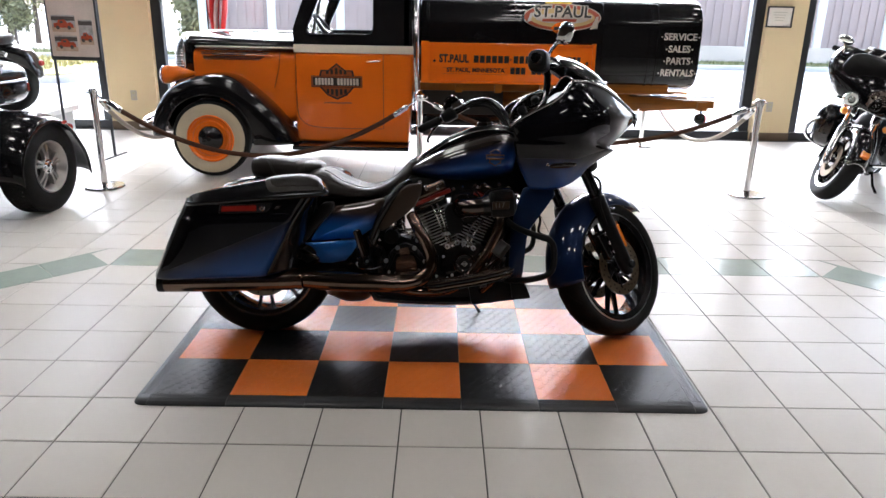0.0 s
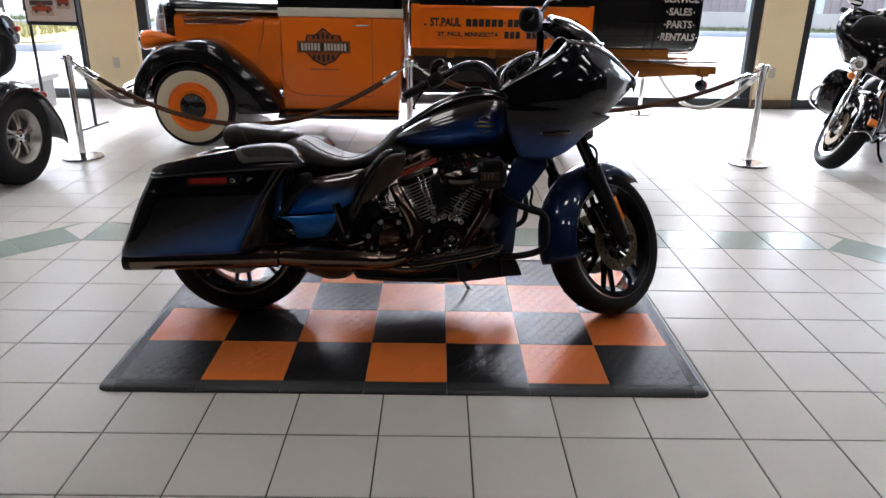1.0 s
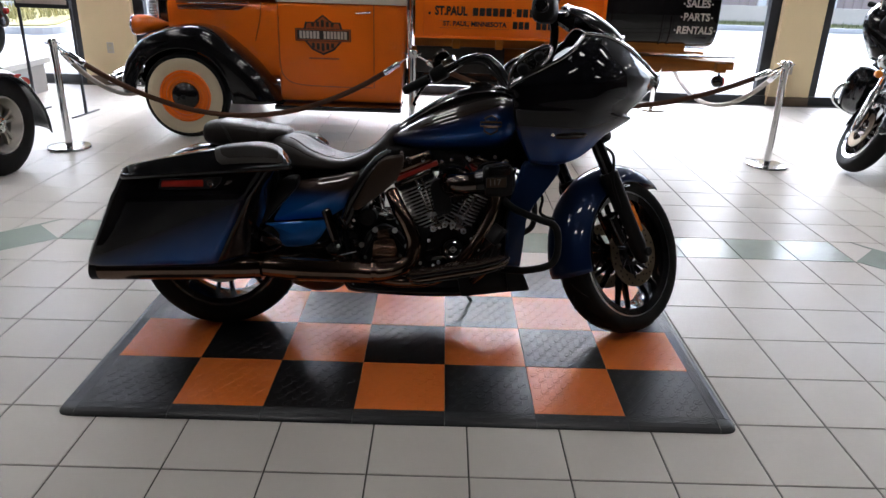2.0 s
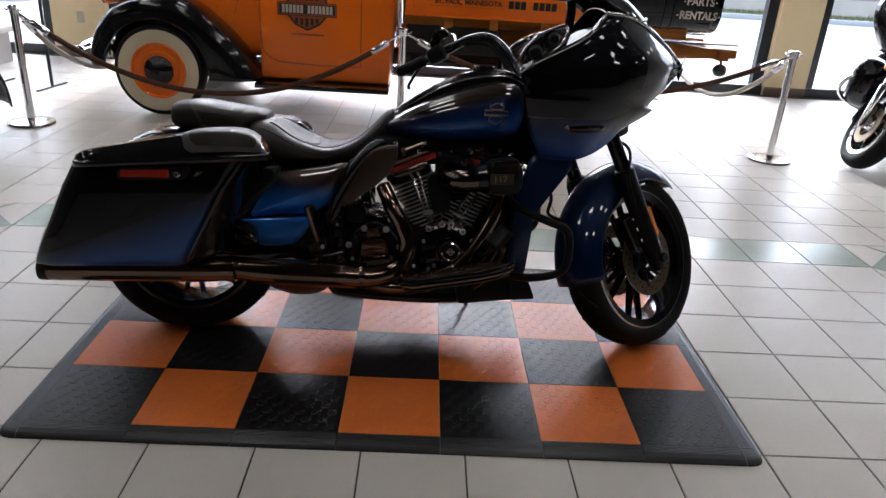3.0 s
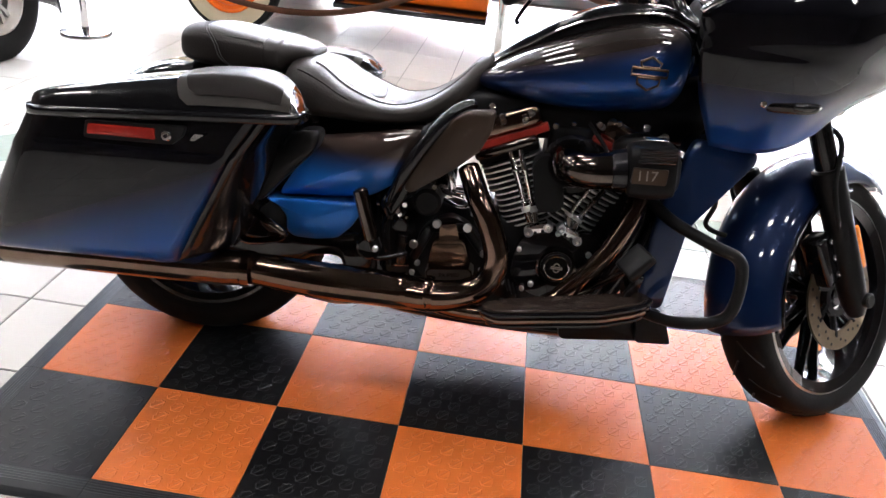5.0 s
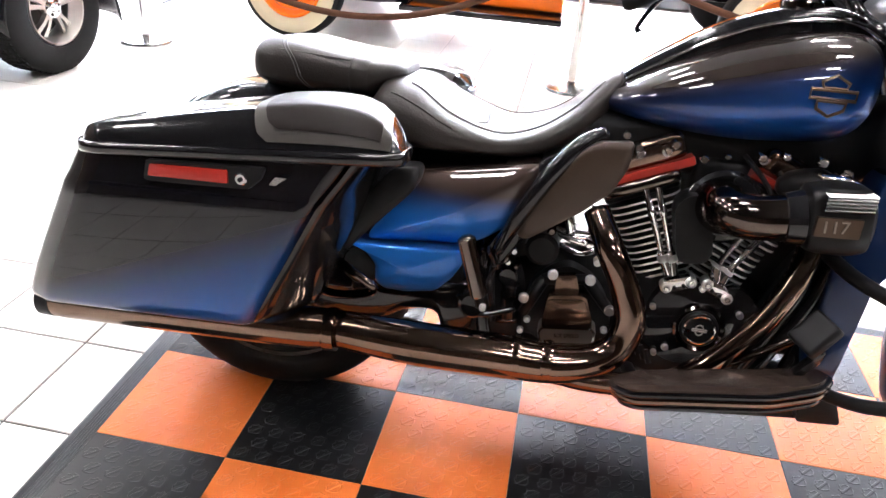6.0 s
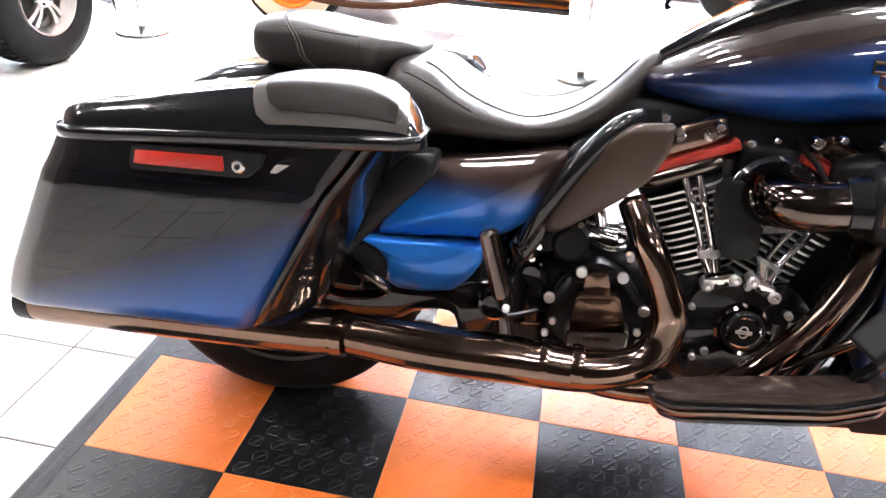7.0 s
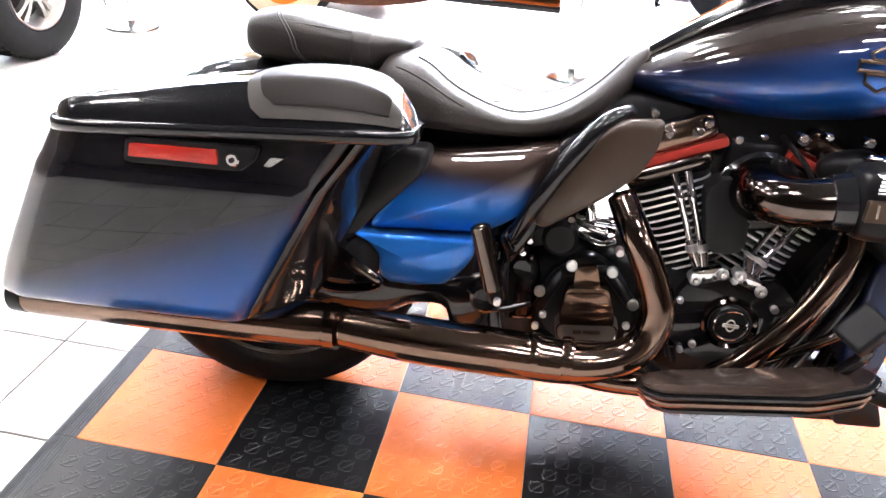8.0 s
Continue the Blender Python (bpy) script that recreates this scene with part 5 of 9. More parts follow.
# fork
fd = axis_d
for s in (-1, 1):
    b0 = FA + Vector((0.0, s * 0.112, -0.012))
    p = lambda d: tuple(b0 + fd * d)
    part("fork_slider", steer(tube([p(-0.03), p(0), p(0.05), p(0.22), p(0.36), p(0.365)], [0.02, 0.03, 0.034, 0.034, 0.036, 0.03], 20)), SATIN_BLACK, bike, "black fork leg", angle=40)
    part("fork_tube", steer(tube([p(0.36), p(0.52), p(0.525), p(0.72)], [0.026, 0.026, 0.038, 0.038], 20)), GLOSS_BLACK, bike, angle=40)
    part("axle_cap", steer(moved(disc(0.019, -0.014, 0.014, 20, 0.004), Matrix.Translation(FA + Vector((0, s * 0.14, 0))))), SATIN_BLACK, bike, angle=40)
    refl = Matrix.Translation(b0 + fd * 0.16 + Vector((0.024, s * 0.026, 0.0))) @ pose(0, 0, 0, 0, -26, 0)
    part("fork_reflector", steer(moved(box(-0.009, 0.009, -0.006, 0.006, -0.055, 0.055, 0.004), refl)), AMBER_LENS, bike, "amber fork reflector", angle=40)
    cal = Matrix.Translation(b0 + fd * 0.1 + Vector((-0.06, -s * 0.03, 0.02))) @ pose(0, 0, 0, 0, -30, 0)
    cb = part("brake_caliper", steer(moved(box(-0.035, 0.03, -0.028, 0.028, -0.065, 0.065, 0.012, 3), cal)), GLOSS_BLACK, bike, "black brake caliper", angle=40)
    for z in (-0.045, 0.0, 0.045):
        part("caliper_bolt", steer(moved(disc(0.008, -0.032, 0.032, 12, 0.002), cal @ Matrix.Translation((0.012, 0, z)))), STEEL, cb, angle=40)
part("lower_yoke", steer(hull([(1.32, 0, 0.78, 0.06, 0.025, 0.025, 4), (1.36, 0, 0.77, 0.16, 0.028, 0.028, 4), (1.42, 0, 0.765, 0.16, 0.028, 0.028, 4), (1.45, 0, 0.76, 0.1, 0.02, 0.02, 4)], 24, 16)), SATIN_BLACK, bike, smooth=True)
for s in (-1, 1):
    part("brake_hose", steer(tube([(1.38, s * 0.05, 0.76), (1.45, s * 0.13, 0.7), (1.43, s * 0.14, 0.58), (1.5, s * 0.12, 0.46), (1.56, s * 0.09, 0.42)], 0.006, 7, 24)), RUBBER, bike, smooth=True)
part("hose", tube([(1.14, -0.18, 0.66), (1.24, -0.17, 0.58), (1.25, -0.12, 0.5), (1.33, -0.1, 0.47)], 0.006, 7, 20), RUBBER, bike, smooth=True)

# fairing: a shark-nosed skin per side, from the rear edge to the nose
NOSE_ROWS = [
    [(1.182, 0.225, 0.705), (1.24, 0.232, 0.7), (1.3, 0.23, 0.705), (1.36, 0.215, 0.727), (1.404, 0.2, 0.756)],
    [(1.128, 0.268, 0.81), (1.24, 0.285, 0.8), (1.34, 0.268, 0.797), (1.41, 0.22, 0.8), (1.456, 0.185, 0.808)],
    [(1.108, 0.288, 0.885), (1.25, 0.312, 0.88), (1.38, 0.292, 0.872), (1.49, 0.22, 0.868), (1.556, 0.15, 0.868)],
    [(1.106, 0.29, 0.905), (1.26, 0.317, 0.91), (1.4, 0.296, 0.91), (1.5, 0.215, 0.9), (1.54, 0.165, 0.89)],
    [(1.104, 0.292, 0.935), (1.27, 0.322, 0.945), (1.42, 0.298, 0.95), (1.54, 0.21, 0.948), (1.605, 0.12, 0.945)],
    [(1.1, 0.292, 0.978), (1.28, 0.32, 1.0), (1.45, 0.288, 1.008), (1.58, 0.17, 1.006), (1.686, 0.004, 1.01)],
    [(1.205, 0.297, 1.039), (1.35, 0.303, 1.058), (1.48, 0.25, 1.056), (1.59, 0.148, 1.037), (1.688, 0.003, 1.016)],
    [(1.288, 0.295, 1.088), (1.39, 0.268, 1.11), (1.495, 0.2, 1.097), (1.592, 0.118, 1.062), (1.687, 0.002, 1.021)],
    [(1.349, 0.262, 1.158), (1.43, 0.205, 1.156), (1.51, 0.142, 1.133), (1.597, 0.082, 1.084), (1.684, 0.001, 1.026)],
]


def nose_grid(side):
    cols = [ease([r[c] for r in NOSE_ROWS], 57) for c in range(5)]
    return [[(x, side * y, z) for x, y, z in ease([c[k] for c in cols], 26)] for k in range(57)]


for s in (-1, 1):
    g = nose_grid(s)
    sk = part("fairing", sheet(g, 0.006 * s), FAIRING_PAINT, bike, "black to blue fixed shark-nose fairing", smooth=True)
    # bright tubes added as the window glints along rim and ridge
    part("fairing_trim", tube([(x - 0.003, y, z) for x, y, z in (r[0] for r in g[34:])], 0.0065, 8), EDGE_GLINT, sk, "window glint on the fairing's rim, as a bright tube", smooth=True)
    part("ridge_trim", tube([(x, y, z + 0.003) for x, y, z in g[-1]], 0.006, 8), EDGE_GLINT, sk, "window glint along the fairing's top ridge, as a bright tube", smooth=True)
    pod_m = Matrix.Translation((1.318, s * 0.268, 0.812)) @ pose(0, 0, 0, 0, 0, -s * 12) @ Matrix.Diagonal((0.8, 1, 0.72, 1))
    sig = part("turn_signal", moved(hull([(-0.075, 0, -0.004, 0.008, 0.012, 0.012, 2.2), (-0.06, 0, -0.002, 0.014, 0.02, 0.02, 2.6), (0.0, 0, 0, 0.02, 0.024, 0.022, 2.6), (0.05, 0, 0.002, 0.019, 0.019, 0.018, 2.4), (0.072, 0, 0.004, 0.008, 0.008, 0.008, 2.2)], 24, 20), pod_m), GLOSS_BLACK, sk, "smoked turn signal", smooth=True)
    part("signal_lens", moved(hull([(-0.01, s * 0.012, 0.001, 0.011, 0.014, 0.013, 2.4), (0.02, s * 0.012, 0.002, 0.012, 0.015, 0.013, 2.6), (0.045, s * 0.009, 0.003, 0.011, 0.012, 0.011, 2.4)], 20, 10), pod_m), SMOKE, sig, smooth=True)
    part("signal_screw", moved(disc(0.0065, -0.032, 0.032, 12, 0.002), Matrix.Translation((1.25, s * 0.268, 0.812))), CHROME, sk, angle=40)
# crown between the two ridges, short smoked screen above it, headlamp mask below the nose
ridge = ease(NOSE_ROWS[-1], 26)
crown = [[(x, v * y, z + 0.04 * (1 - v * v) * min(1.0, y / 0.1)) for v in np.linspace(-1, 1, 17)] for x, y, z in ridge]
part("nose_crown", sheet(crown, 0.004), GLOSS_BLACK, bike, "gloss black crown of the fairing", smooth=True)
scr = []
for x, zc, half, zb in ease([(1.556, 1.142, 0.1, 1.125), (1.53, 1.177, 0.125, 1.14), (1.485, 1.215, 0.155, 1.165), (1.43, 1.249, 0.185, 1.19), (1.378, 1.27, 0.2, 1.225), (1.318, 1.28, 0.2, 1.25)], 14):
    scr.append([(x - 0.05 * abs(v) ** 2.2, v * half, zc - (zc - zb) * abs(v) ** 2.2) for v in np.linspace(-1, 1, 19)])
wscr = part("windscreen", sheet(scr, 0.004), SMOKE, bike, "short smoked windscreen", smooth=True)
part("screen_edge", tube(scr[-1], 0.004, 8), EDGE_GLINT, wscr, smooth=True)
part("screen_foot", tube([(x, y, z + 0.004) for x, y, z in scr[2]], 0.006, 8), EDGE_GLINT, wscr, smooth=True)
front_edge = [(x - 0.022, y, z) for x, y, z in ease([r[-1] for r in NOSE_ROWS[1:6]], 16)]
part("nose_mask", sheet([[(x - 0.02 * (1 - v * v), v * max(y, 0.02), z) for v in np.linspace(-1, 1, 13)] for x, y, z in front_edge], 0.004), SATIN_BLACK, bike, "black headlamp mask under the nose", smooth=True)
for s in (-1, 1):
    part("headlamp", moved(disc(0.036, -0.02, 0.02, 28, 0.008), pose(1.51, s * 0.075, 0.915, 0, 0, 90)), CHROME, bike, "round headlamp", angle=40)
part("inner_fairing", hull([(1.17, 0, 0.97, 0.2, 0.03, 0.06, 4), (1.2, 0, 0.98, 0.25, 0.045, 0.08, 4), (1.27, 0, 1.01, 0.27, 0.06, 0.1, 4), (1.34, 0, 1.05, 0.265, 0.08, 0.12, 4), (1.4, 0, 1.06, 0.2, 0.07, 0.1, 3)], 32, 20), SATIN_BLACK, bike, "black inner fairing with gauges", smooth=True)
for s in (-1, 1):
    ringp = ease([(1.097, s * 0.265, 0.99), (1.102, s * 0.262, 1.035), (1.14, s * 0.255, 1.078), (1.19, s * 0.25, 1.105), (1.228, s * 0.255, 1.113), (1.224, s * 0.272, 1.075), (1.175, s * 0.285, 1.03), (1.12, s * 0.285, 0.998)], 40, True)
    pod = part("speaker_pod", tube(ringp, 0.008, 8, 0, True), EDGE_GLINT, bike, "glossy speaker surround", smooth=True)
    mid = np.mean(ringp, axis=0)
    part("speaker_panel", loft([[tuple(mid + (np.array(q) - mid) * f + np.array((0, -s * 0.012 * (1 - f), -0.006 * (1 - f)))) for q in ringp] for f in (1.0, 0.8, 0.5, 0.05)]), STEEL, pod, "bright speaker panel", smooth=True)
    for fx, fz, r in ((-0.025, -0.018, 0.02), (0.03, 0.026, 0.017)):
        part("speaker_cone", moved(disc(r, -0.012, 0.012, 20, 0.004), Matrix.Translation((mid[0] + fx, mid[1] + 0.002 * s, mid[2] + fz)) @ pose(0, 0, 0, -35 * s, 0, 0)), SATIN_BLACK, pod, "round black speaker", angle=40)
for y in (-0.1, 0.1):
    part("gauge", moved(disc(0.05, -0.02, 0.01, 28, 0.006), pose(1.19, y, 1.06, 25, 0, -90)), BLACK_CHROME, bike, "round gauge", angle=40)
# tank
tank_rows = [(0.64, 0, 0.77, 0.03, 0.012, 0.016, 2.0), (0.69, 0, 0.772, 0.1, 0.03, 0.034, 2.1), (0.78, 0, 0.788, 0.15, 0.066, 0.064, 2.25), (0.9, 0, 0.808, 0.174, 0.094, 0.09, 2.4), (1.0, 0, 0.824, 0.18, 0.108, 0.1, 2.45), (1.08, 0, 0.838, 0.172, 0.104, 0.102, 2.45), (1.125, 0, 0.848, 0.137, 0.085, 0.09, 2.3), (1.145, 0, 0.855, 0.07, 0.05, 0.05, 2.2)]
fuel = part("fuel_tank", hull(tank_rows, 48, 56), TANK_PAINT, bike, "black to blue fade fuel tank", smooth=True)
console = [(0.65, 0, 0.78, 0.012, 0.008, 0.02, 2.4), (0.675, 0, 0.79, 0.028, 0.017, 0.03, 2.6), (0.73, 0, 0.828, 0.04, 0.022, 0.04, 2.8), (0.785, 0, 0.863, 0.046, 0.024, 0.05, 3), (0.84, 0, 0.896, 0.05, 0.026, 0.06, 3), (0.92, 0, 0.931, 0.052, 0.027, 0.07, 3), (1.0, 0, 0.95, 0.052, 0.027, 0.08, 3), (1.08, 0, 0.952, 0.046, 0.025, 0.08, 3), (1.15, 0, 0.925, 0.03, 0.02, 0.05, 2.6)]
part("tank_console", hull(console, 28, 30), GLOSS_BLACK, fuel, "gloss black tank console", smooth=True)
for sd in (-1, 1):
    part("console_trim", tube([(x, sd * (w + 0.001), z + 0.002) for x, _, z, w, _, _, _ in console], 0.004, 8, 40), CHROME, fuel, "thin polished console edge", smooth=True)
part("filler_cap", moved(disc(0.04, -0.008, 0.012, 28, 0.005), pose(1.0, 0, 0.976, 90, 0, 0)), BLACK_CHROME, fuel, angle=40)


def tank_side(x, z):
    """The tank's right flank at a height."""
    r = np.array([np.interp(x, [q[0] for q in tank_rows], [q[c] for q in tank_rows]) for c in range(7)])
    h = r[4] if z > r[2] else r[5]
    s = min(0.999, abs(z - r[2]) / h)
    return -r[3] * (1 - s ** r[6]) ** (1 / r[6])


def flank_loop(pts, wdt, nm, mt, parent, closed=True, lab=""):
    path = [(x, tank_side(x, z) - 0.003, z) for x, z in pts]
    return part(nm, tube(path, wdt, 6, 0, closed), mt, parent, lab)


EX, EZ = 1.035, 0.835
emb = flank_loop([(EX - 0.02, EZ + 0.022), (EX + 0.004, EZ + 0.034), (EX + 0.026, EZ + 0.022), (EX + 0.022, EZ + 0.012), (EX - 0.016, EZ + 0.012)], 0.0032, "tank_badge", BRONZE, fuel, True, "dark bronze badge of plain bars")
flank_loop([(EX - 0.036, EZ - 0.006), (EX - 0.036, EZ + 0.009), (EX + 0.042, EZ + 0.009), (EX + 0.042, EZ - 0.006)], 0.0034, "badge_bar", BRONZE, emb)
flank_loop([(EX - 0.022, EZ - 0.01), (EX - 0.02, EZ - 0.024), (EX + 0.003, EZ - 0.036), (EX + 0.026, EZ - 0.024), (EX + 0.028, EZ - 0.01)], 0.0032, "badge_bar", BRONZE, emb)

# seat
STITCH = material("grey_seat_thread", (0.05, 0.048, 0.046), 0.6, 0, 0.1, 60)
def cushion(rows, n=40, m=44):
    return hull(rows, n, m)


SEAT_ROWS = [(0.205, 0, 0.69, 0.12, 0.045, 0.03, 2.6), (0.235, 0, 0.69, 0.17, 0.078, 0.05, 2.9), (0.3, 0, 0.685, 0.195, 0.08, 0.05, 3), (0.37, 0, 0.68, 0.198, 0.046, 0.045, 2.9), (0.47, 0, 0.675, 0.185, 0.018, 0.04, 2.8), (0.55, 0, 0.685, 0.155, 0.028, 0.04, 2.7), (0.61, 0, 0.715, 0.12, 0.04, 0.045, 2.5), (0.66, 0, 0.76, 0.09, 0.048, 0.045, 2.3), (0.69, 0, 0.795, 0.06, 0.03, 0.03, 2.2)]
SEAT_FINE = ease(SEAT_ROWS, 60)


def seat_hollow(x, y):
    """How far the pan of the seat sinks between its side bolsters."""
    if not 0.27 < x < 0.56:
        return 0.0
    return 0.016 * math.sin(math.pi * (x - 0.27) / 0.29) * max(0.0, 1 - (y / 0.12) ** 2) ** 1.3


def seat_top(x, y):
    zc, w, up, p = (float(np.interp(x, SEAT_FINE[:, 0], SEAT_FINE[:, c])) for c in (2, 3, 4, 6))
    return zc + up * (1 - min(0.999, abs(y) / w) ** p) ** (1 / p) - seat_hollow(x, y)


seat_bm = cushion(SEAT_ROWS)
seat_bm.normal_update()
for v in seat_bm.verts:
    if v.normal.z > 0.1:
        v.co.z -= seat_hollow(v.co.x, v.co.y)
seat = part("rider_seat", seat_bm, LEATHER, bike, "black leather bucket rider seat", smooth=True)
for s in (-1, 1):
    for dy, r, mt in ((0.0, 0.0022, LEATHER), (0.006, 0.0009, STITCH)):
        seam = [(x, s * (y + dy)) for x, y in ease([(0.285, 0.112), (0.33, 0.13), (0.38, 0.142), (0.42, 0.142), (0.47, 0.135), (0.52, 0.118), (0.57, 0.094), (0.62, 0.07), (0.66, 0.05)], 30)]
        part("stitching", tube([(x, y, seat_top(x, y)) for x, y in seam], r, 5), mt, seat, smooth=True)
    low = [(x, s * y) for x, y in ease([(0.255, 0.158), (0.3, 0.178), (0.345, 0.186), (0.385, 0.191)], 16)]
    part("stitching", tube([(x, y, seat_top(x, y) + 0.0005) for x, y in low], 0.0018, 5), LEATHER, seat, smooth=True)
part("seat_crease", tube([(0.415 + 0.02 * math.cos(y * 11), y, seat_top(0.425, y)) for y in np.linspace(-0.14, 0.14, 15)], 0.002, 5), LEATHER, seat, smooth=True)
pil = part("passenger_seat", cushion([(-0.045, 0, 0.772, 0.1, 0.03, 0.03, 2.6), (-0.03, 0, 0.77, 0.135, 0.045, 0.045, 3), (0.03, 0, 0.768, 0.148, 0.053, 0.05, 3.4), (0.12, 0, 0.765, 0.148, 0.046, 0.046, 3.4), (0.18, 0, 0.764, 0.143, 0.04, 0.044, 3.2), (0.205, 0, 0.768, 0.13, 0.034, 0.036, 3), (0.24, 0, 0.774, 0.1, 0.024, 0.02, 2.8), (0.262, 0, 0.777, 0.07, 0.012, 0.012, 2.4)]), LEATHER, bike, "black leather passenger pillion", smooth=True)
strap = [(x, 0, z, w, u, d, 3.0) for x, z, w, u, d in ((0.165, 0.764, 0.1465, 0.0445, 0.048), (0.18, 0.764, 0.1455, 0.043, 0.0475), (0.198, 0.766, 0.138, 0.039, 0.042))]
part("seat_strap", hull(strap, 40, 6), LEATHER, pil, "black leather strap", smooth=True)
for dx in (0.0, 0.007):
    part("stitching", tube([(dx + 0.055 - 0.05 * math.sin(a), -0.1495 * abs(math.cos(a)) ** 0.6, 0.768 + 0.0535 * math.copysign(abs(math.sin(a)) ** 0.6, math.sin(a))) for a in np.linspace(-0.7, 1.5, 16)], 0.0015, 5), STITCH, pil, smooth=True)
part("stitching", tube([(x, -0.138 * (1 - max(0, x - 0.16) * 1.2), 0.8 - 0.05 * max(0, x - 0.05)) for x in np.linspace(0.02, 0.165, 9)], 0.0015, 5), STITCH, pil, smooth=True)

# rear fender between the bags
part("muffler_bracket", box(0.1, 0.22, -0.215, -0.16, 0.33, 0.45, 0.02, 3), GLOSS_BLACK, bike, "black bracket above the muffler", angle=40)
part("swingarm_casting", hull([(0.04, -0.16, 0.345, 0.02, 0.05, 0.05, 3), (0.16, -0.165, 0.345, 0.025, 0.045, 0.085, 3), (0.27, -0.165, 0.348, 0.026, 0.028, 0.075, 3), (0.32, -0.165, 0.35, 0.026, 0.026, 0.05, 3), (0.385, -0.165, 0.352, 0.026, 0.028, 0.045, 3), (0.41, -0.16, 0.352, 0.026, 0.03, 0.1, 3), (0.46, -0.15, 0.35, 0.02, 0.04, 0.08, 3)], 24, 24), GLOSS_BLACK, bike, "gloss black swingarm casting", smooth=True)
part("bag_rail", tube([(0.08, -0.19, 0.405), (0.2, -0.19, 0.388), (0.34, -0.185, 0.372)], [0.02, 0.022, 0.02], 14, 12), STEEL, bike, "dull metal rail under the side panel", smooth=True)
part("bag_grommet", moved(hull([(-0.03, 0, 0, 0.02, 0.034, 0.034, 2), (0, 0, 0, 0.03, 0.042, 0.042, 2.2), (0.03, 0, 0, 0.02, 0.032, 0.032, 2)], 22, 10), Matrix.Translation((0.228, -0.2, 0.4))), RUBBER, bike, "round black rubber mount", smooth=True)
part("rear_fender", hull([(-0.27, 0, 0.5, 0.1, 0.06, 0.1, 3), (-0.22, 0, 0.56, 0.135, 0.1, 0.16, 3), (-0.12, 0, 0.62, 0.145, 0.095, 0.1, 3), (0.0, 0, 0.64, 0.145, 0.09, 0.06, 3), (0.15, 0, 0.64, 0.14, 0.085, 0.05, 3), (0.3, 0, 0.62, 0.13, 0.06, 0.05, 3)], 32, 26), GLOSS_BLACK, bike, "gloss black rear fender", smooth=True)
part("tail_lamp", moved(box(-0.02, 0.02, -0.05, 0.05, -0.025, 0.025, 0.008), pose(-0.28, 0, 0.53, 0, -20, 0)), RED_LENS, bike, "red tail lamp", angle=40)

# saddlebags
def bag_loop(z, s):
    xr = np.interp(z, [0.345, 0.67, 0.69], [-0.37, -0.222, -0.215])
    xf = np.interp(z, [0.345, 0.6, 0.65, 0.69], [0.075, 0.2, 0.235, 0.26])
    yo = np.interp(z, [0.34, 0.36, 0.42, 0.6, 0.615, 0.64, 0.69], [0.425, 0.445, 0.458, 0.468, 0.462, 0.46, 0.455])
    slope = 0.05 * max(0.0, 1 - (z - 0.345) / 0.33)
    tip = np.interp(z, [0.345, 0.55, 0.69], [0.085, 0.07, 0.035])
    poly = [(xr - 0.026, 0.23), (xr - 0.03, yo - 0.085), (xr + 0.002, yo - 0.024), (xr + 0.055, yo), (xf, yo), (xf + 0.035, yo - 0.05), (xf + tip, yo - 0.13), (xf + tip, 0.23)]
    pts = rounded(poly, 0.016, 3)
    return [(x, s * y, z + 0.012 * max(0.0, 1 - (z - 0.345) / 0.33) + slope * (x + 0.15) + 0.045 * (x + 0.2) * min(1.0, max(0.0, (z - 0.345) / 0.33))) for x, y in pts]


LID = ease([(-0.226, 0.006, 0.41, 0.25), (-0.218, 0.018, 0.428, 0.243), (-0.198, 0.03, 0.45, 0.238), (-0.165, 0.037, 0.461, 0.236), (-0.1, 0.046, 0.463, 0.235), (-0.02, 0.056, 0.464, 0.235), (0.093, 0.068, 0.464, 0.237), (0.178, 0.072, 0.464, 0.245), (0.25, 0.067, 0.464, 0.27), (0.302, 0.049, 0.463, 0.315), (0.334, 0.022, 0.459, 0.365), (0.346, 0.006, 0.452, 0.395)], 44)


def lid_base(x):
    return 0.675 + 0.091 * (x + 0.2)


def lid_section(x, h, yo, yi):
    """The lid's cover from its outer rim, up the flank and over the top, to the inner rim."""
    k = min(1.0, h / 0.07)
    w = yo - yi
    return [(yo, 0.0), (yo - 0.001, 0.1 * h), (yo - 0.014 * k, 0.5 * h), (yo - 0.03 * k, 0.84 * h), (yo - 0.038 * k, 0.93 * h), (yo - 0.052 * k, 0.975 * h), (yo - 0.3 * w, 1.0 * h), (yo - 0.55 * w, 1.03 * h), (yo - 0.8 * w, 1.0 * h), (yi + 0.06 * w, 0.9 * h), (yi, 0.6 * h), (yi, 0.0)]


def lid_point(x, v, lift, side):
    """A point on the lid: v runs from the outer rim (0) to the inner rim (1)."""
    h, yo, yi = (float(np.interp(x, LID[:, 0], LID[:, c])) for c in (1, 2, 3))
    sec = np.array(lid_section(x, h, yo, yi))
    run = np.concatenate([[0], np.cumsum(np.hypot(*np.diff(sec, axis=0).T))])
    p = [float(np.interp(v * run[-1], run, sec[:, c])) for c in (0, 1)]
    away = Vector((p[0] - (yo + yi) / 2, p[1] + 0.04)).normalized() * lift
    return (x, side * (p[0] + away[0]), lid_base(x) + p[1] + away[1])


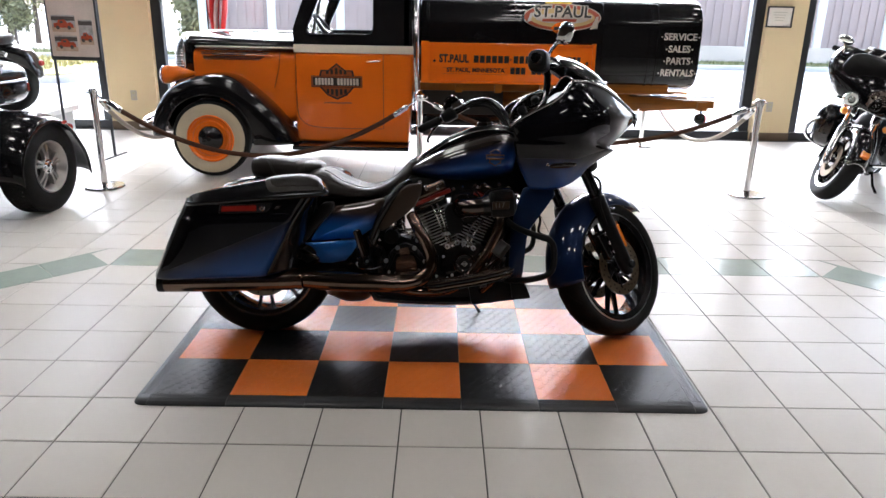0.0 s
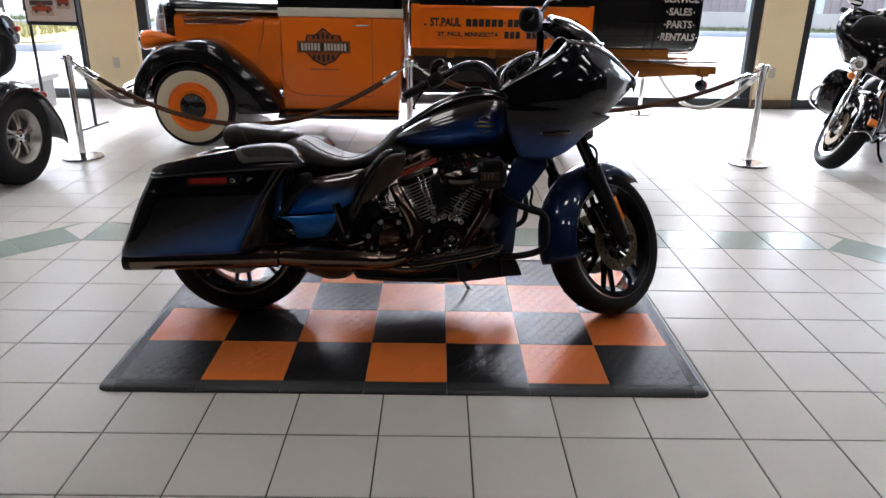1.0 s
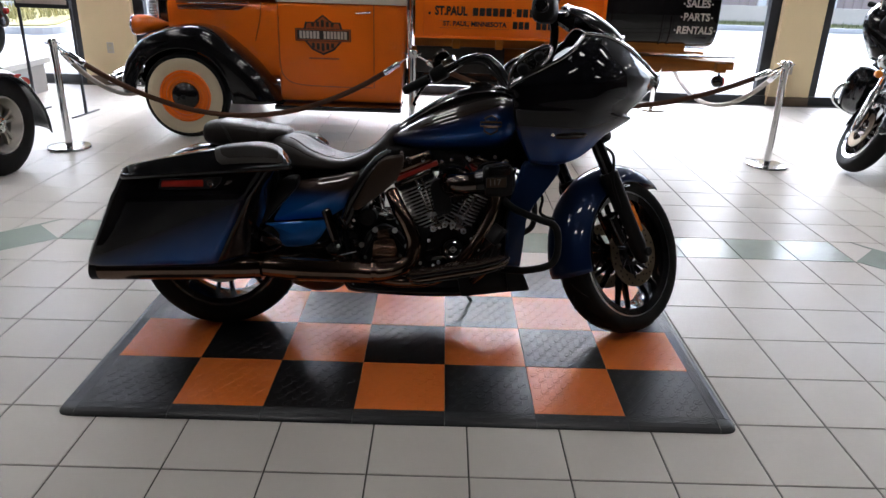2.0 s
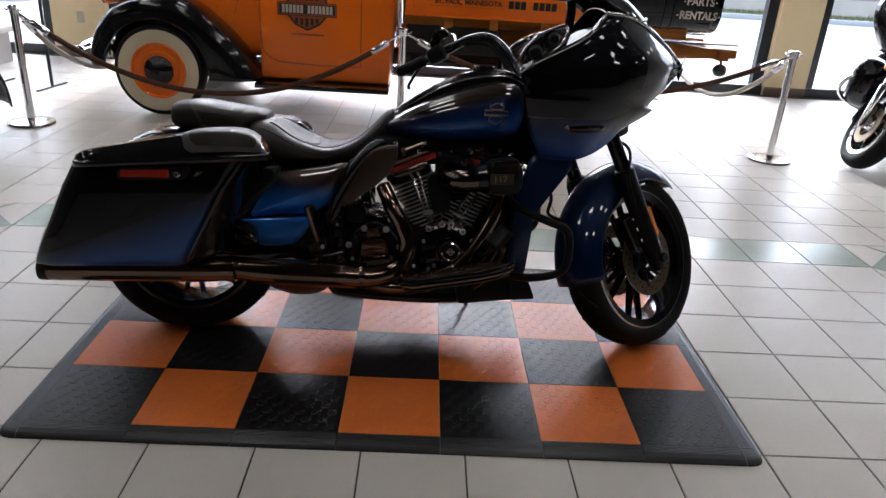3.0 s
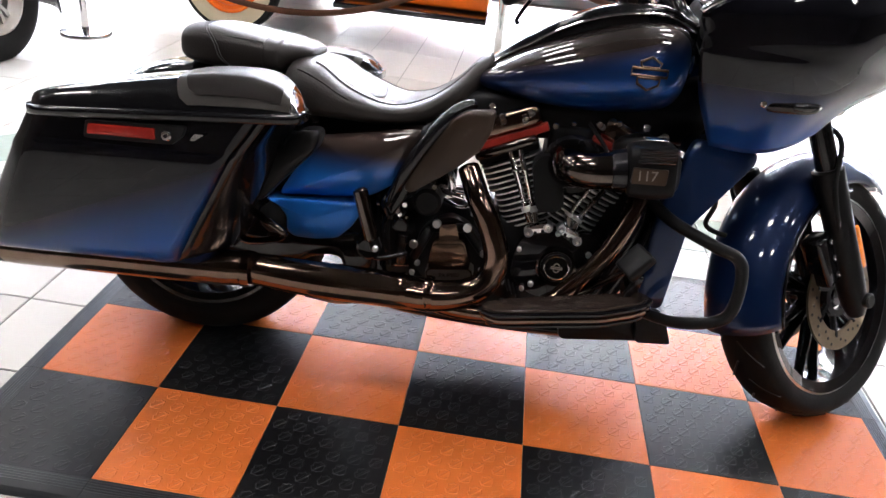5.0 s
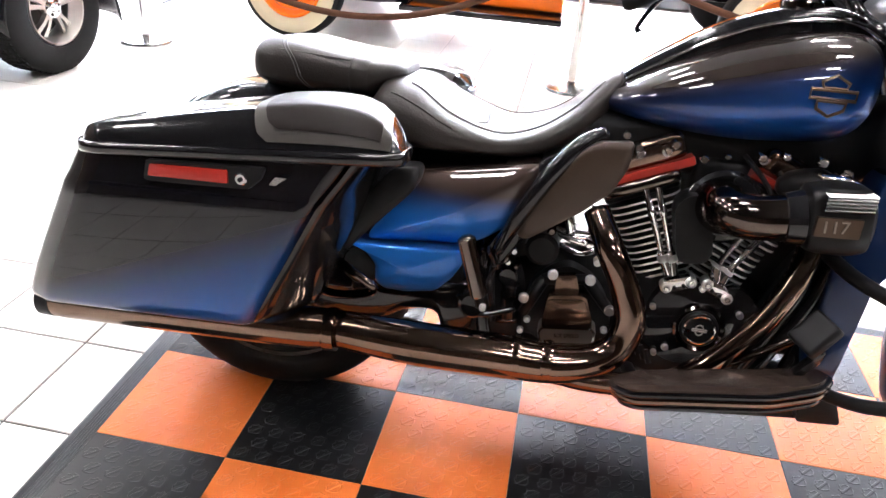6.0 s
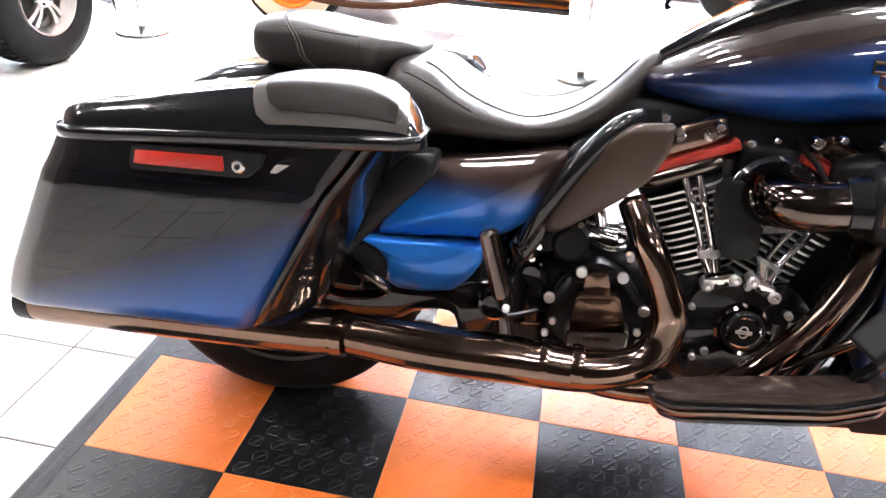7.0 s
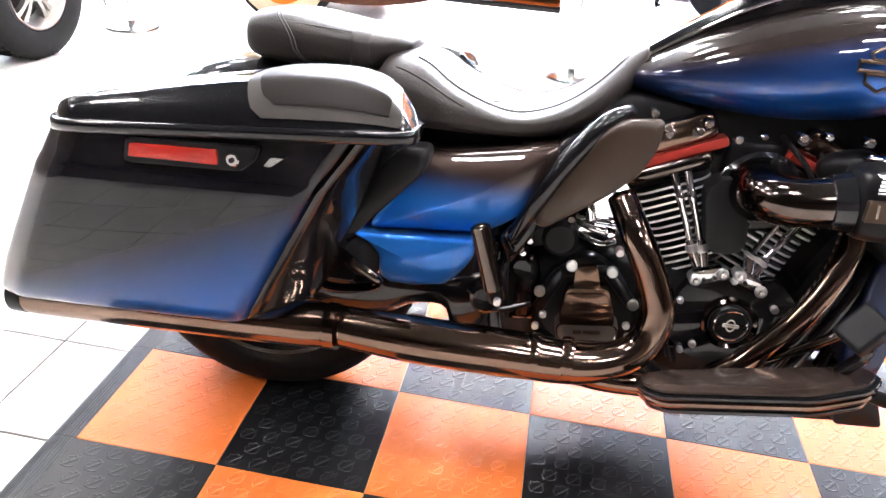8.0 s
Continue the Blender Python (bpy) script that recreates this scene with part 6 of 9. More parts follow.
for s in (-1, 1):
    levels = [0.345, 0.347, 0.353, 0.365, 0.39, 0.43, 0.48, 0.53, 0.58, 0.6, 0.608, 0.62, 0.65, 0.675, 0.688]
    loops = [bag_loop(z, s) for z in levels]
    first_loop = loops[0]
    cx, cy = np.mean([p[0] for p in first_loop]), np.mean([p[1] for p in first_loop])
    loops[0] = [(cx + (x - cx) * 0.975, cy + (y - cy) * 0.93, z) for x, y, z in first_loop]
    bag = part("saddlebag", loft(loops), BAG_PAINT, bike, "hard saddlebag in black to blue fade", angle=42)
    bag.location.z = -0.03
    # black sheet over the front face, stands in for its dark reflection
    front = []
    for z in levels[2:]:
        edge_x = np.interp(z, [0.345, 0.6, 0.65, 0.69], [0.075, 0.2, 0.235, 0.26])
        edge_y = np.interp(z, [0.34, 0.36, 0.42, 0.6, 0.615, 0.64, 0.69], [0.425, 0.445, 0.458, 0.468, 0.462, 0.46, 0.455])
        tip = np.interp(z, [0.345, 0.55, 0.69], [0.085, 0.07, 0.035])
        u = max(0.0, 1 - (z - 0.345) / 0.33)
        row = []
        for dx, y in ((0.012, edge_y - 0.012), (0.024, edge_y - 0.029), (0.037, edge_y - 0.05), (0.039 + (tip - 0.035) * 0.5, edge_y - 0.09), (tip + 0.002, edge_y - 0.125), (tip + 0.003, 0.28), (tip + 0.003, 0.24)):
            x = edge_x + dx + 0.003
            row.append((x, s * (y + 0.002), z + 0.012 * u + 0.05 * u * (x + 0.15) + 0.045 * (x + 0.2) * (1 - u)))
        front.append(row)
    part("bag_front_panel", sheet(front, 0.002), GLOSS_BLACK, bag, "gloss black sheet for the dark reflection on the saddlebag's front face", smooth=True)
    lid = part("bag_lid", loft([[(x, s * y, lid_base(x) + z) for y, z in lid_section(x, h, yo, yi)] for x, h, yo, yi in LID]), GLOSS_BLACK, bag, "gloss black saddlebag lid", angle=24)
    lip = [(-0.002, -0.017), (0.004, -0.015), (0.0065, -0.01), (0.0075, -0.004), (0.006, 0.001), (0.003, 0.0035), (-0.003, 0.004)]
    rim_loops = []
    for x, h, yo, yi in LID:
        x = 0.07 + (x - 0.07) * 1.02
        rim_loops.append([(x, s * (yo + a), lid_base(x) + b) for a, b in lip] + [(x, s * (yi - a), lid_base(x) + b) for a, b in lip[::-1]])
    part("lid_rim", loft(rim_loops), GLOSS_BLACK, lid, "gloss black lid rim", angle=60)
    def patch(v0, v1, x_in, lift, n=22):
        rows = []
        for v in np.linspace(v0, v1, n):
            u = (v - v0) / (v1 - v0)
            bite = max(0.0, 0.34 - u) / 0.34
            xa = 0.094 + x_in + 0.034 * (1 - math.sqrt(1 - min(1.0, bite) ** 2))
            xb = 0.339 - x_in - 0.042 * u - 0.016 * (1 - math.sqrt(1 - min(1.0, bite * 0.9) ** 2))
            rows.append([lid_point(x, v, lift, s) for x in np.linspace(xa, xb, n)])
        return rows
    part("speaker_frame", sheet(patch(0.05, 0.93, 0.0, 0.0022), 0.002), SPEAKER_FRAME, lid, "satin frame of the lid speaker", angle=30)
    part("speaker_grille", sheet(patch(0.11, 0.84, 0.017, 0.0042), 0.0015), SPEAKER_CLOTH, lid, "dark grey perforated speaker grille", angle=30)
    yb = s * 0.4625
    bz = part("reflector_housing", moved(shell([(-0.085, -0.016), (-0.078, 0.017), (0.13, 0.019), (0.122, -0.002), (0.1, -0.019), (-0.075, -0.019)], s * 0.469, s * 0.45, 0.0, 0.006, 3, 0.003), pose(0, 0, 0.653, 0, -3, 0)), SATIN_BLACK, bag, "black bezel", angle=40)
    part("reflector", moved(shell([(-0.075, -0.009), (-0.07, 0.012), (0.067, 0.012), (0.067, -0.011)], s * 0.4715, s * 0.46, 0.001, 0.003, 3, 0.002), pose(0, 0, 0.653, 0, -3, 0)), RED_LENS, bz, "long red side reflector", angle=40)
    part("lock", moved(disc(0.0105, -0.0035, 0.003, 20, 0.002), Matrix.Translation((0.09, s * 0.47, 0.656))), CHROME, bz, "chrome lock", angle=40)
    part("keyhole", moved(disc(0.004, -0.005, 0.0, 8), Matrix.Translation((0.09, s * 0.471, 0.656))), SATIN_BLACK, bz)
    part("latch", moved(prism(rounded([(0.004, 0.002), (0.014, 0.002), (0.034, 0.017), (0.014, 0.016)], 0.002), -0.008, 0.0), Matrix.Translation((0.135, s * 0.466, 0.652))), STEEL, bag, angle=40)

# exhaust
for s in (-1, 1):
    mf = lowered(part("muffler", tube([(0.215, s * 0.33, 0.332), (0.19, s * 0.33, 0.331), (0.17, s * 0.332, 0.33), (0.05, s * 0.34, 0.327), (-0.2, s * 0.35, 0.32), (-0.33, s * 0.356, 0.316), (-0.365, s * 0.357, 0.315)], [0.038, 0.04, 0.041, 0.041, 0.041, 0.04, 0.037], 28), EXHAUST, bike, "smoked black chrome muffler", angle=50), -0.024)
    part("muffler_tip", tube([(-0.35, s * 0.357, 0.3155), (-0.378, s * 0.357, 0.3145), (-0.379, s * 0.357, 0.3145), (-0.345, s * 0.357, 0.3155)], [0.039, 0.038, 0.032, 0.032], 28), SATIN_BLACK, mf, angle=40)
    part("pipe_clamp", tube([(0.222, s * 0.33, 0.333), (0.205, s * 0.33, 0.332), (0.2, s * 0.33, 0.332)], [0.0415, 0.043, 0.0415], 28), EXHAUST, mf, angle=40)
pipe = lowered(part("rear_header", tube([(0.215, -0.33, 0.332), (0.36, -0.318, 0.322), (0.52, -0.3, 0.316), (0.64, -0.285, 0.31), (0.715, -0.272, 0.326), (0.756, -0.262, 0.36), (0.767, -0.258, 0.415), (0.747, -0.255, 0.475), (0.71, -0.245, 0.542), (0.676, -0.2, 0.6)], [0.036, 0.042, 0.042, 0.038, 0.033, 0.031, 0.03, 0.028, 0.027, 0.025], 24, 60), EXHAUST, bike, "smoked chrome exhaust pipe", smooth=True), -0.020)
for u, x, y, z in ((0, 0.565, -0.294, 0.3155), (1, 0.625, -0.287, 0.3145)):
    part("heat_shield_clamp", tube([(x - 0.01, y, z), (x, y, z), (x + 0.01, y, z)], [0.0405, 0.0425, 0.0405], 24), EXHAUST, pipe, angle=40)
lowered(part("front_header", tube([(1.05, -0.1, 0.62), (1.07, -0.17, 0.6), (1.055, -0.21, 0.53), (1.02, -0.225, 0.45), (0.97, -0.228, 0.375), (0.91, -0.232, 0.31), (0.83, -0.237, 0.268), (0.7, -0.25, 0.262), (0.6, -0.27, 0.29)], 0.023, 20, 50), EXHAUST, bike, "front exhaust pipe", smooth=True), -0.014)
part("crossover", tube([(0.34, -0.25, 0.27), (0.4, -0.15, 0.22), (0.45, 0.0, 0.2), (0.4, 0.2, 0.25)], 0.045, 16, 24), BRONZE, bike, smooth=True)

# engine
part("crankcase", hull([(0.72, 0, 0.33, 0.08, 0.1, 0.1, 4), (0.76, 0, 0.33, 0.13, 0.14, 0.13, 4), (0.9, 0, 0.33, 0.14, 0.15, 0.15, 4), (1.02, 0, 0.32, 0.13, 0.14, 0.14, 4), (1.07, 0, 0.32, 0.08, 0.09, 0.1, 4)], 36, 22), SATIN_BLACK, bike, "black crankcase", smooth=True)
part("gearcase", hull([(0.5, 0, 0.35, 0.08, 0.06, 0.08, 4), (0.54, 0, 0.35, 0.12, 0.1, 0.11, 4), (0.66, 0, 0.35, 0.125, 0.12, 0.12, 4), (0.76, 0, 0.34, 0.12, 0.12, 0.12, 4)], 32, 18), SATIN_BLACK, bike, smooth=True)
part("oil_pan", box(0.5, 1.06, -0.13, 0.13, 0.168, 0.26, 0.02, 3), SATIN_BLACK, bike, angle=40)
cam_cover = lowered(part("cam_cover", shell([(0.8, 0.33), (0.815, 0.42), (0.86, 0.47), (0.92, 0.455), (0.98, 0.465), (1.03, 0.42), (1.03, 0.33), (0.98, 0.285), (0.86, 0.28)], -0.158, -0.12, 0.008, 0.03, 4, 0.01), GLOSS_BLACK, bike, "gloss black cam cover", angle=40), -0.010)
tmx, tmz = 0.914, 0.371
part("timer_bezel", moved(lathe([(0.05, 0.0), (0.05, -0.012), (0.046, -0.016), (0.04, -0.012), (0.038, 0.0)], 40, True), Matrix.Translation((tmx, -0.163, tmz))), BLACK_CHROME, cam_cover, angle=35)
tc = part("timer_cover", moved(disc(0.038, -0.014, 0.0, 36, 0.004), Matrix.Translation((tmx, -0.166, tmz))), SATIN_BLACK, cam_cover, "round black timer cover", angle=35)
part("timer_ring", moved(lathe([(0.031, 0.0), (0.031, -0.0155), (0.029, -0.0165), (0.027, -0.0155), (0.027, 0.0)], 36, True), Matrix.Translation((tmx, -0.166, tmz))), CHROME, tc, angle=35)
part("timer_badge", moved(ring_plate([(-0.014, -0.003), (0.014, -0.003), (0.014, 0.003), (-0.014, 0.003)], [(-0.011, -0.001), (0.011, -0.001), (0.011, 0.001), (-0.011, 0.001)], -0.0175, -0.013), Matrix.Translation((tmx, -0.166, tmz))), PALE_PRINT, tc)
part("timer_badge", moved(tube([(0.008 * math.cos(a), -0.015, 0.011 * math.sin(a)) for a in np.linspace(0, 2 * math.pi, 16, endpoint=False)], 0.0014, 5, 0, True), Matrix.Translation((tmx, -0.166, tmz))), PALE_PRINT, tc)
for a in (10, 190):
    part("timer_screw", moved(disc(0.004, -0.017, -0.01, 10), Matrix.Translation((tmx + 0.022 * math.cos(radians(a)), -0.166, tmz + 0.022 * math.sin(radians(a))))), CHROME, tc)


def bolt(x, y, z, r=0.009, parent=None):
    b = disc(r, -0.009, 0.004, 16, 0.002)
    join(b, moved(disc(r * 0.45, -0.0095, -0.008, 6), Matrix.Identity(4)))
    return part("bolt", moved(b, Matrix.Translation((x, y, z))), ALU, parent or bike, angle=40)


gear_cover = lowered(part("gear_cover", shell([(0.565, 0.36), (0.575, 0.41), (0.61, 0.44), (0.645, 0.455), (0.69, 0.44), (0.72, 0.41), (0.745, 0.36), (0.745, 0.31), (0.72, 0.275), (0.61, 0.27), (0.575, 0.3)], -0.148, -0.11, 0.006, 0.02, 4, 0.01), SATIN_BLACK, bike, "black gearbox side cover", angle=40), -0.010)
TILT = Matrix.Translation((0.655, 0, 0.35)) @ pose(0, 0, 0, 0, -8, 0)
part("cover_step", moved(shell([(-0.052, -0.012), (-0.036, 0.054), (0.04, 0.054), (0.054, -0.012)], -0.188, -0.14, 0.003, 0.012, 3, 0.012), TILT), COVER_BRONZE, gear_cover, "bronze-tinted raised cover", angle=50)
part("cover_step", moved(shell([(-0.043, 0.018), (-0.036, 0.046), (0.036, 0.046), (0.045, 0.018)], -0.194, -0.15, 0.002, 0.008, 3, 0.006), TILT), COVER_BRONZE, gear_cover, angle=50)
part("cover_ledge", moved(shell([(-0.05, -0.014), (-0.047, 0.002), (0.048, 0.002), (0.052, -0.014)], -0.197, -0.15, 0.001, 0.005, 3, 0.004), TILT), EXHAUST, gear_cover, "polished bronze ledge", angle=50)
part("cover_block", moved(shell([(-0.024, 0.05), (-0.02, 0.088), (0.02, 0.09), (0.026, 0.05)], -0.168, -0.13, 0.002, 0.008, 3, 0.006), TILT), COVER_BRONZE, gear_cover, angle=50)
plate = part("name_plate", moved(shell([(-0.055, -0.053), (-0.058, -0.022), (-0.05, -0.012), (0.05, -0.012), (0.06, -0.022), (0.056, -0.053)], -0.192, -0.14, 0.001, 0.016, 3, 0.006), TILT), PLATE_GREY, gear_cover, "satin grey plate with silver lettering", angle=50)
part("plate_edge", moved(ring_plate(rounded([(-0.054, -0.051), (-0.056, -0.023), (-0.049, -0.0145), (0.049, -0.0145), (0.058, -0.023), (0.054, -0.051)], 0.012), rounded([(-0.051, -0.048), (-0.053, -0.025), (-0.047, -0.0175), (0.047, -0.0175), (0.055, -0.025), (0.051, -0.048)], 0.01), -0.1945, -0.19), TILT), STEEL, plate, "bright plate border")
words("SIX SPEED", 0.0115, CHROME, TILT @ Matrix.Translation((0.001, -0.1955, -0.031)), "lettering", plate, "silver lettering", 0.0012)
for a, b in (((-0.09, 0.0), (-0.045, 0.075)), ((-0.045, 0.075), (0.04, 0.077)), ((0.04, 0.077), (0.085, 0.01))):
    part("cover_rib", moved(tube([(a[0], -0.155, a[1]), (b[0], -0.155, b[1])], 0.012, 8), TILT), SATIN_BLACK, gear_cover, smooth=True)
for x, z in ((0.564, 0.366), (0.615, 0.426), (0.69, 0.426), (0.738, 0.367)):
    bolt(x, -0.165, z + 0.01, 0.0105, gear_cover)
for x, z in ((0.577, 0.315), (0.735, 0.318), (0.566, 0.288), (0.742, 0.295)):
    bolt(x, -0.155, z + 0.01, 0.007, gear_cover)
for x, z in ((0.82, 0.4), (0.84, 0.3), (0.985, 0.31), (1.01, 0.37), (0.905, 0.452), (0.79, 0.31)):
    bolt(x, -0.162, z, 0.006, cam_cover)


def cylinder(foot, lean, name):
    """One finned cylinder with head and rocker box; lean in degrees, plus is forward."""
    m = Matrix.Translation(foot) @ pose(0, 0, 0, 0, lean, 0)
    cyl = part(name, moved(box(-0.05, 0.05, -0.1, 0.1, 0.0, 0.2, 0.02, 3), m), SATIN_BLACK, bike, "black finned cylinder with bright fin edges", angle=40)
    for k in range(13):
        z = 0.012 + 0.0142 * k
        w = 0.062 if k < 8 else 0.072
        poly = rounded([(-w, -0.128), (w, -0.128), (w, 0.11), (-w, 0.11)], 0.035, 4)
        bm = bmesh.new()
        lo = [bm.verts.new((x, y, z)) for x, y in poly]
        hi = [bm.verts.new((x, y, z + 0.0045)) for x, y in poly]
        bm.faces.new(lo[::-1])
        bm.faces.new(hi)
        for i in range(len(lo)):
            j = (i + 1) % len(lo)
            f = bm.faces.new((lo[i], lo[j], hi[j], hi[i]))
            f.material_index = 1
        part("fin", moved(bm, m), [SATIN_BLACK, MACHINED], cyl)
    part("cylinder_head", moved(box(-0.075, 0.075, -0.11, 0.11, 0.19, 0.235, 0.012, 3), m), SATIN_BLACK, cyl, angle=40)
    part("rocker_gasket", moved(box(-0.062, 0.108, -0.134, 0.132, 0.231, 0.249, 0.004), m), RED_BAND, cyl, "red rocker cover band", angle=40)
    part("rocker_box", moved(box(-0.055, 0.1, -0.128, 0.122, 0.248, 0.3, 0.018, 4), m), EXHAUST, cyl, "smoked chrome rocker cover", angle=40)
    part("rocker_lower", moved(hull([(-0.075, -0.13, 0.222, 0.008, 0.008, 0.008, 3), (-0.06, -0.132, 0.222, 0.016, 0.012, 0.012, 3), (0.06, -0.132, 0.222, 0.016, 0.012, 0.012, 3), (0.075, -0.13, 0.222, 0.008, 0.008, 0.008, 3)], 18, 12), m), BLACK_CHROME, cyl, smooth=True)
    for x in (-0.06, 0.06):
        part("bolt", moved(disc(0.007, -0.14, -0.125, 10), m @ Matrix.Translation((x, 0, 0.27))), ALU, cyl)


cylinder((0.845, 0.0, 0.422), -24, "rear_cylinder")
cylinder((0.92, 0.0, 0.428), 22, "front_cylinder")
for bx, bz, tilt, rods in ((0.857, 0.448, -22, ((0.822, 0.49, 0.763, 0.622), (0.838, 0.492, 0.787, 0.626))), (0.932, 0.446, 30, ((0.924, 0.49, 0.962, 0.557), (0.946, 0.48, 0.996, 0.556)))):
    seat_m = pose(bx, -0.155, bz, 0, tilt, 0)
    blk = part("tappet_block", moved(box(-0.026, 0.026, -0.018, 0.014, -0.014, 0.012, 0.004, 2), seat_m), CHROME, bike, "chrome tappet block", angle=40)
    for k in (-1, 1):
        part("block_lobe", moved(disc(0.011, -0.023, 0.01, 16, 0.003), seat_m @ Matrix.Translation((0.024 * k, 0, -0.002))), ALU, blk, angle=40)
        part("bolt", moved(disc(0.0055, -0.029, -0.02, 8, 0.001), seat_m @ Matrix.Translation((0.024 * k, 0, -0.002))), STEEL, blk)
        part("bolt", moved(disc(0.004, -0.022, -0.015, 8, 0.001), seat_m @ Matrix.Translation((0.009 * k, 0, -0.006))), SATIN_BLACK, blk)
    for x0, z0, x1, z1 in rods:
        p0, p1 = Vector((x0, -0.152, z0)), Vector((x1, -0.14, z1))
        foot = Vector((bx + (x0 - bx) * 0.55, -0.155, bz + 0.012))
        rod = part("pushrod_tube", tube([foot, p0, p0.lerp(p1, 0.1), p0.lerp(p1, 0.11), p0.lerp(p1, 0.6), p0.lerp(p1, 0.62), p0.lerp(p1, 0.7), p0.lerp(p1, 0.72), p1], [0.0105, 0.0105, 0.0095, 0.0062, 0.0062, 0.0085, 0.0085, 0.007, 0.007], 16), CHROME, bike, "chrome pushrod tube", angle=40)
        part("collar", tube([p0.lerp(p1, -0.05), p0.lerp(p1, 0.0), p0.lerp(p1, 0.05)], [0.011, 0.0125, 0.011], 14), ALU, rod, angle=40)

# intake: curved snout with a round filter in front
ai = part("air_intake", tube([(0.905, -0.13, 0.612), (0.905, -0.19, 0.614), (0.918, -0.23, 0.617), (0.95, -0.25, 0.622), (1.0, -0.252, 0.63)], [0.054, 0.049, 0.042, 0.04, 0.042], 28, 30), BLACK_CHROME, bike, "gloss dark curved air intake", smooth=True)
part("intake_flange", moved(lathe([(0.045, 0.0), (0.07, 0.0), (0.072, -0.012), (0.064, -0.02), (0.045, -0.02)], 40, True), Matrix.Translation((0.912, -0.135, 0.606))), GLOSS_BLACK, ai, angle=40)
for a in range(20, 380, 60):
    part("flange_bolt", moved(disc(0.006, -0.026, -0.016, 8), Matrix.Translation((0.912 + 0.058 * math.cos(radians(a)), -0.135, 0.606 + 0.058 * math.sin(radians(a))))), SATIN_BLACK, ai, angle=40)
part("intake_clamp", tube([(0.985, -0.252, 0.628), (0.988, -0.252, 0.628), (1.016, -0.253, 0.633), (1.02, -0.253, 0.633)], [0.038, 0.045, 0.049, 0.042], 32), GLOSS_BLACK, ai, angle=40)
flt = part("air_filter", moved(hull([(0.0, 0, 0, 0.042, 0.046, 0.046, 3), (0.012, 0, 0, 0.05, 0.056, 0.054, 4), (0.06, 0, 0, 0.054, 0.06, 0.058, 4.5), (0.095, 0, 0, 0.05, 0.056, 0.054, 4), (0.102, 0, 0, 0.04, 0.046, 0.046, 3)], 36, 20), Matrix.Translation((1.015, -0.253, 0.635)) @ pose(0, 0, 0, 0, -6, 0)), SATIN_BLACK, bike, "ribbed black air filter", smooth=True)
for k in range(9):
    part("filter_rib", moved(tube([(1.03 + 0.0 * k, -0.3075, 0.668 + 0.0), (1.105, -0.309, 0.676)], 0.0028, 5), pose(0, 0.006 * max(0, k - 4), 0.006 * min(k, 4) - 0.004)), GLOSS_BLACK, flt)
npl = part("intake_badge", moved(shell([(-0.03, -0.017), (-0.03, 0.017), (0.042, 0.021), (0.042, -0.013)], -0.006, 0.004, 0, 0.003, 2, 0.002), Matrix.Translation((1.052, -0.305, 0.636))), BRONZE, flt, "small dark plate with silver digits", angle=40)
words("117", 0.03, DIGITS, Matrix.Translation((1.052, -0.3125, 0.638)) @ pose(0, 0, 0, 0, -5, 0), "digits", npl, "silver digits", 0.001)
part("coil_cover", shell([(0.819, 0.598), (0.835, 0.624), (0.868, 0.633), (0.888, 0.6), (0.907, 0.52), (0.897, 0.497), (0.85, 0.49), (0.838, 0.512)], -0.176, -0.12, 0.004, 0.014, 4), SATIN_BLACK, bike, "black ignition module cover", angle=40)
part("engine_mount", box(0.98, 1.11, -0.09, 0.09, 0.36, 0.66, 0.02, 3), SATIN_BLACK, bike, "black engine mount ahead of the cylinder", angle=40)
part("throttle_body", box(0.85, 0.96, -0.11, 0.1, 0.5, 0.69, 0.02, 3), SATIN_BLACK, bike, "black throttle body between the cylinders", angle=40)
part("front_engine_cover", shell([(1.02, 0.3), (1.02, 0.4), (1.06, 0.5), (1.1, 0.57), (1.12, 0.55), (1.1, 0.4), (1.08, 0.28)], -0.12, -0.05, 0.01, 0.03, 4), SATIN_BLACK, bike, "black cover ahead of the crankcase", angle=40)
for x in (1.055, 1.085):
    part("down_tube", tube([(x + 0.04, -0.13, 0.66), (x + 0.03, -0.175, 0.5), (x - 0.03, -0.18, 0.34), (x - 0.07, -0.17, 0.24)], 0.011, 10, 20), GLOSS_BLACK, bike, smooth=True)
part("horn_cover", hull([(1.0, -0.14, 0.66, 0.015, 0.015, 0.015, 3), (1.02, -0.14, 0.66, 0.03, 0.03, 0.03, 3), (1.07, -0.14, 0.665, 0.03, 0.035, 0.035, 3), (1.1, -0.14, 0.665, 0.02, 0.02, 0.02, 3)], 20, 12), SATIN_BLACK, bike, smooth=True)
for x, y, z in ((1.09, -0.17, 0.7), (1.1, -0.16, 0.675), (0.71, -0.14, 0.72), (0.735, -0.15, 0.7), (0.955, -0.15, 0.71), (0.8, -0.15, 0.715)):
    part("chrome_fitting", moved(disc(0.008, -0.02, 0.01, 12, 0.002), Matrix.Translation((x, y, z))), CHROME, bike, angle=40)
rp = random.Random(9)
for k in range(4, 7):
    x = 0.74 + 0.05 * k
    part("cable", tube([(x, -0.1, 0.7), (x + 0.04, -0.15 - rp.uniform(0, 0.02), 0.66 + rp.uniform(-0.02, 0.02)), (x + 0.1, -0.12, 0.58 + rp.uniform(-0.03, 0.03))], 0.005, 6, 12), RUBBER, bike, smooth=True)

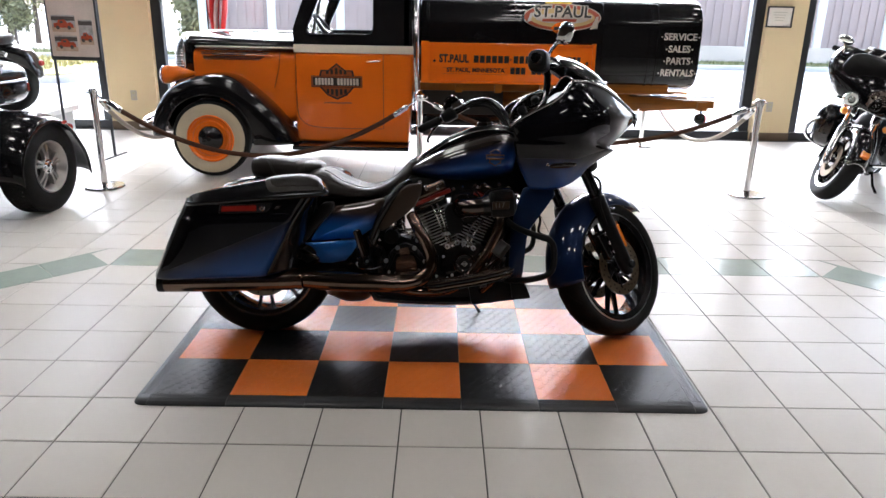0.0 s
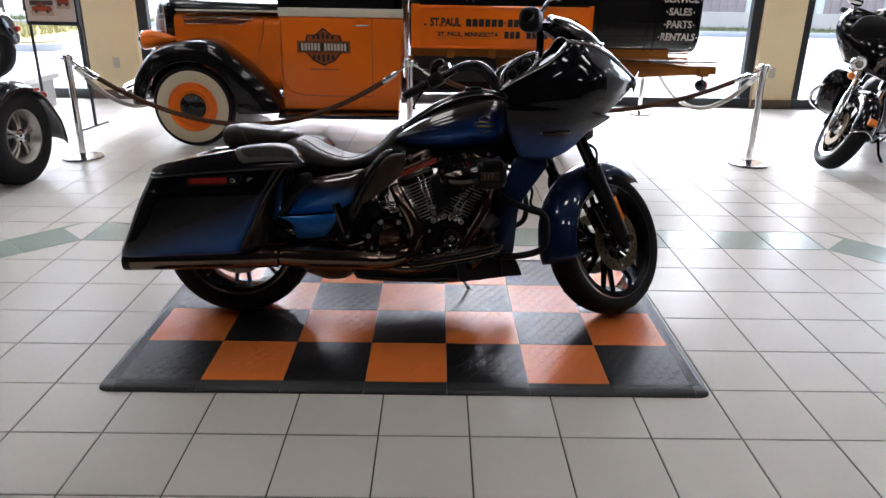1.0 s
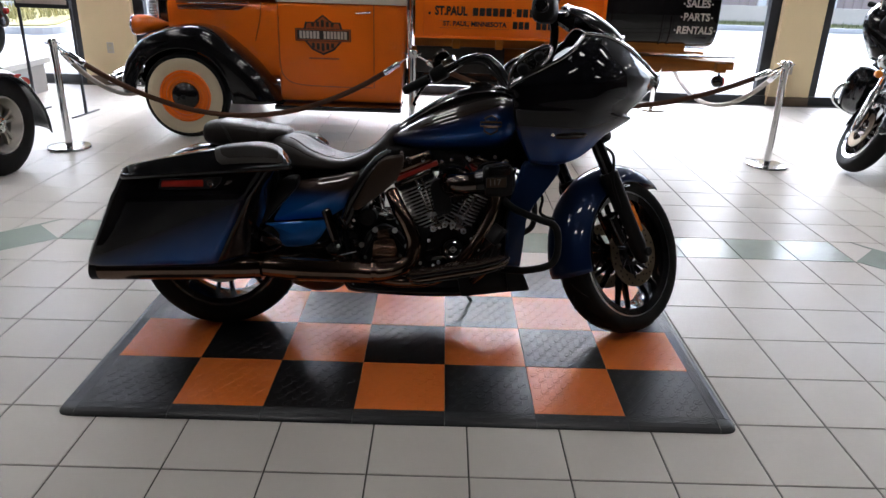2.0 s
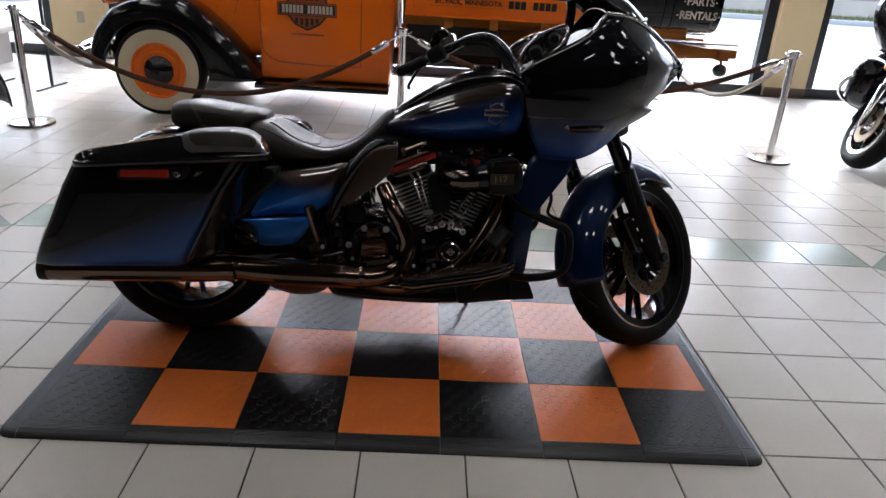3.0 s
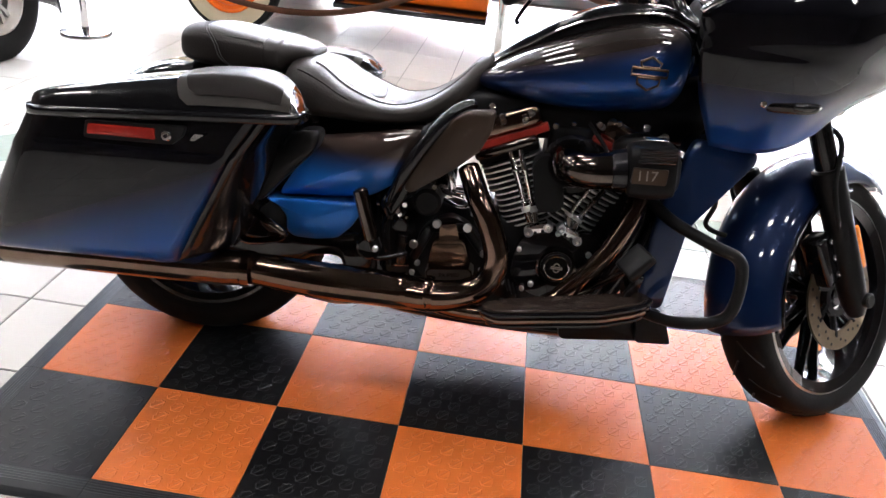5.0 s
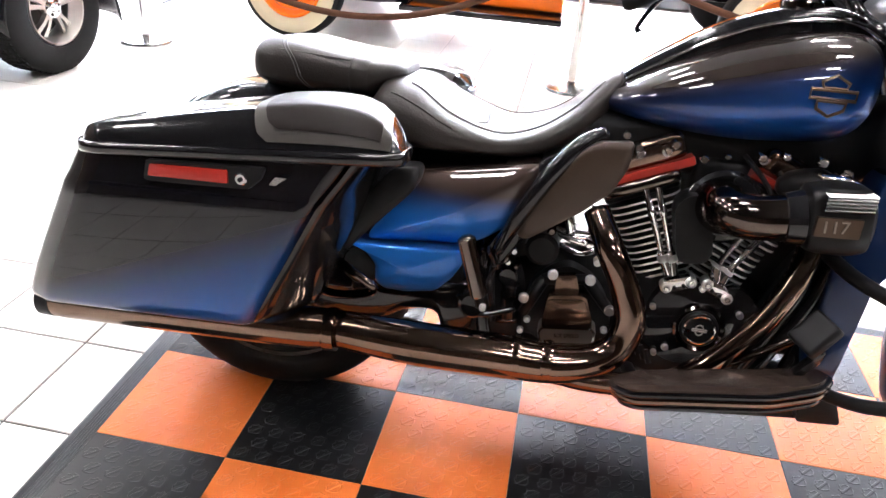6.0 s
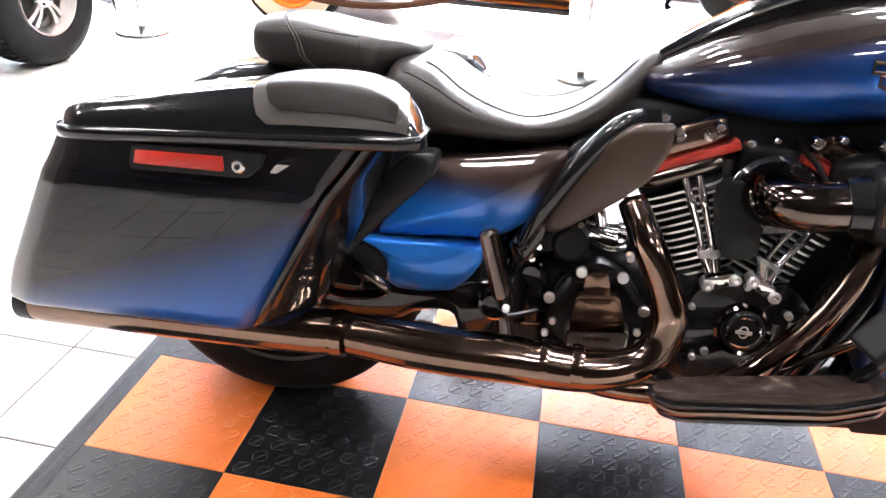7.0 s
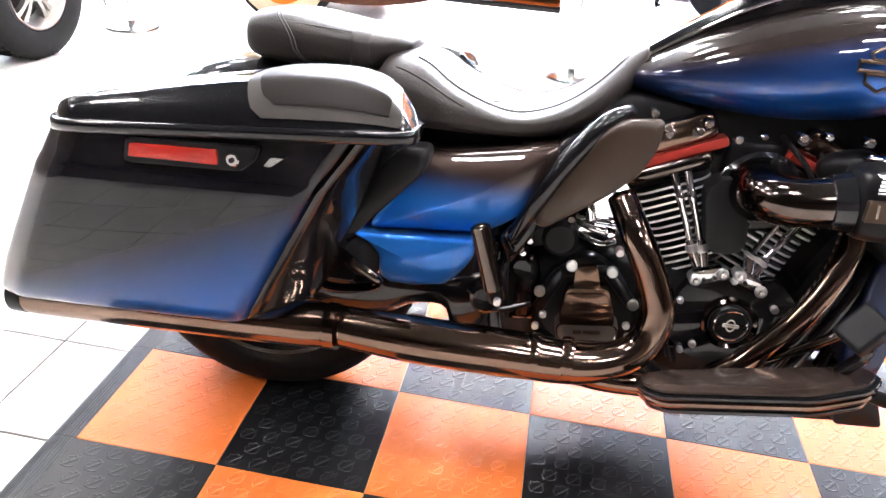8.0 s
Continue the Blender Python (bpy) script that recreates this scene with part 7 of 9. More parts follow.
# fittings seen in the gaps round the gearbox
for pts, r in (([(0.61, -0.09, 0.56), (0.63, -0.11, 0.535), (0.64, -0.11, 0.5)], 0.011), ([(0.6, -0.1, 0.5), (0.64, -0.12, 0.49), (0.67, -0.12, 0.485)], 0.007), ([(0.62, -0.1, 0.47), (0.66, -0.125, 0.462), (0.69, -0.12, 0.47)], 0.006)):
    part("oil_line", tube(pts, r, 10, 14), CHROME, bike, "chrome oil line", smooth=True)
for x, z, r in ((0.505, 0.5, 0.008), (0.515, 0.445, 0.011), (0.54, 0.43, 0.006), (0.6, 0.515, 0.009), (0.47, 0.455, 0.006)):
    part("fitting", moved(disc(r, -0.17, -0.12, 14, 0.003), Matrix.Translation((x, 0, z))), BLACK_CHROME, bike, angle=40)
for x, y, z, r, mt in ((0.7, -0.13, 0.455, 0.008, ALU), (0.765, -0.15, 0.395, 0.007, ALU), (0.775, -0.15, 0.34, 0.007, ALU), (0.985, -0.16, 0.4, 0.007, ALU), (1.03, -0.16, 0.35, 0.006, ALU), (0.86, -0.155, 0.305, 0.007, ALU), (0.96, -0.155, 0.3, 0.006, ALU), (0.74, -0.15, 0.69, 0.009, CHROME), (0.79, -0.15, 0.7, 0.007, CHROME), (0.86, -0.13, 0.69, 0.008, CHROME), (0.9, -0.13, 0.7, 0.006, CHROME), (1.0, -0.14, 0.715, 0.007, CHROME), (1.06, -0.15, 0.715, 0.009, CHROME), (1.1, -0.16, 0.7, 0.011, CHROME), (1.12, -0.17, 0.665, 0.009, CHROME)):
    part("bolt", moved(disc(r, -0.014, 0.01, 12, 0.002), Matrix.Translation((x, y, z))), mt, bike, angle=40)
part("petcock", tube([(1.06, -0.16, 0.69), (1.1, -0.2, 0.69), (1.13, -0.2, 0.675)], [0.009, 0.012, 0.009], 12, 10), CHROME, bike, "chrome fitting under the tank", smooth=True)
for k in range(4):
    part("case_rib", tube([(0.79 + 0.012 * k, -0.15, 0.31 - 0.008 * k), (0.8 + 0.012 * k, -0.16, 0.285 - 0.008 * k)], 0.006, 6), SATIN_BLACK, bike)
# canister, hoses and clamps between the peg and the gearbox
can = part("canister", moved(lathe([(0, 0), (0.015, 0), (0.0175, 0.006), (0.0175, 0.070), (0.0155, 0.072), (0.019, 0.073), (0.019, 0.078), (0, 0.078)], 24), pose(0.534, -0.15, 0.308, 90, 0, 0)), GLOSS_BLACK, bike, "gloss dark canister beside the gearbox", angle=40)
part("canister_band", moved(lathe([(0.018, 0.047), (0.0192, 0.048), (0.0192, 0.056), (0.018, 0.057)], 24, True), pose(0.534, -0.15, 0.308, 90, 0, 0)), EXHAUST, can, "bronze clamp band", angle=40)
part("hose", tube([(0.490, -0.14, 0.451), (0.497, -0.158, 0.370), (0.508, -0.158, 0.299)], 0.0055, 8, 16), RUBBER, bike, smooth=True)
part("hose", tube([(0.542, -0.13, 0.476), (0.517, -0.155, 0.458), (0.523, -0.14, 0.386)], 0.004, 8, 16), RUBBER, bike, smooth=True)
part("bracket_bar", tube([(0.513, -0.155, 0.300), (0.556, -0.155, 0.307)], 0.006, 10), EXHAUST, bike, "bronze cross bar", smooth=True)
for x, z in ((0.522, 0.433), (0.532, 0.458)):
    part("hose_clip", moved(disc(0.0075, -0.008, 0.008, 14, 0.002), Matrix.Translation((x, -0.15, z))), CHROME, bike, "chrome hose clip", angle=40)
part("solenoid", moved(disc(0.021, -0.155, -0.06, 22, 0.004), Matrix.Translation((0.525, 0, 0.4))), GLOSS_BLACK, bike, "black cylinder behind the peg", angle=40)
for pts in ([(0.5, -0.16, 0.45), (0.49, -0.18, 0.4), (0.5, -0.17, 0.34)], [(0.53, -0.15, 0.5), (0.5, -0.17, 0.47), (0.505, -0.165, 0.42)], [(0.43, -0.19, 0.36), (0.48, -0.2, 0.33), (0.55, -0.17, 0.34)]):
    part("hose", tube(pts, 0.007, 8, 14), GLOSS_BLACK, bike, smooth=True)
# frame, swingarm, covers
brk = part("chrome_bracket", tube([(0.585, -0.1, 0.51), (0.62, -0.105, 0.503), (0.66, -0.105, 0.5), (0.7, -0.1, 0.503)], 0.007, 10, 20), CHROME, bike, "chrome bracket behind the cylinder", smooth=True)
part("bracket_tab", box(0.6, 0.69, -0.11, -0.095, 0.476, 0.49, 0.003), CHROME, brk, angle=40)
part("bracket_tab", box(0.672, 0.684, -0.1, -0.09, 0.49, 0.56, 0.003), CHROME, brk, angle=40)
for x, z in ((0.602, 0.53), (0.598, 0.505), (0.645, 0.487), (0.68, 0.478)):
    part("bolt", moved(disc(0.007, -0.116, -0.1, 12, 0.002), Matrix.Translation((x, 0, z))), CHROME, brk, angle=40)
part("oil_fitting", hull([(0.598, -0.06, 0.54, 0.02, 0.03, 0.04, 4), (0.605, -0.06, 0.54, 0.025, 0.035, 0.045, 4), (0.632, -0.06, 0.54, 0.025, 0.032, 0.045, 4), (0.638, -0.06, 0.54, 0.02, 0.028, 0.04, 4)], 20, 10), GLOSS_BLACK, bike, smooth=True)
part("starter", moved(disc(0.034, -0.17, -0.08, 28, 0.008), Matrix.Translation((0.586, 0, 0.474))), SATIN_BLACK, bike, "black round starter cap", angle=40)
part("battery_box", box(0.3, 0.575, -0.105, 0.105, 0.38, 0.65, 0.02, 3), SATIN_BLACK, bike, "black battery box under the seat", angle=40)
part("backbone", hull([(0.55, 0, 0.66, 0.05, 0.04, 0.04, 4), (0.62, 0, 0.68, 0.09, 0.06, 0.06, 4), (0.8, 0, 0.7, 0.1, 0.06, 0.06, 4), (1.05, 0, 0.72, 0.1, 0.07, 0.07, 4), (1.2, 0, 0.75, 0.08, 0.08, 0.08, 4)], 24, 16), SATIN_BLACK, bike, "black frame backbone under the tank", smooth=True)
for s in (-1, 1):
    part("fender_strut", shell([(0.08, 0.36), (0.06, 0.58), (0.3, 0.6), (0.36, 0.5), (0.36, 0.33), (0.2, 0.3)], s * 0.15, s * 0.11, 0.006, 0.03, 4), SATIN_BLACK, bike, "black strut beside the rear fender", angle=40)
part("swingarm_block", hull([(0.24, 0, 0.4, 0.16, 0.03, 0.02, 4), (0.3, 0, 0.4, 0.18, 0.06, 0.03, 4), (0.42, 0, 0.4, 0.18, 0.07, 0.04, 4), (0.445, 0, 0.38, 0.16, 0.08, 0.16, 4), (0.55, 0, 0.34, 0.14, 0.09, 0.15, 4)], 24, 14), SATIN_BLACK, bike, "black swingarm pivot casting", smooth=True)
part("oil_cooler", box(1.1, 1.15, -0.1, 0.1, 0.3, 0.6, 0.012), SATIN_BLACK, bike, angle=40)
DEFL = [(0.6, 0.648), (0.632, 0.694), (0.66, 0.712), (0.722, 0.72), (0.718, 0.672), (0.697, 0.624), (0.648, 0.578), (0.575, 0.524), (0.553, 0.508), (0.534, 0.512), (0.538, 0.54)]
for s in (-1, 1):
    part("frame_rail", tube([(1.3, s * 0.04, 0.8), (1.16, s * 0.1, 0.6), (1.12, s * 0.12, 0.3), (1.02, s * 0.13, 0.19), (0.6, s * 0.14, 0.185), (0.5, s * 0.14, 0.23), (0.47, s * 0.13, 0.45), (0.5, s * 0.1, 0.6)], 0.018, 12, 50), GLOSS_BLACK, bike, "black frame tube", smooth=True)
    part("swingarm", tube([(0.5, s * 0.13, 0.33), (0.3, s * 0.14, 0.34), (0.12, s * 0.145, 0.33), (-0.02, s * 0.145, 0.322)], [0.03, 0.026, 0.026, 0.034], 14, 20), SATIN_BLACK, bike, smooth=True)
    part("bag_bracket", shell([(0.35, 0.64), (0.345, 0.6), (0.25, 0.495), (0.224, 0.462), (0.2, 0.475), (0.24, 0.56), (0.3, 0.635)], s * 0.3, s * 0.24, 0.006, 0.02, 5, 0.012), SATIN_BLACK, bike, "black bracket ahead of the saddlebag", smooth=True)
    part("shock", tube([(0.05, s * 0.17, 0.36), (0.25, s * 0.16, 0.55)], 0.028, 14), SATIN_BLACK, bike, smooth=True)
    lowered(part("bag_guard", tube([(0.16, s * 0.22, 0.44), (0.24, s * 0.3, 0.44), (0.28, s * 0.3, 0.41), (0.2, s * 0.26, 0.37), (0.14, s * 0.24, 0.37)], 0.009, 10, 26), BLACK_CHROME, bike, "black bag guard tube", smooth=True), -0.020)
    part("side_cover", shell([(0.305, 0.605), (0.433, 0.628), (0.529, 0.647), (0.565, 0.652), (0.56, 0.605), (0.53, 0.535), (0.475, 0.492), (0.44, 0.474), (0.36, 0.466), (0.228, 0.452), (0.268, 0.52)], s * 0.195, s * 0.12, 0.034, 0.02, 8, 0.01), COVER_PAINT, bike, "brown-black to blue side cover", smooth=True)
    part("side_cover_lower", shell([(0.207, 0.448), (0.3, 0.455), (0.434, 0.467), (0.436, 0.437), (0.418, 0.405), (0.388, 0.374), (0.33, 0.363), (0.283, 0.362), (0.263, 0.375), (0.261, 0.412), (0.24, 0.436)], s * 0.222, s * 0.13, 0.01, 0.008, 6, 0.006), BLUE_LIT, bike, "blue lower side panel, lightened for its reflections", smooth=True)
    part("frame_cover", shell([(0.56, 0.66), (0.6, 0.68), (0.56, 0.58), (0.535, 0.48), (0.5, 0.42), (0.475, 0.47), (0.53, 0.55)], s * 0.196, s * 0.12, 0.004, 0.012, 4, 0.008), GLOSS_BLACK, bike, smooth=True)
    part("air_deflector", shell(DEFL, s * 0.22, s * 0.2, 0.006, 0.012, 6, 0.004), DEFLECTOR, bike, "matte bronze-black air deflector", smooth=True)
    part("frame_strip", tube([(0.67, s * 0.17, 0.722), (0.628, s * 0.2, 0.7), (0.575, s * 0.215, 0.63), (0.53, s * 0.215, 0.545), (0.5, s * 0.2, 0.47)], [0.012, 0.016, 0.018, 0.016, 0.012], 12, 26), GLOSS_BLACK, bike, smooth=True)
    peg = lowered(part("passenger_peg", tube([(0.443, s * 0.28, 0.54), (0.445, s * 0.28, 0.535), (0.48, s * 0.28, 0.427), (0.482, s * 0.28, 0.422)], [0.01, 0.0175, 0.0175, 0.012], 16), BLACK_CHROME, bike, "folded passenger peg", angle=40), -0.020)
    part("peg_clevis", tube([(0.482, s * 0.28, 0.43), (0.488, s * 0.26, 0.4), (0.47, s * 0.2, 0.375)], 0.014, 10), SATIN_BLACK, peg)
    lowered(part("peg_pivot", moved(disc(0.028, -0.02, 0.02, 24, 0.006), Matrix.Translation((0.468, s * 0.235, 0.385))), GLOSS_BLACK, bike, angle=40), -0.016)
    bolt(0.491, -0.285 if s < 0 else 0.285, 0.385, 0.007)
    # rider footboard
    def board(poly, z0, z1, bev):
        pts = rounded(poly, 0.02)
        return moved(prism([(x, y) for x, y in pts], -z1, -z0, bev), pose(0, 0, 0, -90, 0, 0)) if s > 0 else moved(moved(prism([(x, y) for x, y in pts], -z1, -z0, bev), pose(0, 0, 0, -90, 0, 0)), Matrix.Diagonal((1, -1, 1, 1)))
    outline = [(0.74, 0.31), (0.745, 0.345), (0.775, 0.368), (1.01, 0.385), (1.1, 0.36), (1.13, 0.325), (1.115, 0.295), (0.8, 0.29)]
    c0 = np.mean(np.array(outline), axis=0)
    inset = lambda f: [(c0[0] + (x - c0[0]) * f, c0[1] + (y - c0[1]) * f) for x, y in outline]
    up = Matrix.Translation((0.75, 0, 0.292)) @ pose(0, 0, 0, 0, -12, 0) @ Matrix.Translation((-0.75, 0, -0.292))
    fb = part("footboard", moved(board(outline, 0.284, 0.296, 0.004), up), GLOSS_BLACK, bike, "black rider footboard", angle=40)
    part("footboard_rubber", moved(board(inset(0.95), 0.2962, 0.303, 0.003), up), FOOT_PAD, fb, "smooth dark footboard pad", angle=40)
    part("footboard_skirt", moved(board(inset(0.975), 0.27, 0.2838, 0.004), up), EXHAUST, fb, angle=40)
    part("footboard_skirt", moved(board(inset(0.93), 0.258, 0.2698, 0.004), up), GLOSS_BLACK, fb, angle=40)
    for x in (0.8, 1.0):
        part("footboard_arm", tube([(x, s * 0.1, 0.22), (x, s * 0.32, 0.27 + 0.2 * (x - 0.75))], 0.014, 10), SATIN_BLACK, fb)
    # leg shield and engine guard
    part("leg_shield", shell([(1.165, 0.71), (1.3, 0.7), (1.3, 0.672), (1.258, 0.626), (1.199, 0.521), (1.18, 0.471), (1.171, 0.392), (1.172, 0.3), (1.12, 0.3), (1.11, 0.35), (1.112, 0.5), (1.13, 0.6)], s * 0.2, s * 0.1, 0.012, 0.02, 6, 0.015), BLUE_SHADED, bike, "metallic blue leg shield", smooth=True)
    part("shield_foot", shell([(1.118, 0.298), (1.172, 0.298), (1.194, 0.262), (1.214, 0.212), (1.13, 0.204)], s * 0.196, s * 0.1, 0.006, 0.01, 4, 0.01), SATIN_BLACK, bike, "black foot of the leg shield", angle=40)
    part("engine_guard", tube([(1.09, s * 0.12, 0.562), (1.135, s * 0.24, 0.535), (1.22, s * 0.32, 0.511), (1.265, s * 0.333, 0.497), (1.284, s * 0.335, 0.462), (1.285, s * 0.335, 0.385), (1.258, s * 0.33, 0.345), (1.18, s * 0.3, 0.318), (1.1, s * 0.2, 0.295)], 0.0135, 14, 50), SATIN_BLACK, bike, "black engine guard bar", smooth=True)
pedal = lowered(part("brake_pedal", tube([(0.99, -0.2, 0.26), (1.04, -0.27, 0.33), (1.07, -0.33, 0.42), (1.075, -0.34, 0.45)], [0.013, 0.012, 0.011, 0.011], 10, 20), GLOSS_BLACK, bike, "black brake pedal", smooth=True), -0.020)
part("pedal_pad", moved(box(-0.034, 0.034, -0.03, 0.03, -0.012, 0.012, 0.008, 3), pose(1.062, -0.335, 0.476, 25, -52, 10)), SATIN_BLACK, pedal, "black rubber pad", angle=40)
part("pedal_arm", tube([(0.93, -0.22, 0.3), (0.99, -0.24, 0.345), (1.05, -0.26, 0.4), (1.075, -0.27, 0.43)], 0.009, 10, 16), BLACK_CHROME, bike, smooth=True)
part("side_stand", tube([(0.9, 0.14, 0.17), (0.98, 0.2, 0.09), (1.02, 0.245, 0.022)], 0.008, 10), STEEL, bike, "steel side stand", smooth=True)
part("stand_foot", box(0.99, 1.05, 0.225, 0.27, 0.019, 0.029, 0.003), GLOSS_BLACK, bike)
for x, z, r in ((0.99, 0.225, 0.022), (1.02, 0.205, 0.013), (0.96, 0.205, 0.013), (1.045, 0.235, 0.012), (0.975, 0.25, 0.01)):
    bolt(x, -0.155, z, r * 0.8)
part("lower_cover", shell([(0.93, 0.27), (1.12, 0.285), (1.16, 0.2), (0.95, 0.172)], -0.17, -0.1, 0.01, 0.015, 4), SATIN_BLACK, bike, angle=40)

# handlebar, steered with the fork
bar = [(0.70, 0.30, 0.95), (0.78, 0.275, 0.99), (0.88, 0.235, 1.04), (0.95, 0.2, 1.08), (1.02, 0.16, 1.09), (1.08, 0.12, 1.05), (1.13, 0.07, 0.97), (1.17, 0.0, 0.945), (1.22, -0.07, 1.0), (1.25, -0.13, 1.1), (1.25, -0.18, 1.18), (1.22, -0.24, 1.225), (1.18, -0.34, 1.24)]
hb = part("handlebar", tube(bar, 0.0155, 14, 80), GLOSS_BLACK, bike, "gloss black handlebar turned to the left", smooth=True)
for pts in ([(0.69, 0.303, 0.945), (0.7, 0.3, 0.95), (0.79, 0.272, 0.995), (0.8, 0.268, 1.0)], [(1.177, -0.352, 1.24), (1.18, -0.34, 1.24), (1.215, -0.25, 1.228), (1.218, -0.24, 1.226)]):
    part("grip", tube(pts, [0.014, 0.02, 0.02, 0.015], 18), RUBBER, hb, "black rubber grip", smooth=True)
part("switch_housing", moved(hull([(-0.035, 0, 0, 0.02, 0.022, 0.022, 3), (-0.025, 0, 0, 0.028, 0.03, 0.03, 3), (0.025, 0, 0, 0.028, 0.03, 0.03, 3), (0.035, 0, 0, 0.02, 0.022, 0.022, 3)], 18, 12), pose(0.84, 0.25, 1.022, 0, -27, -22)), SATIN_BLACK, hb, smooth=True)
part("switch_housing", moved(hull([(-0.045, 0, 0, 0.03, 0.03, 0.03, 3), (-0.03, 0, 0, 0.04, 0.045, 0.045, 3), (0.03, 0, 0, 0.04, 0.045, 0.045, 3), (0.045, 0, 0, 0.03, 0.03, 0.03, 3)], 20, 12), pose(1.2, -0.275, 1.235, 0, 0, 68)), SATIN_BLACK, hb, smooth=True)
part("end_cap", moved(disc(0.022, -0.012, 0.006, 20, 0.004), pose(1.176, -0.356, 1.24, 0, 0, -20)), GLOSS_BLACK, hb, angle=40)
part("lever", tube([(0.85, 0.255, 1.035), (0.83, 0.3, 1.02), (0.77, 0.33, 0.96), (0.735, 0.335, 0.9), (0.74, 0.335, 0.885)], [0.009, 0.008, 0.007, 0.006, 0.008], 8, 24), GLOSS_BLACK, hb, "black clutch lever", smooth=True)
part("lever", tube([(1.23, -0.25, 1.22), (1.27, -0.28, 1.22), (1.27, -0.34, 1.225), (1.25, -0.4, 1.225)], [0.009, 0.008, 0.007, 0.006], 8, 20), GLOSS_BLACK, hb, "black brake lever", smooth=True)
part("reservoir", moved(box(-0.03, 0.03, -0.022, 0.022, -0.018, 0.018, 0.007, 3), pose(0.88, 0.24, 1.07, 0, -25, -20)), CHROME, hb, angle=40)
for pts, tgt in (([(1.235, -0.23, 1.24), (1.25, -0.25, 1.28), (1.275, -0.285, 1.315)], (1.3, -0.3, 1.345)), ([(0.88, 0.24, 1.07), (0.87, 0.27, 1.1), (0.86, 0.3, 1.11)], None)):
    if tgt is None:
        part("mirror", moved(disc(0.045, -0.006, 0.008, 24, 0.004), pose(0.845, 0.25, 1.075, 20, 0, 40)), BLACK_CHROME, hb, angle=40)
        continue
    st = part("mirror_stem", tube(pts, 0.008, 10, 16), CHROME, hb, smooth=True)
    mm = Matrix.Translation(tgt) @ pose(0, 0, 0, 8, 25, -35)
    part("mirror", moved(hull([(-0.03, 0, 0, 0.006, 0.02, 0.02, 2.4), (-0.024, 0, 0, 0.014, 0.04, 0.04, 2.4), (0.012, 0, 0, 0.014, 0.048, 0.045, 2.4), (0.03, 0, 0, 0.008, 0.03, 0.025, 2.4)], 24, 14), mm), CHROME, st, "chrome mirror", smooth=True)
for k in range(3):
    part("cable", tube([(0.92, 0.22 - 0.01 * k, 1.06), (1.02, 0.14, 1.06 + 0.015 * k), (1.1, 0.09, 0.98 + 0.012 * k), (1.17, 0.03, 0.94)], 0.005, 6, 22), RUBBER, hb, smooth=True)
part("riser", tube([(1.17, 0, 0.95), (1.22, 0, 0.86)], 0.03, 14), SATIN_BLACK, bike)

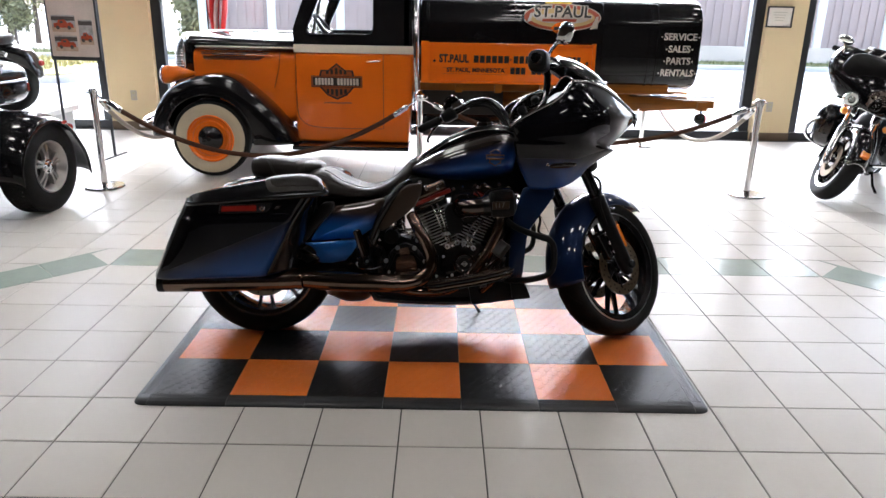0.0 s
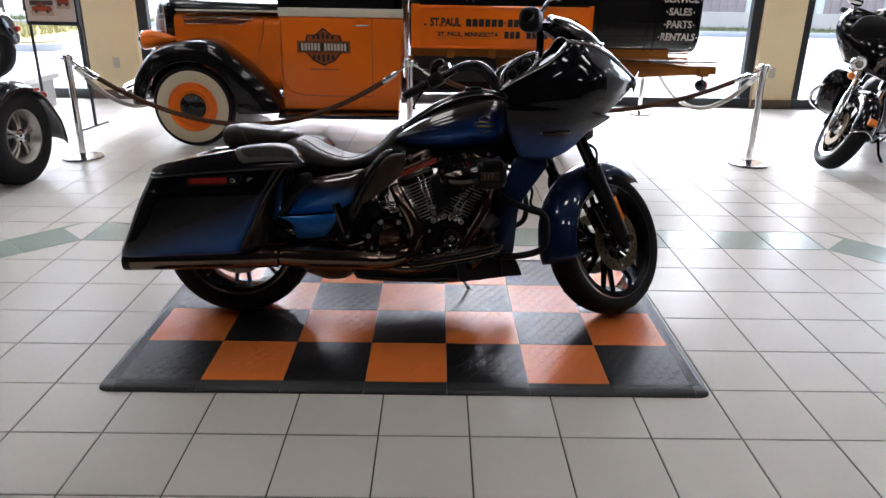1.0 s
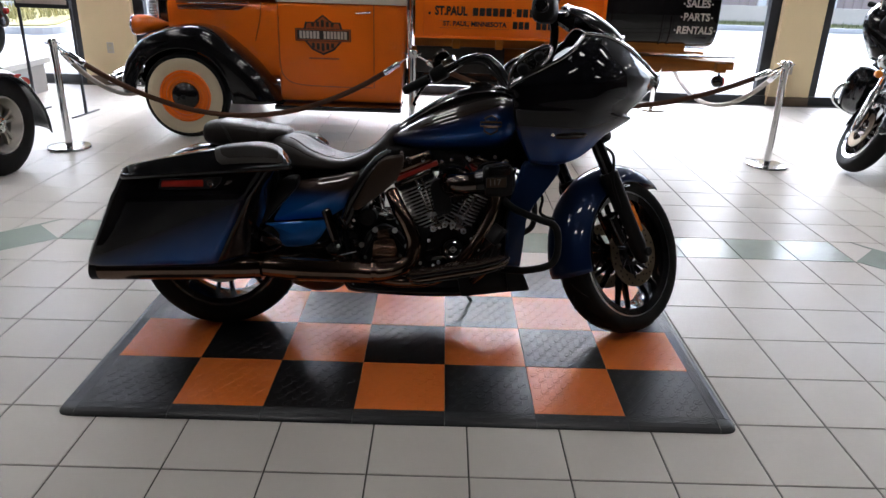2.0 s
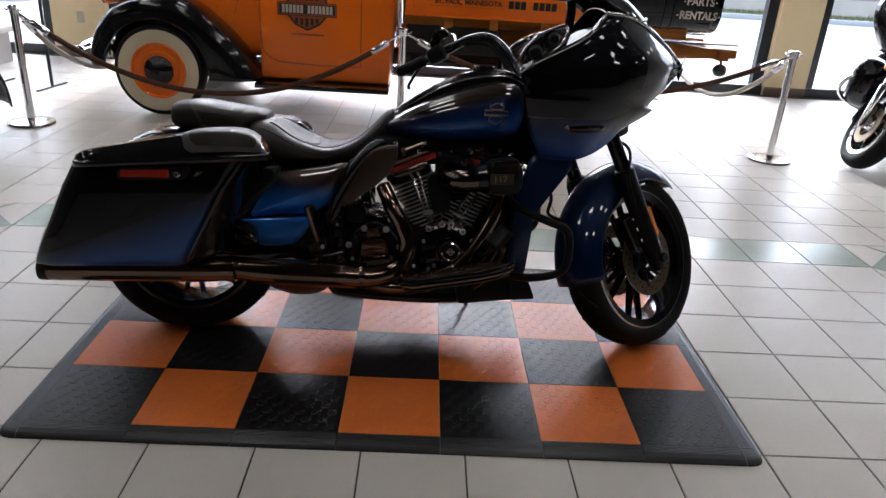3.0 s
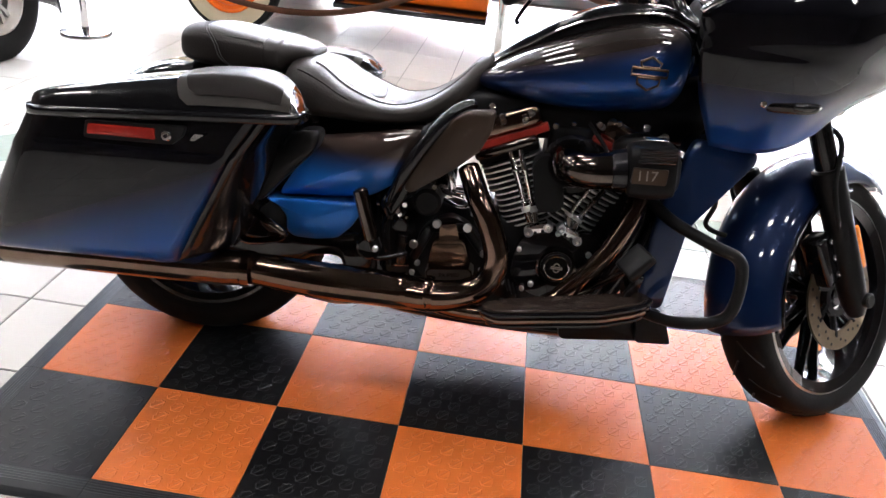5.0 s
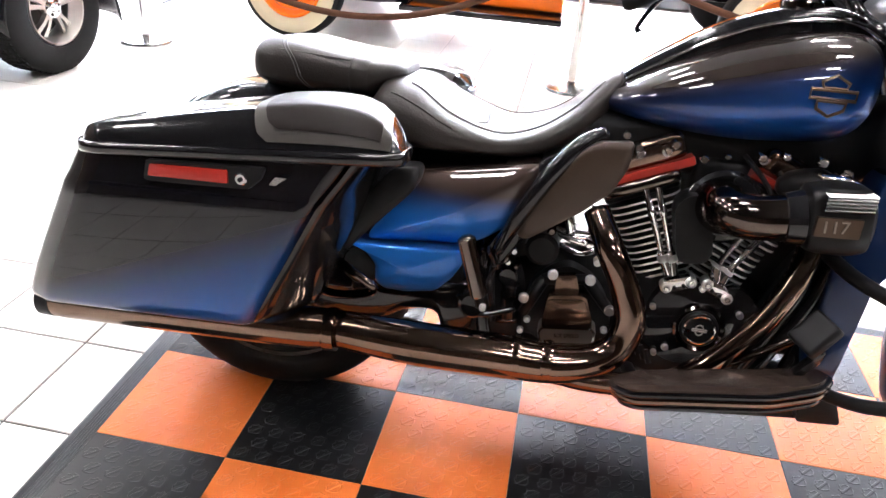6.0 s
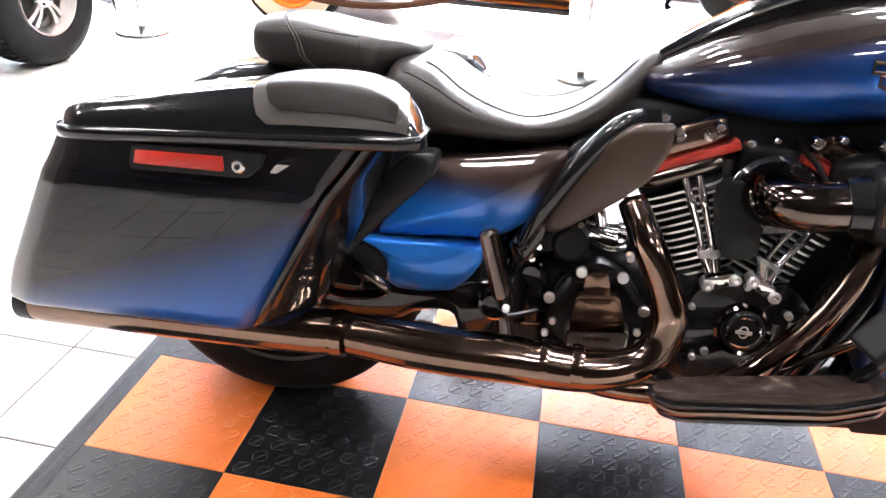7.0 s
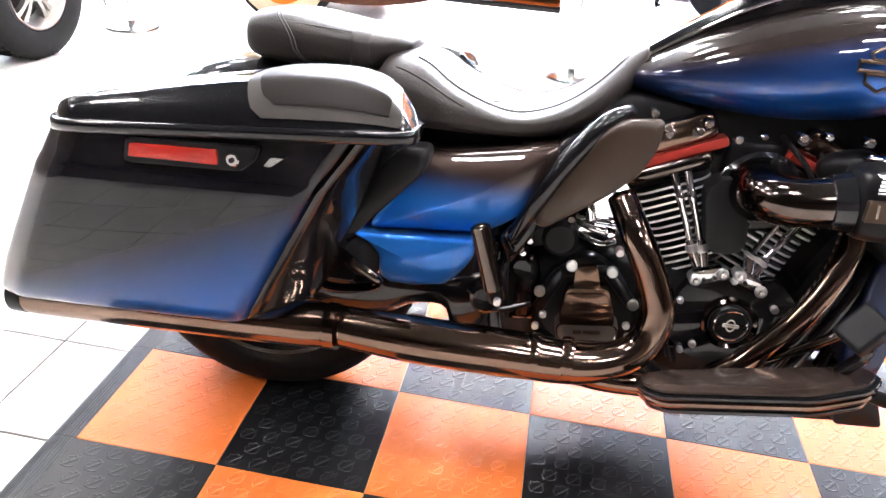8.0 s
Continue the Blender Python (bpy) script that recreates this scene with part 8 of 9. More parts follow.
# ---- the other vehicles on the shop floor ----
def tourer(m, label, steer_deg, bright=None, bags=True):
    """A black batwing touring motorcycle; local frame as for the blue one."""
    bright = bright or CHROME
    t = thing("touring_motorcycle", label, "motorcycle", m, "parked motorcycles")
    ap, ad = Vector((1.78, 0, 0)), Vector((-0.438, 0, 0.899)).normalized()
    S = Matrix.Translation(ap) @ Matrix.Rotation(radians(steer_deg), 4, ad) @ Matrix.Translation(-ap)
    A = Vector((1.6, 0, 0.315))
    W = S @ Matrix.Translation(A)
    for nm, M, w in (("front_wheel", W, 0.13), ("rear_wheel", Matrix.Translation((0, 0, 0.315)), 0.16)):
        rim = part(nm, moved(lathe([(0.2, -w * 0.4), (0.228, -w * 0.44), (0.236, -w * 0.36), (0.215, -w * 0.2), (0.208, 0), (0.215, w * 0.2), (0.236, w * 0.36), (0.228, w * 0.44), (0.2, w * 0.4), (0.196, 0)], 48, True), M), bright, t, "cast wheel rim", angle=35)
        part("tyre", moved(tyre_bm(0.315, w, 0.228), M), RUBBER, rim, smooth=True)
        spokes(rim, M, BLACK_CHROME if bright is CHROME else bright, 0.045, 0.205, 5, 0.2, 0.013)
        part("hub", moved(lathe([(0, -0.08), (0.03, -0.08), (0.05, -0.05), (0.05, 0.05), (0.03, 0.08), (0, 0.08)], 24), M), bright, rim, angle=40)
        for s in (-1, 1) if nm[0] == "f" else (-1,):
            part("brake_disc", moved(lathe([(0.085, s * 0.07 - 0.003), (0.14, s * 0.07 - 0.003), (0.14, s * 0.07 + 0.003), (0.085, s * 0.07 + 0.003)], 40, True), M), DISC_STEEL, t, angle=30)
    g = []
    for a in np.linspace(radians(20), radians(195), 34):
        g.append([(A.x + (0.355 - 0.09 * (1 - math.cos(v * 1.75)) / 1.18) * math.cos(a), 0.085 * math.sin(v * 1.57), A.z + (0.355 - 0.09 * (1 - math.cos(v * 1.75)) / 1.18) * math.sin(a)) for v in np.linspace(-1, 1, 15)])
    fen = part("front_fender", moved(sheet(g, 0.005), S), GLOSS_BLACK, t, "gloss black front fender with chrome trim", smooth=True)
    part("fender_tip", moved(tube([(A.x + 0.352 * math.cos(radians(22)), y, A.z + 0.352 * math.sin(radians(22)) - 6 * y * y) for y in np.linspace(-0.08, 0.08, 9)], 0.006, 6), S), bright, fen)
    part("fender_lamp", moved(box(-0.03, 0.02, -0.03, 0.03, -0.012, 0.02, 0.008), S @ pose(A.x + 0.31, 0, A.z + 0.2, 0, 40, 0)), AMBER_LENS, fen, "amber fender lamp", angle=40)
    for s in (-1, 1):
        b0 = A + Vector((0, s * 0.11, -0.01))
        p = lambda d: tuple(b0 + ad * d)
        part("fork_slider", moved(tube([p(-0.03), p(0), p(0.1), p(0.3), p(0.305)], [0.02, 0.033, 0.036, 0.036, 0.03], 18), S), bright, t, "chrome fork slider", angle=40)
        part("fork_tube", moved(tube([p(0.3), p(0.42), p(0.421), p(0.62)], [0.025, 0.025, 0.04, 0.04], 18), S), bright, t, angle=40)
        part("brake_caliper", moved(box(-0.1, -0.03, s * 0.085 - 0.03, s * 0.085 + 0.03, 0.06, 0.16, 0.012, 3), S @ Matrix.Translation(A)), SATIN_BLACK, t, angle=40)
        spot = part("spot_lamp", moved(lathe([(0, 0.05), (0.045, 0.04), (0.062, 0.01), (0.062, -0.02), (0.055, -0.03), (0.05, -0.022), (0, -0.03)], 28), S @ pose(1.47, s * 0.2, 0.8, 0, 0, 90)), bright, t, "chrome auxiliary lamp", angle=40)
        part("bulb_ring", moved(lathe([(0.02, -0.03), (0.026, -0.036), (0.03, -0.03)], 20), S @ pose(1.475, s * 0.2, 0.8, 0, 0, 90)), STEEL, spot)
        part("turn_signal", moved(hull([(-0.03, 0, 0, 0.015, 0.015, 0.015, 2), (0, 0, 0, 0.03, 0.03, 0.03, 2), (0.03, 0, 0, 0.025, 0.025, 0.025, 2)], 16, 10), S @ Matrix.Translation((1.47, s * 0.19, 0.7))), AMBER_LENS, t, "amber turn signal", smooth=True)
    part("lamp_bar", moved(tube([(1.44, -0.2, 0.78), (1.4, 0, 0.76), (1.44, 0.2, 0.78)], 0.012, 8, 14), S), bright, t, smooth=True)
    nac = part("headlamp", moved(lathe([(0, 0.06), (0.07, 0.05), (0.1, 0.01), (0.1, -0.02), (0.092, -0.03), (0.085, -0.012), (0, 0.02)], 36), S @ pose(1.48, 0, 0.87, 0, 0, 90)), BLACK_CHROME, t, "round headlamp with three lenses", angle=40)
    for y, z in ((-0.035, 0.02), (0.035, 0.02), (0, -0.04)):
        part("lens", moved(lathe([(0, -0.03), (0.025, -0.026), (0.03, -0.018), (0, -0.018)], 20), S @ pose(1.487, y, 0.87 + z, 0, 0, 90)), PANE, nac)
    # batwing fairing: a broad bent skin
    rows = []
    for u in np.linspace(0, 1, 14):
        z = 0.77 + 0.385 * u
        half = 0.24 + 0.2 * math.sin(min(1.0, u * 1.25) * math.pi * 0.62) - 0.12 * max(0, u - 0.8) * 5 * 0.4
        xc = 1.5 - 0.2 * u ** 1.6
        rows.append([(xc - 0.2 * abs(v) ** 2.4 - 0.04 * (1 - u) * abs(v), v * half, z - 0.03 * abs(v) ** 3) for v in np.linspace(-1, 1, 21)])
    fr = part("fairing", moved(sheet(rows, 0.008), S), GLOSS_BLACK, t, "gloss black batwing fairing", smooth=True)
    part("fairing_back", moved(hull([(1.2, 0, 1.0, 0.3, 0.13, 0.14, 3), (1.28, 0, 1.0, 0.35, 0.16, 0.18, 3), (1.34, 0, 1.0, 0.3, 0.14, 0.18, 3)], 28, 10), S), SATIN_BLACK, fr, smooth=True)
    wr = [[(1.3 - 0.06 * u - 0.12 * abs(v) ** 2, v * (0.26 - 0.06 * u), 1.145 + 0.07 * u - 0.03 * abs(v) ** 3) for v in np.linspace(-1, 1, 13)] for u in np.linspace(0, 1, 5)]
    part("windscreen", moved(sheet(wr, 0.004), S), SMOKE, t, "low smoked windscreen", smooth=True)
    for s in (-1, 1):
        part("mirror", moved(hull([(-0.02, 0, 0, 0.05, 0.02, 0.02, 2.4), (0, 0, 0, 0.065, 0.035, 0.035, 2.4), (0.02, 0, 0, 0.05, 0.02, 0.02, 2.4)], 18, 8), S @ Matrix.Translation((1.2, s * 0.42, 1.165))), bright, t, "chrome mirror", smooth=True)
        part("mirror_stem", moved(tube([(1.2, s * 0.42, 1.15), (1.19, s * 0.38, 1.07)], 0.007, 8), S), bright, t)
        part("handlebar", moved(tube([(1.3, 0, 0.98), (1.27, s * 0.15, 1.06), (1.15, s * 0.33, 1.08), (1.03, s * 0.42, 1.06)], 0.016, 10, 24), S), bright, t, smooth=True)
        part("grip", moved(tube([(1.12, s * 0.36, 1.078), (1.03, s * 0.42, 1.06)], 0.021, 12), S), RUBBER, t)
        low = part("lower_fairing", hull([(1.04, s * 0.3, 0.52, 0.05, 0.14, 0.12, 3), (1.1, s * 0.3, 0.53, 0.1, 0.19, 0.18, 3), (1.2, s * 0.29, 0.53, 0.12, 0.2, 0.19, 3), (1.28, s * 0.27, 0.54, 0.11, 0.18, 0.16, 3), (1.32, s * 0.26, 0.55, 0.06, 0.12, 0.1, 2.5)], 30, 18), GLOSS_BLACK, t, "rounded gloss black lower fairing", smooth=True)
        part("lower_vent", moved(prism(rounded([(-0.05, -0.09), (0.05, -0.07), (0.04, 0.09), (-0.05, 0.1)], 0.025), -0.008, 0.008, 0.003), pose(1.318, s * 0.265, 0.55, 0, 8, 90)), SATIN_BLACK, low, angle=40)
        part("engine_guard", tube([(1.1, s * 0.12, 0.6), (1.25, s * 0.3, 0.61), (1.31, s * 0.41, 0.53), (1.28, s * 0.4, 0.4), (1.1, s * 0.14, 0.28)], 0.014, 12, 30), bright, t, smooth=True)
        if not bags:
            continue
        bag = part("saddlebag", hull([(-0.3, s * 0.34, 0.5, 0.1, 0.12, 0.1, 4), (-0.24, s * 0.34, 0.51, 0.12, 0.15, 0.14, 5), (0.1, s * 0.34, 0.52, 0.12, 0.16, 0.15, 5), (0.24, s * 0.34, 0.53, 0.11, 0.14, 0.1, 4)], 28, 16), GLOSS_BLACK, t, "gloss black saddlebag", smooth=True)
        part("bag_latch", moved(disc(0.016, -0.006, 0.006, 16, 0.003), Matrix.Translation((0.0, s * 0.462, 0.58))), bright, bag)
        part("muffler", tube([(0.6, s * 0.25, 0.26), (0.3, s * 0.31, 0.28), (-0.35, s * 0.33, 0.27)], [0.03, 0.045, 0.048], 18), bright, t, smooth=True)
    part("fuel_tank", hull([(0.65, 0, 0.78, 0.06, 0.03, 0.04, 2.2), (0.78, 0, 0.8, 0.15, 0.08, 0.08, 2.4), (0.98, 0, 0.83, 0.18, 0.13, 0.1, 2.4), (1.12, 0, 0.85, 0.13, 0.11, 0.1, 2.4)], 28, 24), GLOSS_BLACK, t, smooth=True)
    part("seat", hull([(-0.1, 0, 0.76, 0.12, 0.05, 0.05, 3), (0.1, 0, 0.76, 0.16, 0.05, 0.06, 3), (0.3, 0, 0.72, 0.18, 0.05, 0.06, 3), (0.5, 0, 0.68, 0.17, 0.03, 0.05, 3), (0.68, 0, 0.76, 0.09, 0.05, 0.05, 2.4)], 24, 22), LEATHER, t, smooth=True)
    part("rear_fender", hull([(-0.36, 0, 0.42, 0.08, 0.06, 0.06, 3), (-0.28, 0, 0.58, 0.11, 0.08, 0.14, 3), (0.0, 0, 0.66, 0.12, 0.06, 0.08, 3), (0.25, 0, 0.62, 0.12, 0.06, 0.1, 3)], 24, 16), GLOSS_BLACK, t, smooth=True)
    part("tail_lamp", moved(disc(0.03, -0.02, 0.02, 18, 0.006), pose(-0.4, 0, 0.52, 0, 0, 90)), RED_LENS, t)
    part("engine", hull([(0.5, 0, 0.36, 0.1, 0.1, 0.16, 4), (0.62, 0, 0.4, 0.14, 0.16, 0.22, 4), (0.85, 0, 0.45, 0.15, 0.24, 0.28, 4), (1.06, 0, 0.42, 0.14, 0.2, 0.25, 4), (1.12, 0, 0.4, 0.08, 0.1, 0.15, 4)], 28, 18), SATIN_BLACK, t, smooth=True)
    part("frame", tube([(1.38, 0, 0.85), (1.16, 0.1, 0.5), (1.05, 0.12, 0.2), (0.5, 0.12, 0.2), (0.2, 0.12, 0.33), (0.0, 0.12, 0.315)], 0.02, 10, 30), GLOSS_BLACK, t, smooth=True)
    part("side_stand", tube([(0.9, 0.14, 0.2), (0.98, 0.2, 0.1), (1.02, 0.26, 0.045)], 0.012, 8), GLOSS_BLACK, t)
    return t


tourer(Matrix.Translation((5.49, 4.64, 0)) @ pose(0, 0, 0, 0, 0, 228.6) @ pose(0, 0, 0, -11, 0, 0), "black touring motorcycle with chrome forks and batwing fairing", 32)
tourer(Matrix.Translation((-3.5, 5.35, 0.36)) @ pose(0, 0, 0, 0, 0, 180) @ pose(0, 0, 0, -6, 0, 0), "black touring motorcycle parked on a low display platform", 10, SATIN_BLACK, False)

plat = thing("display_platform", "low pale grey display platform by the window", "platform", pose(-4.0, 5.4, 0))
part("deck", box(-1.5, 0.88, -0.5, 0.6, 0.3, 0.36, 0.006), WHITE_TRIM, plat)
part("skirt", box(-1.45, 0.83, -0.45, 0.55, 0.0, 0.3, 0.006), CONCRETE, plat)

RIM_ALLOY = material("polished_rim_alloy", (0.52, 0.5, 0.47), 0.31, 1, 0.06, 16, rough_vary=0.03)
BARREL = material("dull_wheel_barrel", (0.05, 0.045, 0.04), 0.4, 0.6, 0.1, 20)
# three-wheeler, its rear end beside the ropes
trike = thing("trike_motorcycle", "gloss black three-wheeled motorcycle with chrome alloy wheels", "trike", Matrix.Translation((-2.33, 2.745, 0)) @ pose(0, 0, 0, 0, 0, -95.2))
for s in (-1, 1):
    M = Matrix.Translation((0, s * 0.5, 0.335)) @ pose(0, 0, 0, 0, 0, 180 if s > 0 else 0)
    rim = part("rear_wheel", moved(lathe([(0.18, -0.104), (0.188, -0.106), (0.191, -0.098), (0.187, -0.085), (0.2, 0.09), (0.19, 0.09), (0.166, 0.02), (0.15, -0.04), (0.154, -0.048), (0.168, -0.07), (0.176, -0.098)], 56, True), M), RIM_ALLOY, trike, "polished five-spoke alloy wheel", angle=35)
    tw = [(0.187, -0.09), (0.2, -0.107), (0.235, -0.115), (0.29, -0.11), (0.322, -0.095), (0.334, -0.075), (0.336, 0.075), (0.325, 0.095), (0.29, 0.108), (0.24, 0.105), (0.205, 0.085), (0.2, 0.0)]
    part("tyre", moved(lathe(tw, 72, True), M), RUBBER, rim, "broad black car-type tyre", angle=35)
    tread = None
    for k in range(60):
        a = 2 * math.pi * k / 60
        for yy in (-0.06, -0.02, 0.02, 0.06):
            b = moved(box(-0.011, 0.011, yy - 0.016, yy + 0.016, 0.334, 0.3405), pose(0, 0, 0, 0, math.degrees(a + (0.05 if abs(yy) > 0.03 else 0)), 0))
            tread = b if tread is None else join(tread, b)
    part("tread_blocks", moved(tread, M), RUBBER, rim)
    for k in range(5):
        for o in (-1, 1):
            a = 2 * math.pi * k / 5 + 0.3 + o * 0.17
            c = Vector((math.cos(a), 0, math.sin(a)))
            n = Vector((-math.sin(a), 0, math.cos(a)))
            loops = []
            for r, w, y in ((0.03, 0.011, -0.072), (0.1, 0.0095, -0.074), (0.158, 0.013, -0.062)):
                q = c * r
                loops.append([q + n * w + Vector((0, y, 0)), q - n * w + Vector((0, y, 0)), q - n * w + Vector((0, y + 0.03, 0)), q + n * w + Vector((0, y + 0.03, 0))])
            part("spoke", moved(loft(loops), M), RIM_ALLOY, rim, angle=30)
    part("hub_cap", moved(lathe([(0, -0.1), (0.018, -0.098), (0.024, -0.084), (0.052, -0.078), (0.058, -0.066), (0.056, -0.03), (0, -0.02)], 32), M), CHROME, rim, angle=40)
    part("inner_drum", moved(disc(0.164, 0.03, 0.05, 32), M), BARREL, rim)
    for k in range(5):
        a = 2 * math.pi * (k + 0.5) / 5
        part("lug_nut", moved(disc(0.008, -0.092, -0.06, 6), M @ Matrix.Translation((0.04 * math.cos(a), 0, 0.04 * math.sin(a)))), CHROME, rim)
    g = []
    for a in np.linspace(radians(-4), radians(192), 36):
        flare = 0.02 * max(0, (a - radians(130)) / radians(62))
        row = []
        for v in np.linspace(0, 1, 12):
            r = 0.4 + 0.05 * max(0, (a - radians(150)) / radians(42)) - 0.03 * v ** 3 + flare
            y = 0.28 + 0.36 * min(1, v * 1.05)
            row.append((r * math.cos(a) * 1.02, s * y, 0.335 + r * math.sin(a) - 0.05 * v ** 6))
        g.append(row)
    fen = part("rear_fender", sheet(g, 0.012), GLOSS_BLACK, trike, "gloss black flared rear fender", smooth=True)
    part("side_marker", moved(hull([(-0.03, 0, 0, 0.004, 0.008, 0.008, 3), (0, 0, 0, 0.008, 0.014, 0.014, 3), (0.03, 0, 0, 0.004, 0.008, 0.008, 3)], 12, 8), Matrix.Translation((-0.16, s * 0.645, 0.64))), RED_LENS, fen, "small red side marker")
    part("tail_lamp", moved(hull([(-0.02, 0, 0, 0.03, 0.02, 0.02, 2.4), (0.0, 0, 0, 0.045, 0.03, 0.03, 2.4), (0.02, 0, 0, 0.03, 0.02, 0.02, 2.4)], 16, 8), Matrix.Translation((-0.42, s * 0.5, 0.56))), RED_LENS, fen, "red tail lamp", smooth=True)
part("body", hull([(-0.46, 0, 0.5, 0.3, 0.08, 0.12, 4), (-0.4, 0, 0.5, 0.36, 0.15, 0.2, 4), (-0.1, 0, 0.52, 0.36, 0.2, 0.24, 4), (0.3, 0, 0.5, 0.34, 0.18, 0.24, 4), (0.55, 0, 0.5, 0.2, 0.14, 0.2, 4)], 32, 22), GLOSS_BLACK, trike, "gloss black trunk body", smooth=True)
pack = part("luggage_box", hull([(-0.36, 0, 0.92, 0.25, 0.1, 0.12, 4), (-0.3, 0, 0.92, 0.3, 0.14, 0.17, 4), (0.0, 0, 0.93, 0.31, 0.16, 0.18, 4), (0.12, 0, 0.93, 0.26, 0.12, 0.15, 4)], 32, 18), GLOSS_BLACK, trike, "gloss black luggage box with chrome trim", smooth=True)
part("box_trim", tube([(-0.1, -0.312, 0.93), (-0.32, -0.29, 0.93), (-0.375, 0, 0.93), (-0.32, 0.29, 0.93), (0.05, 0.316, 0.93)], 0.01, 8, 30), CHROME, pack, smooth=True)
part("box_light", moved(box(-0.012, 0.012, -0.02, 0.02, -0.03, 0.03, 0.006), pose(-0.33, 0.28, 0.87, 0, 0, -35)), RED_LENS, pack)
part("box_light", moved(box(-0.012, 0.012, -0.02, 0.02, -0.03, 0.03, 0.006), pose(-0.33, -0.28, 0.87, 0, 0, 35)), RED_LENS, pack)
part("rack", tube([(-0.25, 0.2, 1.09), (-0.3, 0.15, 1.12), (-0.3, -0.15, 1.12), (-0.25, -0.2, 1.09)], 0.01, 8, 16), CHROME, pack, smooth=True)
part("seat", hull([(0.1, 0, 0.78, 0.16, 0.06, 0.08, 3), (0.3, 0, 0.76, 0.19, 0.06, 0.08, 3), (0.6, 0, 0.7, 0.18, 0.03, 0.06, 3), (0.8, 0, 0.78, 0.1, 0.05, 0.05, 2.4)], 24, 18), LEATHER, trike, smooth=True)
part("fuel_tank", hull([(0.8, 0, 0.8, 0.08, 0.04, 0.05, 2.2), (1.0, 0, 0.84, 0.18, 0.12, 0.1, 2.4), (1.25, 0, 0.86, 0.15, 0.12, 0.1, 2.4)], 24, 18), GLOSS_BLACK, trike, smooth=True)
part("engine", hull([(0.65, 0, 0.4, 0.1, 0.1, 0.18, 4), (0.95, 0, 0.42, 0.15, 0.26, 0.28, 4), (1.2, 0, 0.4, 0.12, 0.2, 0.22, 4)], 24, 14), SATIN_BLACK, trike, smooth=True)
FWM = Matrix.Translation((1.75, 0, 0.315))
fw = part("front_wheel", moved(lathe([(0.2, -0.05), (0.23, -0.055), (0.235, -0.045), (0.21, 0), (0.235, 0.045), (0.23, 0.055), (0.2, 0.05), (0.196, 0)], 40, True), FWM), CHROME, trike, angle=35)
part("tyre", moved(tyre_bm(0.315, 0.13, 0.228), FWM), RUBBER, fw, smooth=True)
spokes(fw, FWM, CHROME, 0.04, 0.205, 5, 0.2, 0.013)
for s in (-1, 1):
    part("fork", tube([(1.75, s * 0.11, 0.31), (1.42, s * 0.11, 0.98)], 0.033, 14), CHROME, trike, smooth=True)
part("fairing", hull([(1.3, 0, 1.0, 0.3, 0.16, 0.2, 3), (1.42, 0, 0.98, 0.36, 0.2, 0.2, 3), (1.55, 0, 0.95, 0.2, 0.12, 0.14, 3)], 24, 12), GLOSS_BLACK, trike, smooth=True)
part("handlebar", tube([(1.15, -0.42, 1.04), (1.3, -0.2, 1.05), (1.36, 0, 0.98), (1.3, 0.2, 1.05), (1.15, 0.42, 1.04)], 0.016, 10, 30), CHROME, trike, smooth=True)

# ---- floor tiles ----
P0, FX, FY = 0.3048, 0.074, -0.31
floor = structure("floor", "pale glazed ceramic floor tiles with dark grout and a green band", "floor", box(WX0, WX1, WY0, WY1 + WALL, -0.2, -0.0035), GROUT)


def tile_bm(w, d):
    bm = bmesh.new()
    g, b, z = 0.0028, 0.0012, -0.008
    lo = [bm.verts.new(p) for p in ((g, g, z), (w - g, g, z), (w - g, d - g, z), (g, d - g, z))]
    md = [bm.verts.new(p) for p in ((g, g, -b), (w - g, g, -b), (w - g, d - g, -b), (g, d - g, -b))]
    hi = [bm.verts.new(p) for p in ((g + b, g + b, 0), (w - g - b, g + b, 0), (w - g - b, d - g - b, 0), (g + b, d - g - b, 0))]
    for a, c in ((lo, md), (md, hi)):
        for i in range(4):
            j = (i + 1) % 4
            bm.faces.new((a[i], a[j], c[j], c[i]))
    bm.faces.new(hi)
    return bm


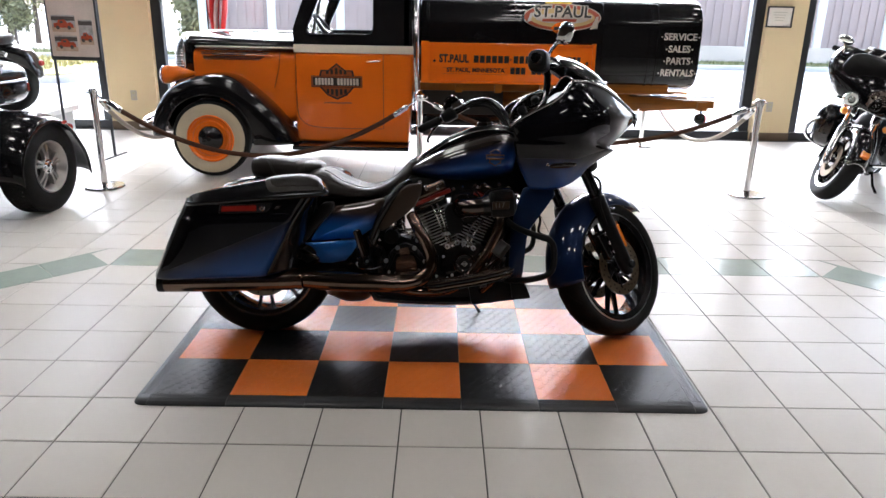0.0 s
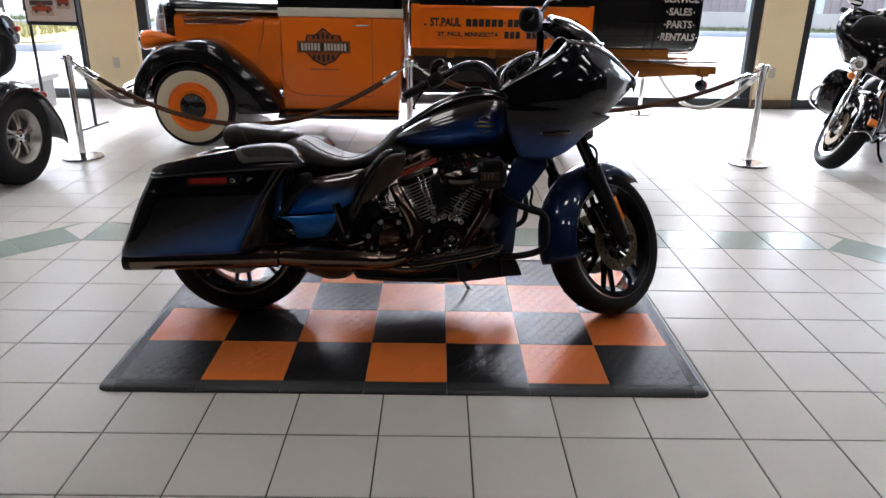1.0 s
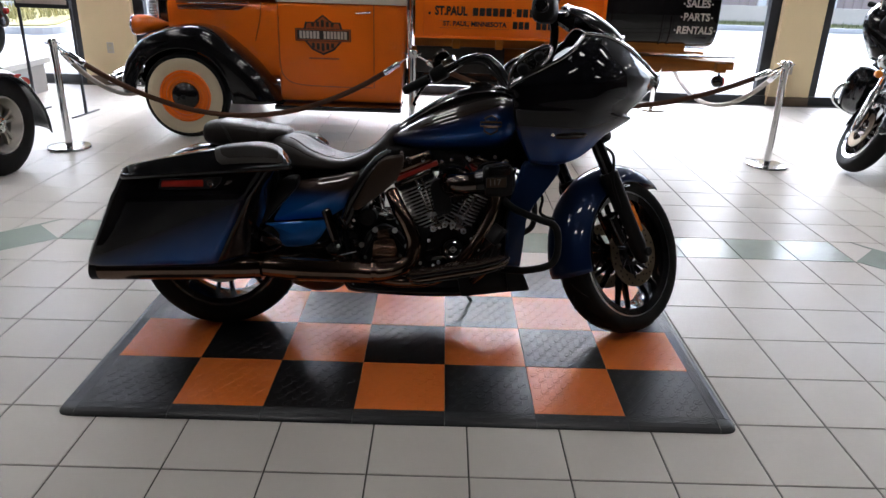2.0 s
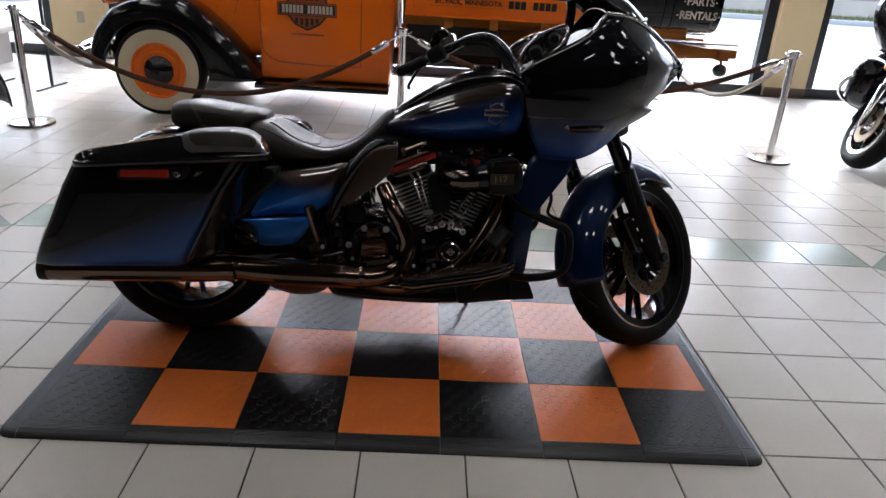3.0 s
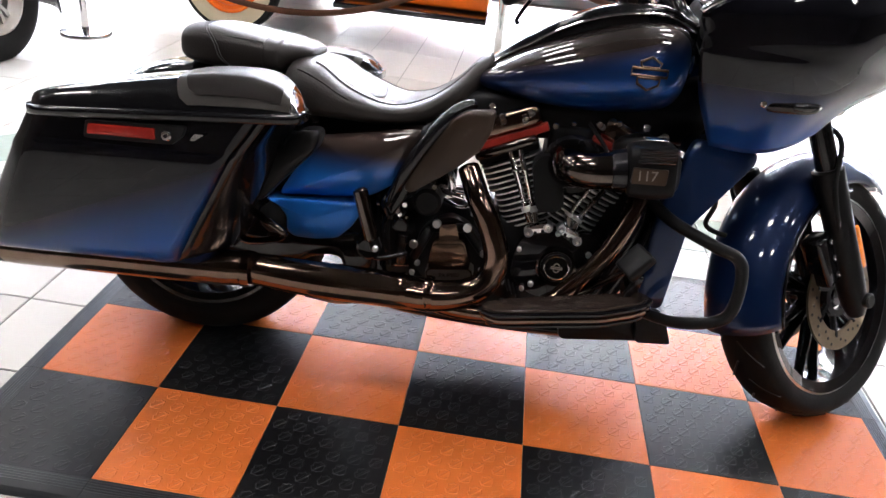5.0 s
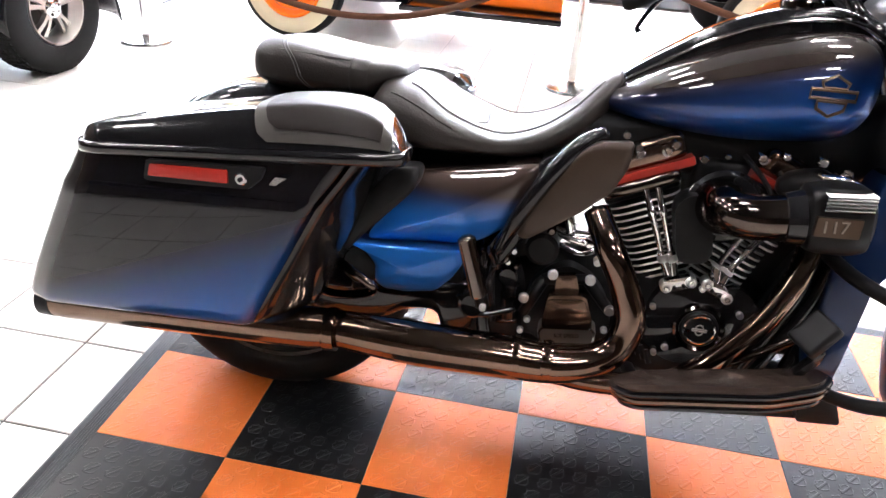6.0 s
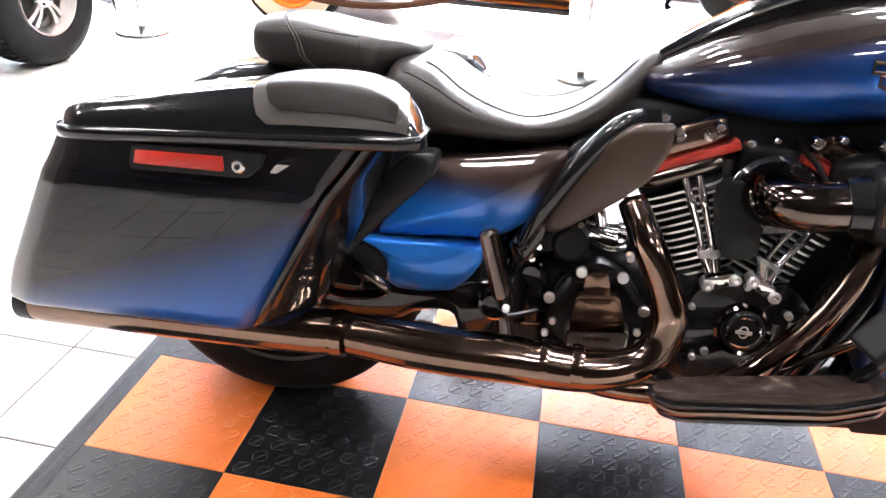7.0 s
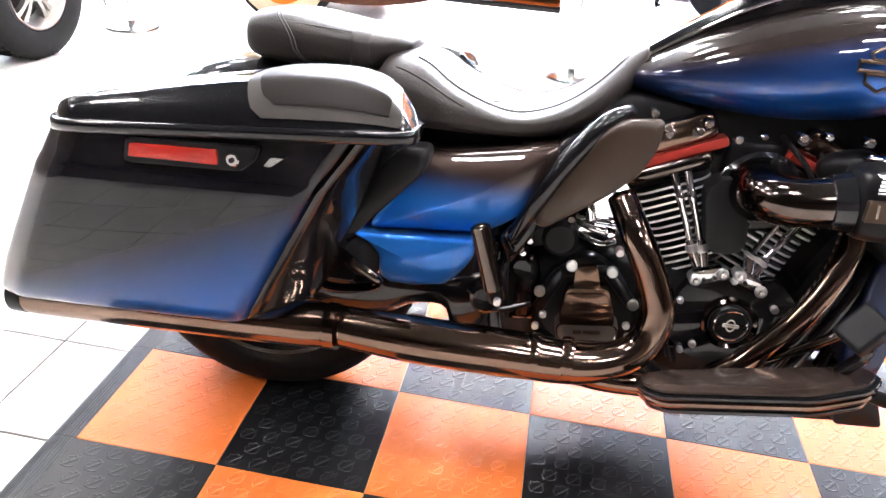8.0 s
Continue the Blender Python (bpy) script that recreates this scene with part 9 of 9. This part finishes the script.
tm = {}
for nm, mt in (("pale", TILE), ("green", GREEN_TILE)):
    bm = tile_bm(P0, P0)
    me = bpy.data.meshes.new("floor_tile")
    bm.to_mesh(me)
    bm.free()
    me.materials.append(mt)
    tm[nm] = me
rest_v, rest_f = [], []
i0, i1 = int((WX0 - FX) / P0), int((WX1 - FX) / P0)
j0, j1 = int((WY0 - FY) / P0), int((WY1 + 0.1 - FY) / P0)
for j in range(j0, j1):
    for i in range(i0, i1):
        x, y = FX + i * P0, FY + j * P0
        green = j == 6 and -3 <= i < 11
        if green or (-5 <= i <= 12 and -3 <= j <= 10):
            ob = new("floor_tile", tm["green" if green else "pale"])
            ob.location = (x, y, 0)
            ob.parent = floor
        else:
            k = len(rest_v)
            g = 0.0022
            for dx, dy in ((g, g), (P0 - g, g), (P0 - g, P0 - g), (g, P0 - g)):
                rest_v.append((x + dx, y + dy, -0.008))
            for dx, dy in ((g, g), (P0 - g, g), (P0 - g, P0 - g), (g, P0 - g)):
                rest_v.append((x + dx, y + dy, 0))
            rest_f.append((k + 4, k + 5, k + 6, k + 7))
            rest_f += [(k + a, k + (a + 1) % 4, k + 4 + (a + 1) % 4, k + 4 + a) for a in range(4)]
me = bpy.data.meshes.new("far_floor_tiles")
me.from_pydata(rest_v, [], rest_f)
me.materials.append(TILE)
far = new("far_floor_tiles", me)
far.parent = floor
tagged(far, kind="stuff")

# the green band turns by 45 degrees at both ends of its straight run
yb = FY + 6 * P0
for side, xe in ((1, FX + 11 * P0), (-1, FX - 3 * P0)):
    for k in range(7):
        bm = bmesh.new()
        w = P0
        s = P0 * 1.0
        # along the bend direction and across it
        ux, uy = side * math.sqrt(0.5), -math.sqrt(0.5)
        vx, vy = side * math.sqrt(0.5), math.sqrt(0.5)
        base = (xe + ux * s * k, yb + uy * s * k)
        q = [(0, 0), (s, 0), (s, w * 0.92), (0, w * 0.92)]
        g = 0.002
        pts = [(base[0] + ux * (a + (g if a == 0 else -g)) + vx * (b + (g if b == 0 else -g)), base[1] + uy * (a + (g if a == 0 else -g)) + vy * (b + (g if b == 0 else -g))) for a, b in q]
        if k == 0:
            pts.insert(3, (xe + side * P0 * 0.42, yb + P0 * 0.998))
        lo = [bm.verts.new((x, y, -0.006)) for x, y in pts]
        hi = [bm.verts.new((x, y, 0.002)) for x, y in pts]
        n = len(pts)
        bm.faces.new(hi)
        for i in range(n):
            jn = (i + 1) % n
            bm.faces.new((lo[i], lo[jn], hi[jn], hi[i]))
        part("band_tile", bm, GREEN_TILE, floor)
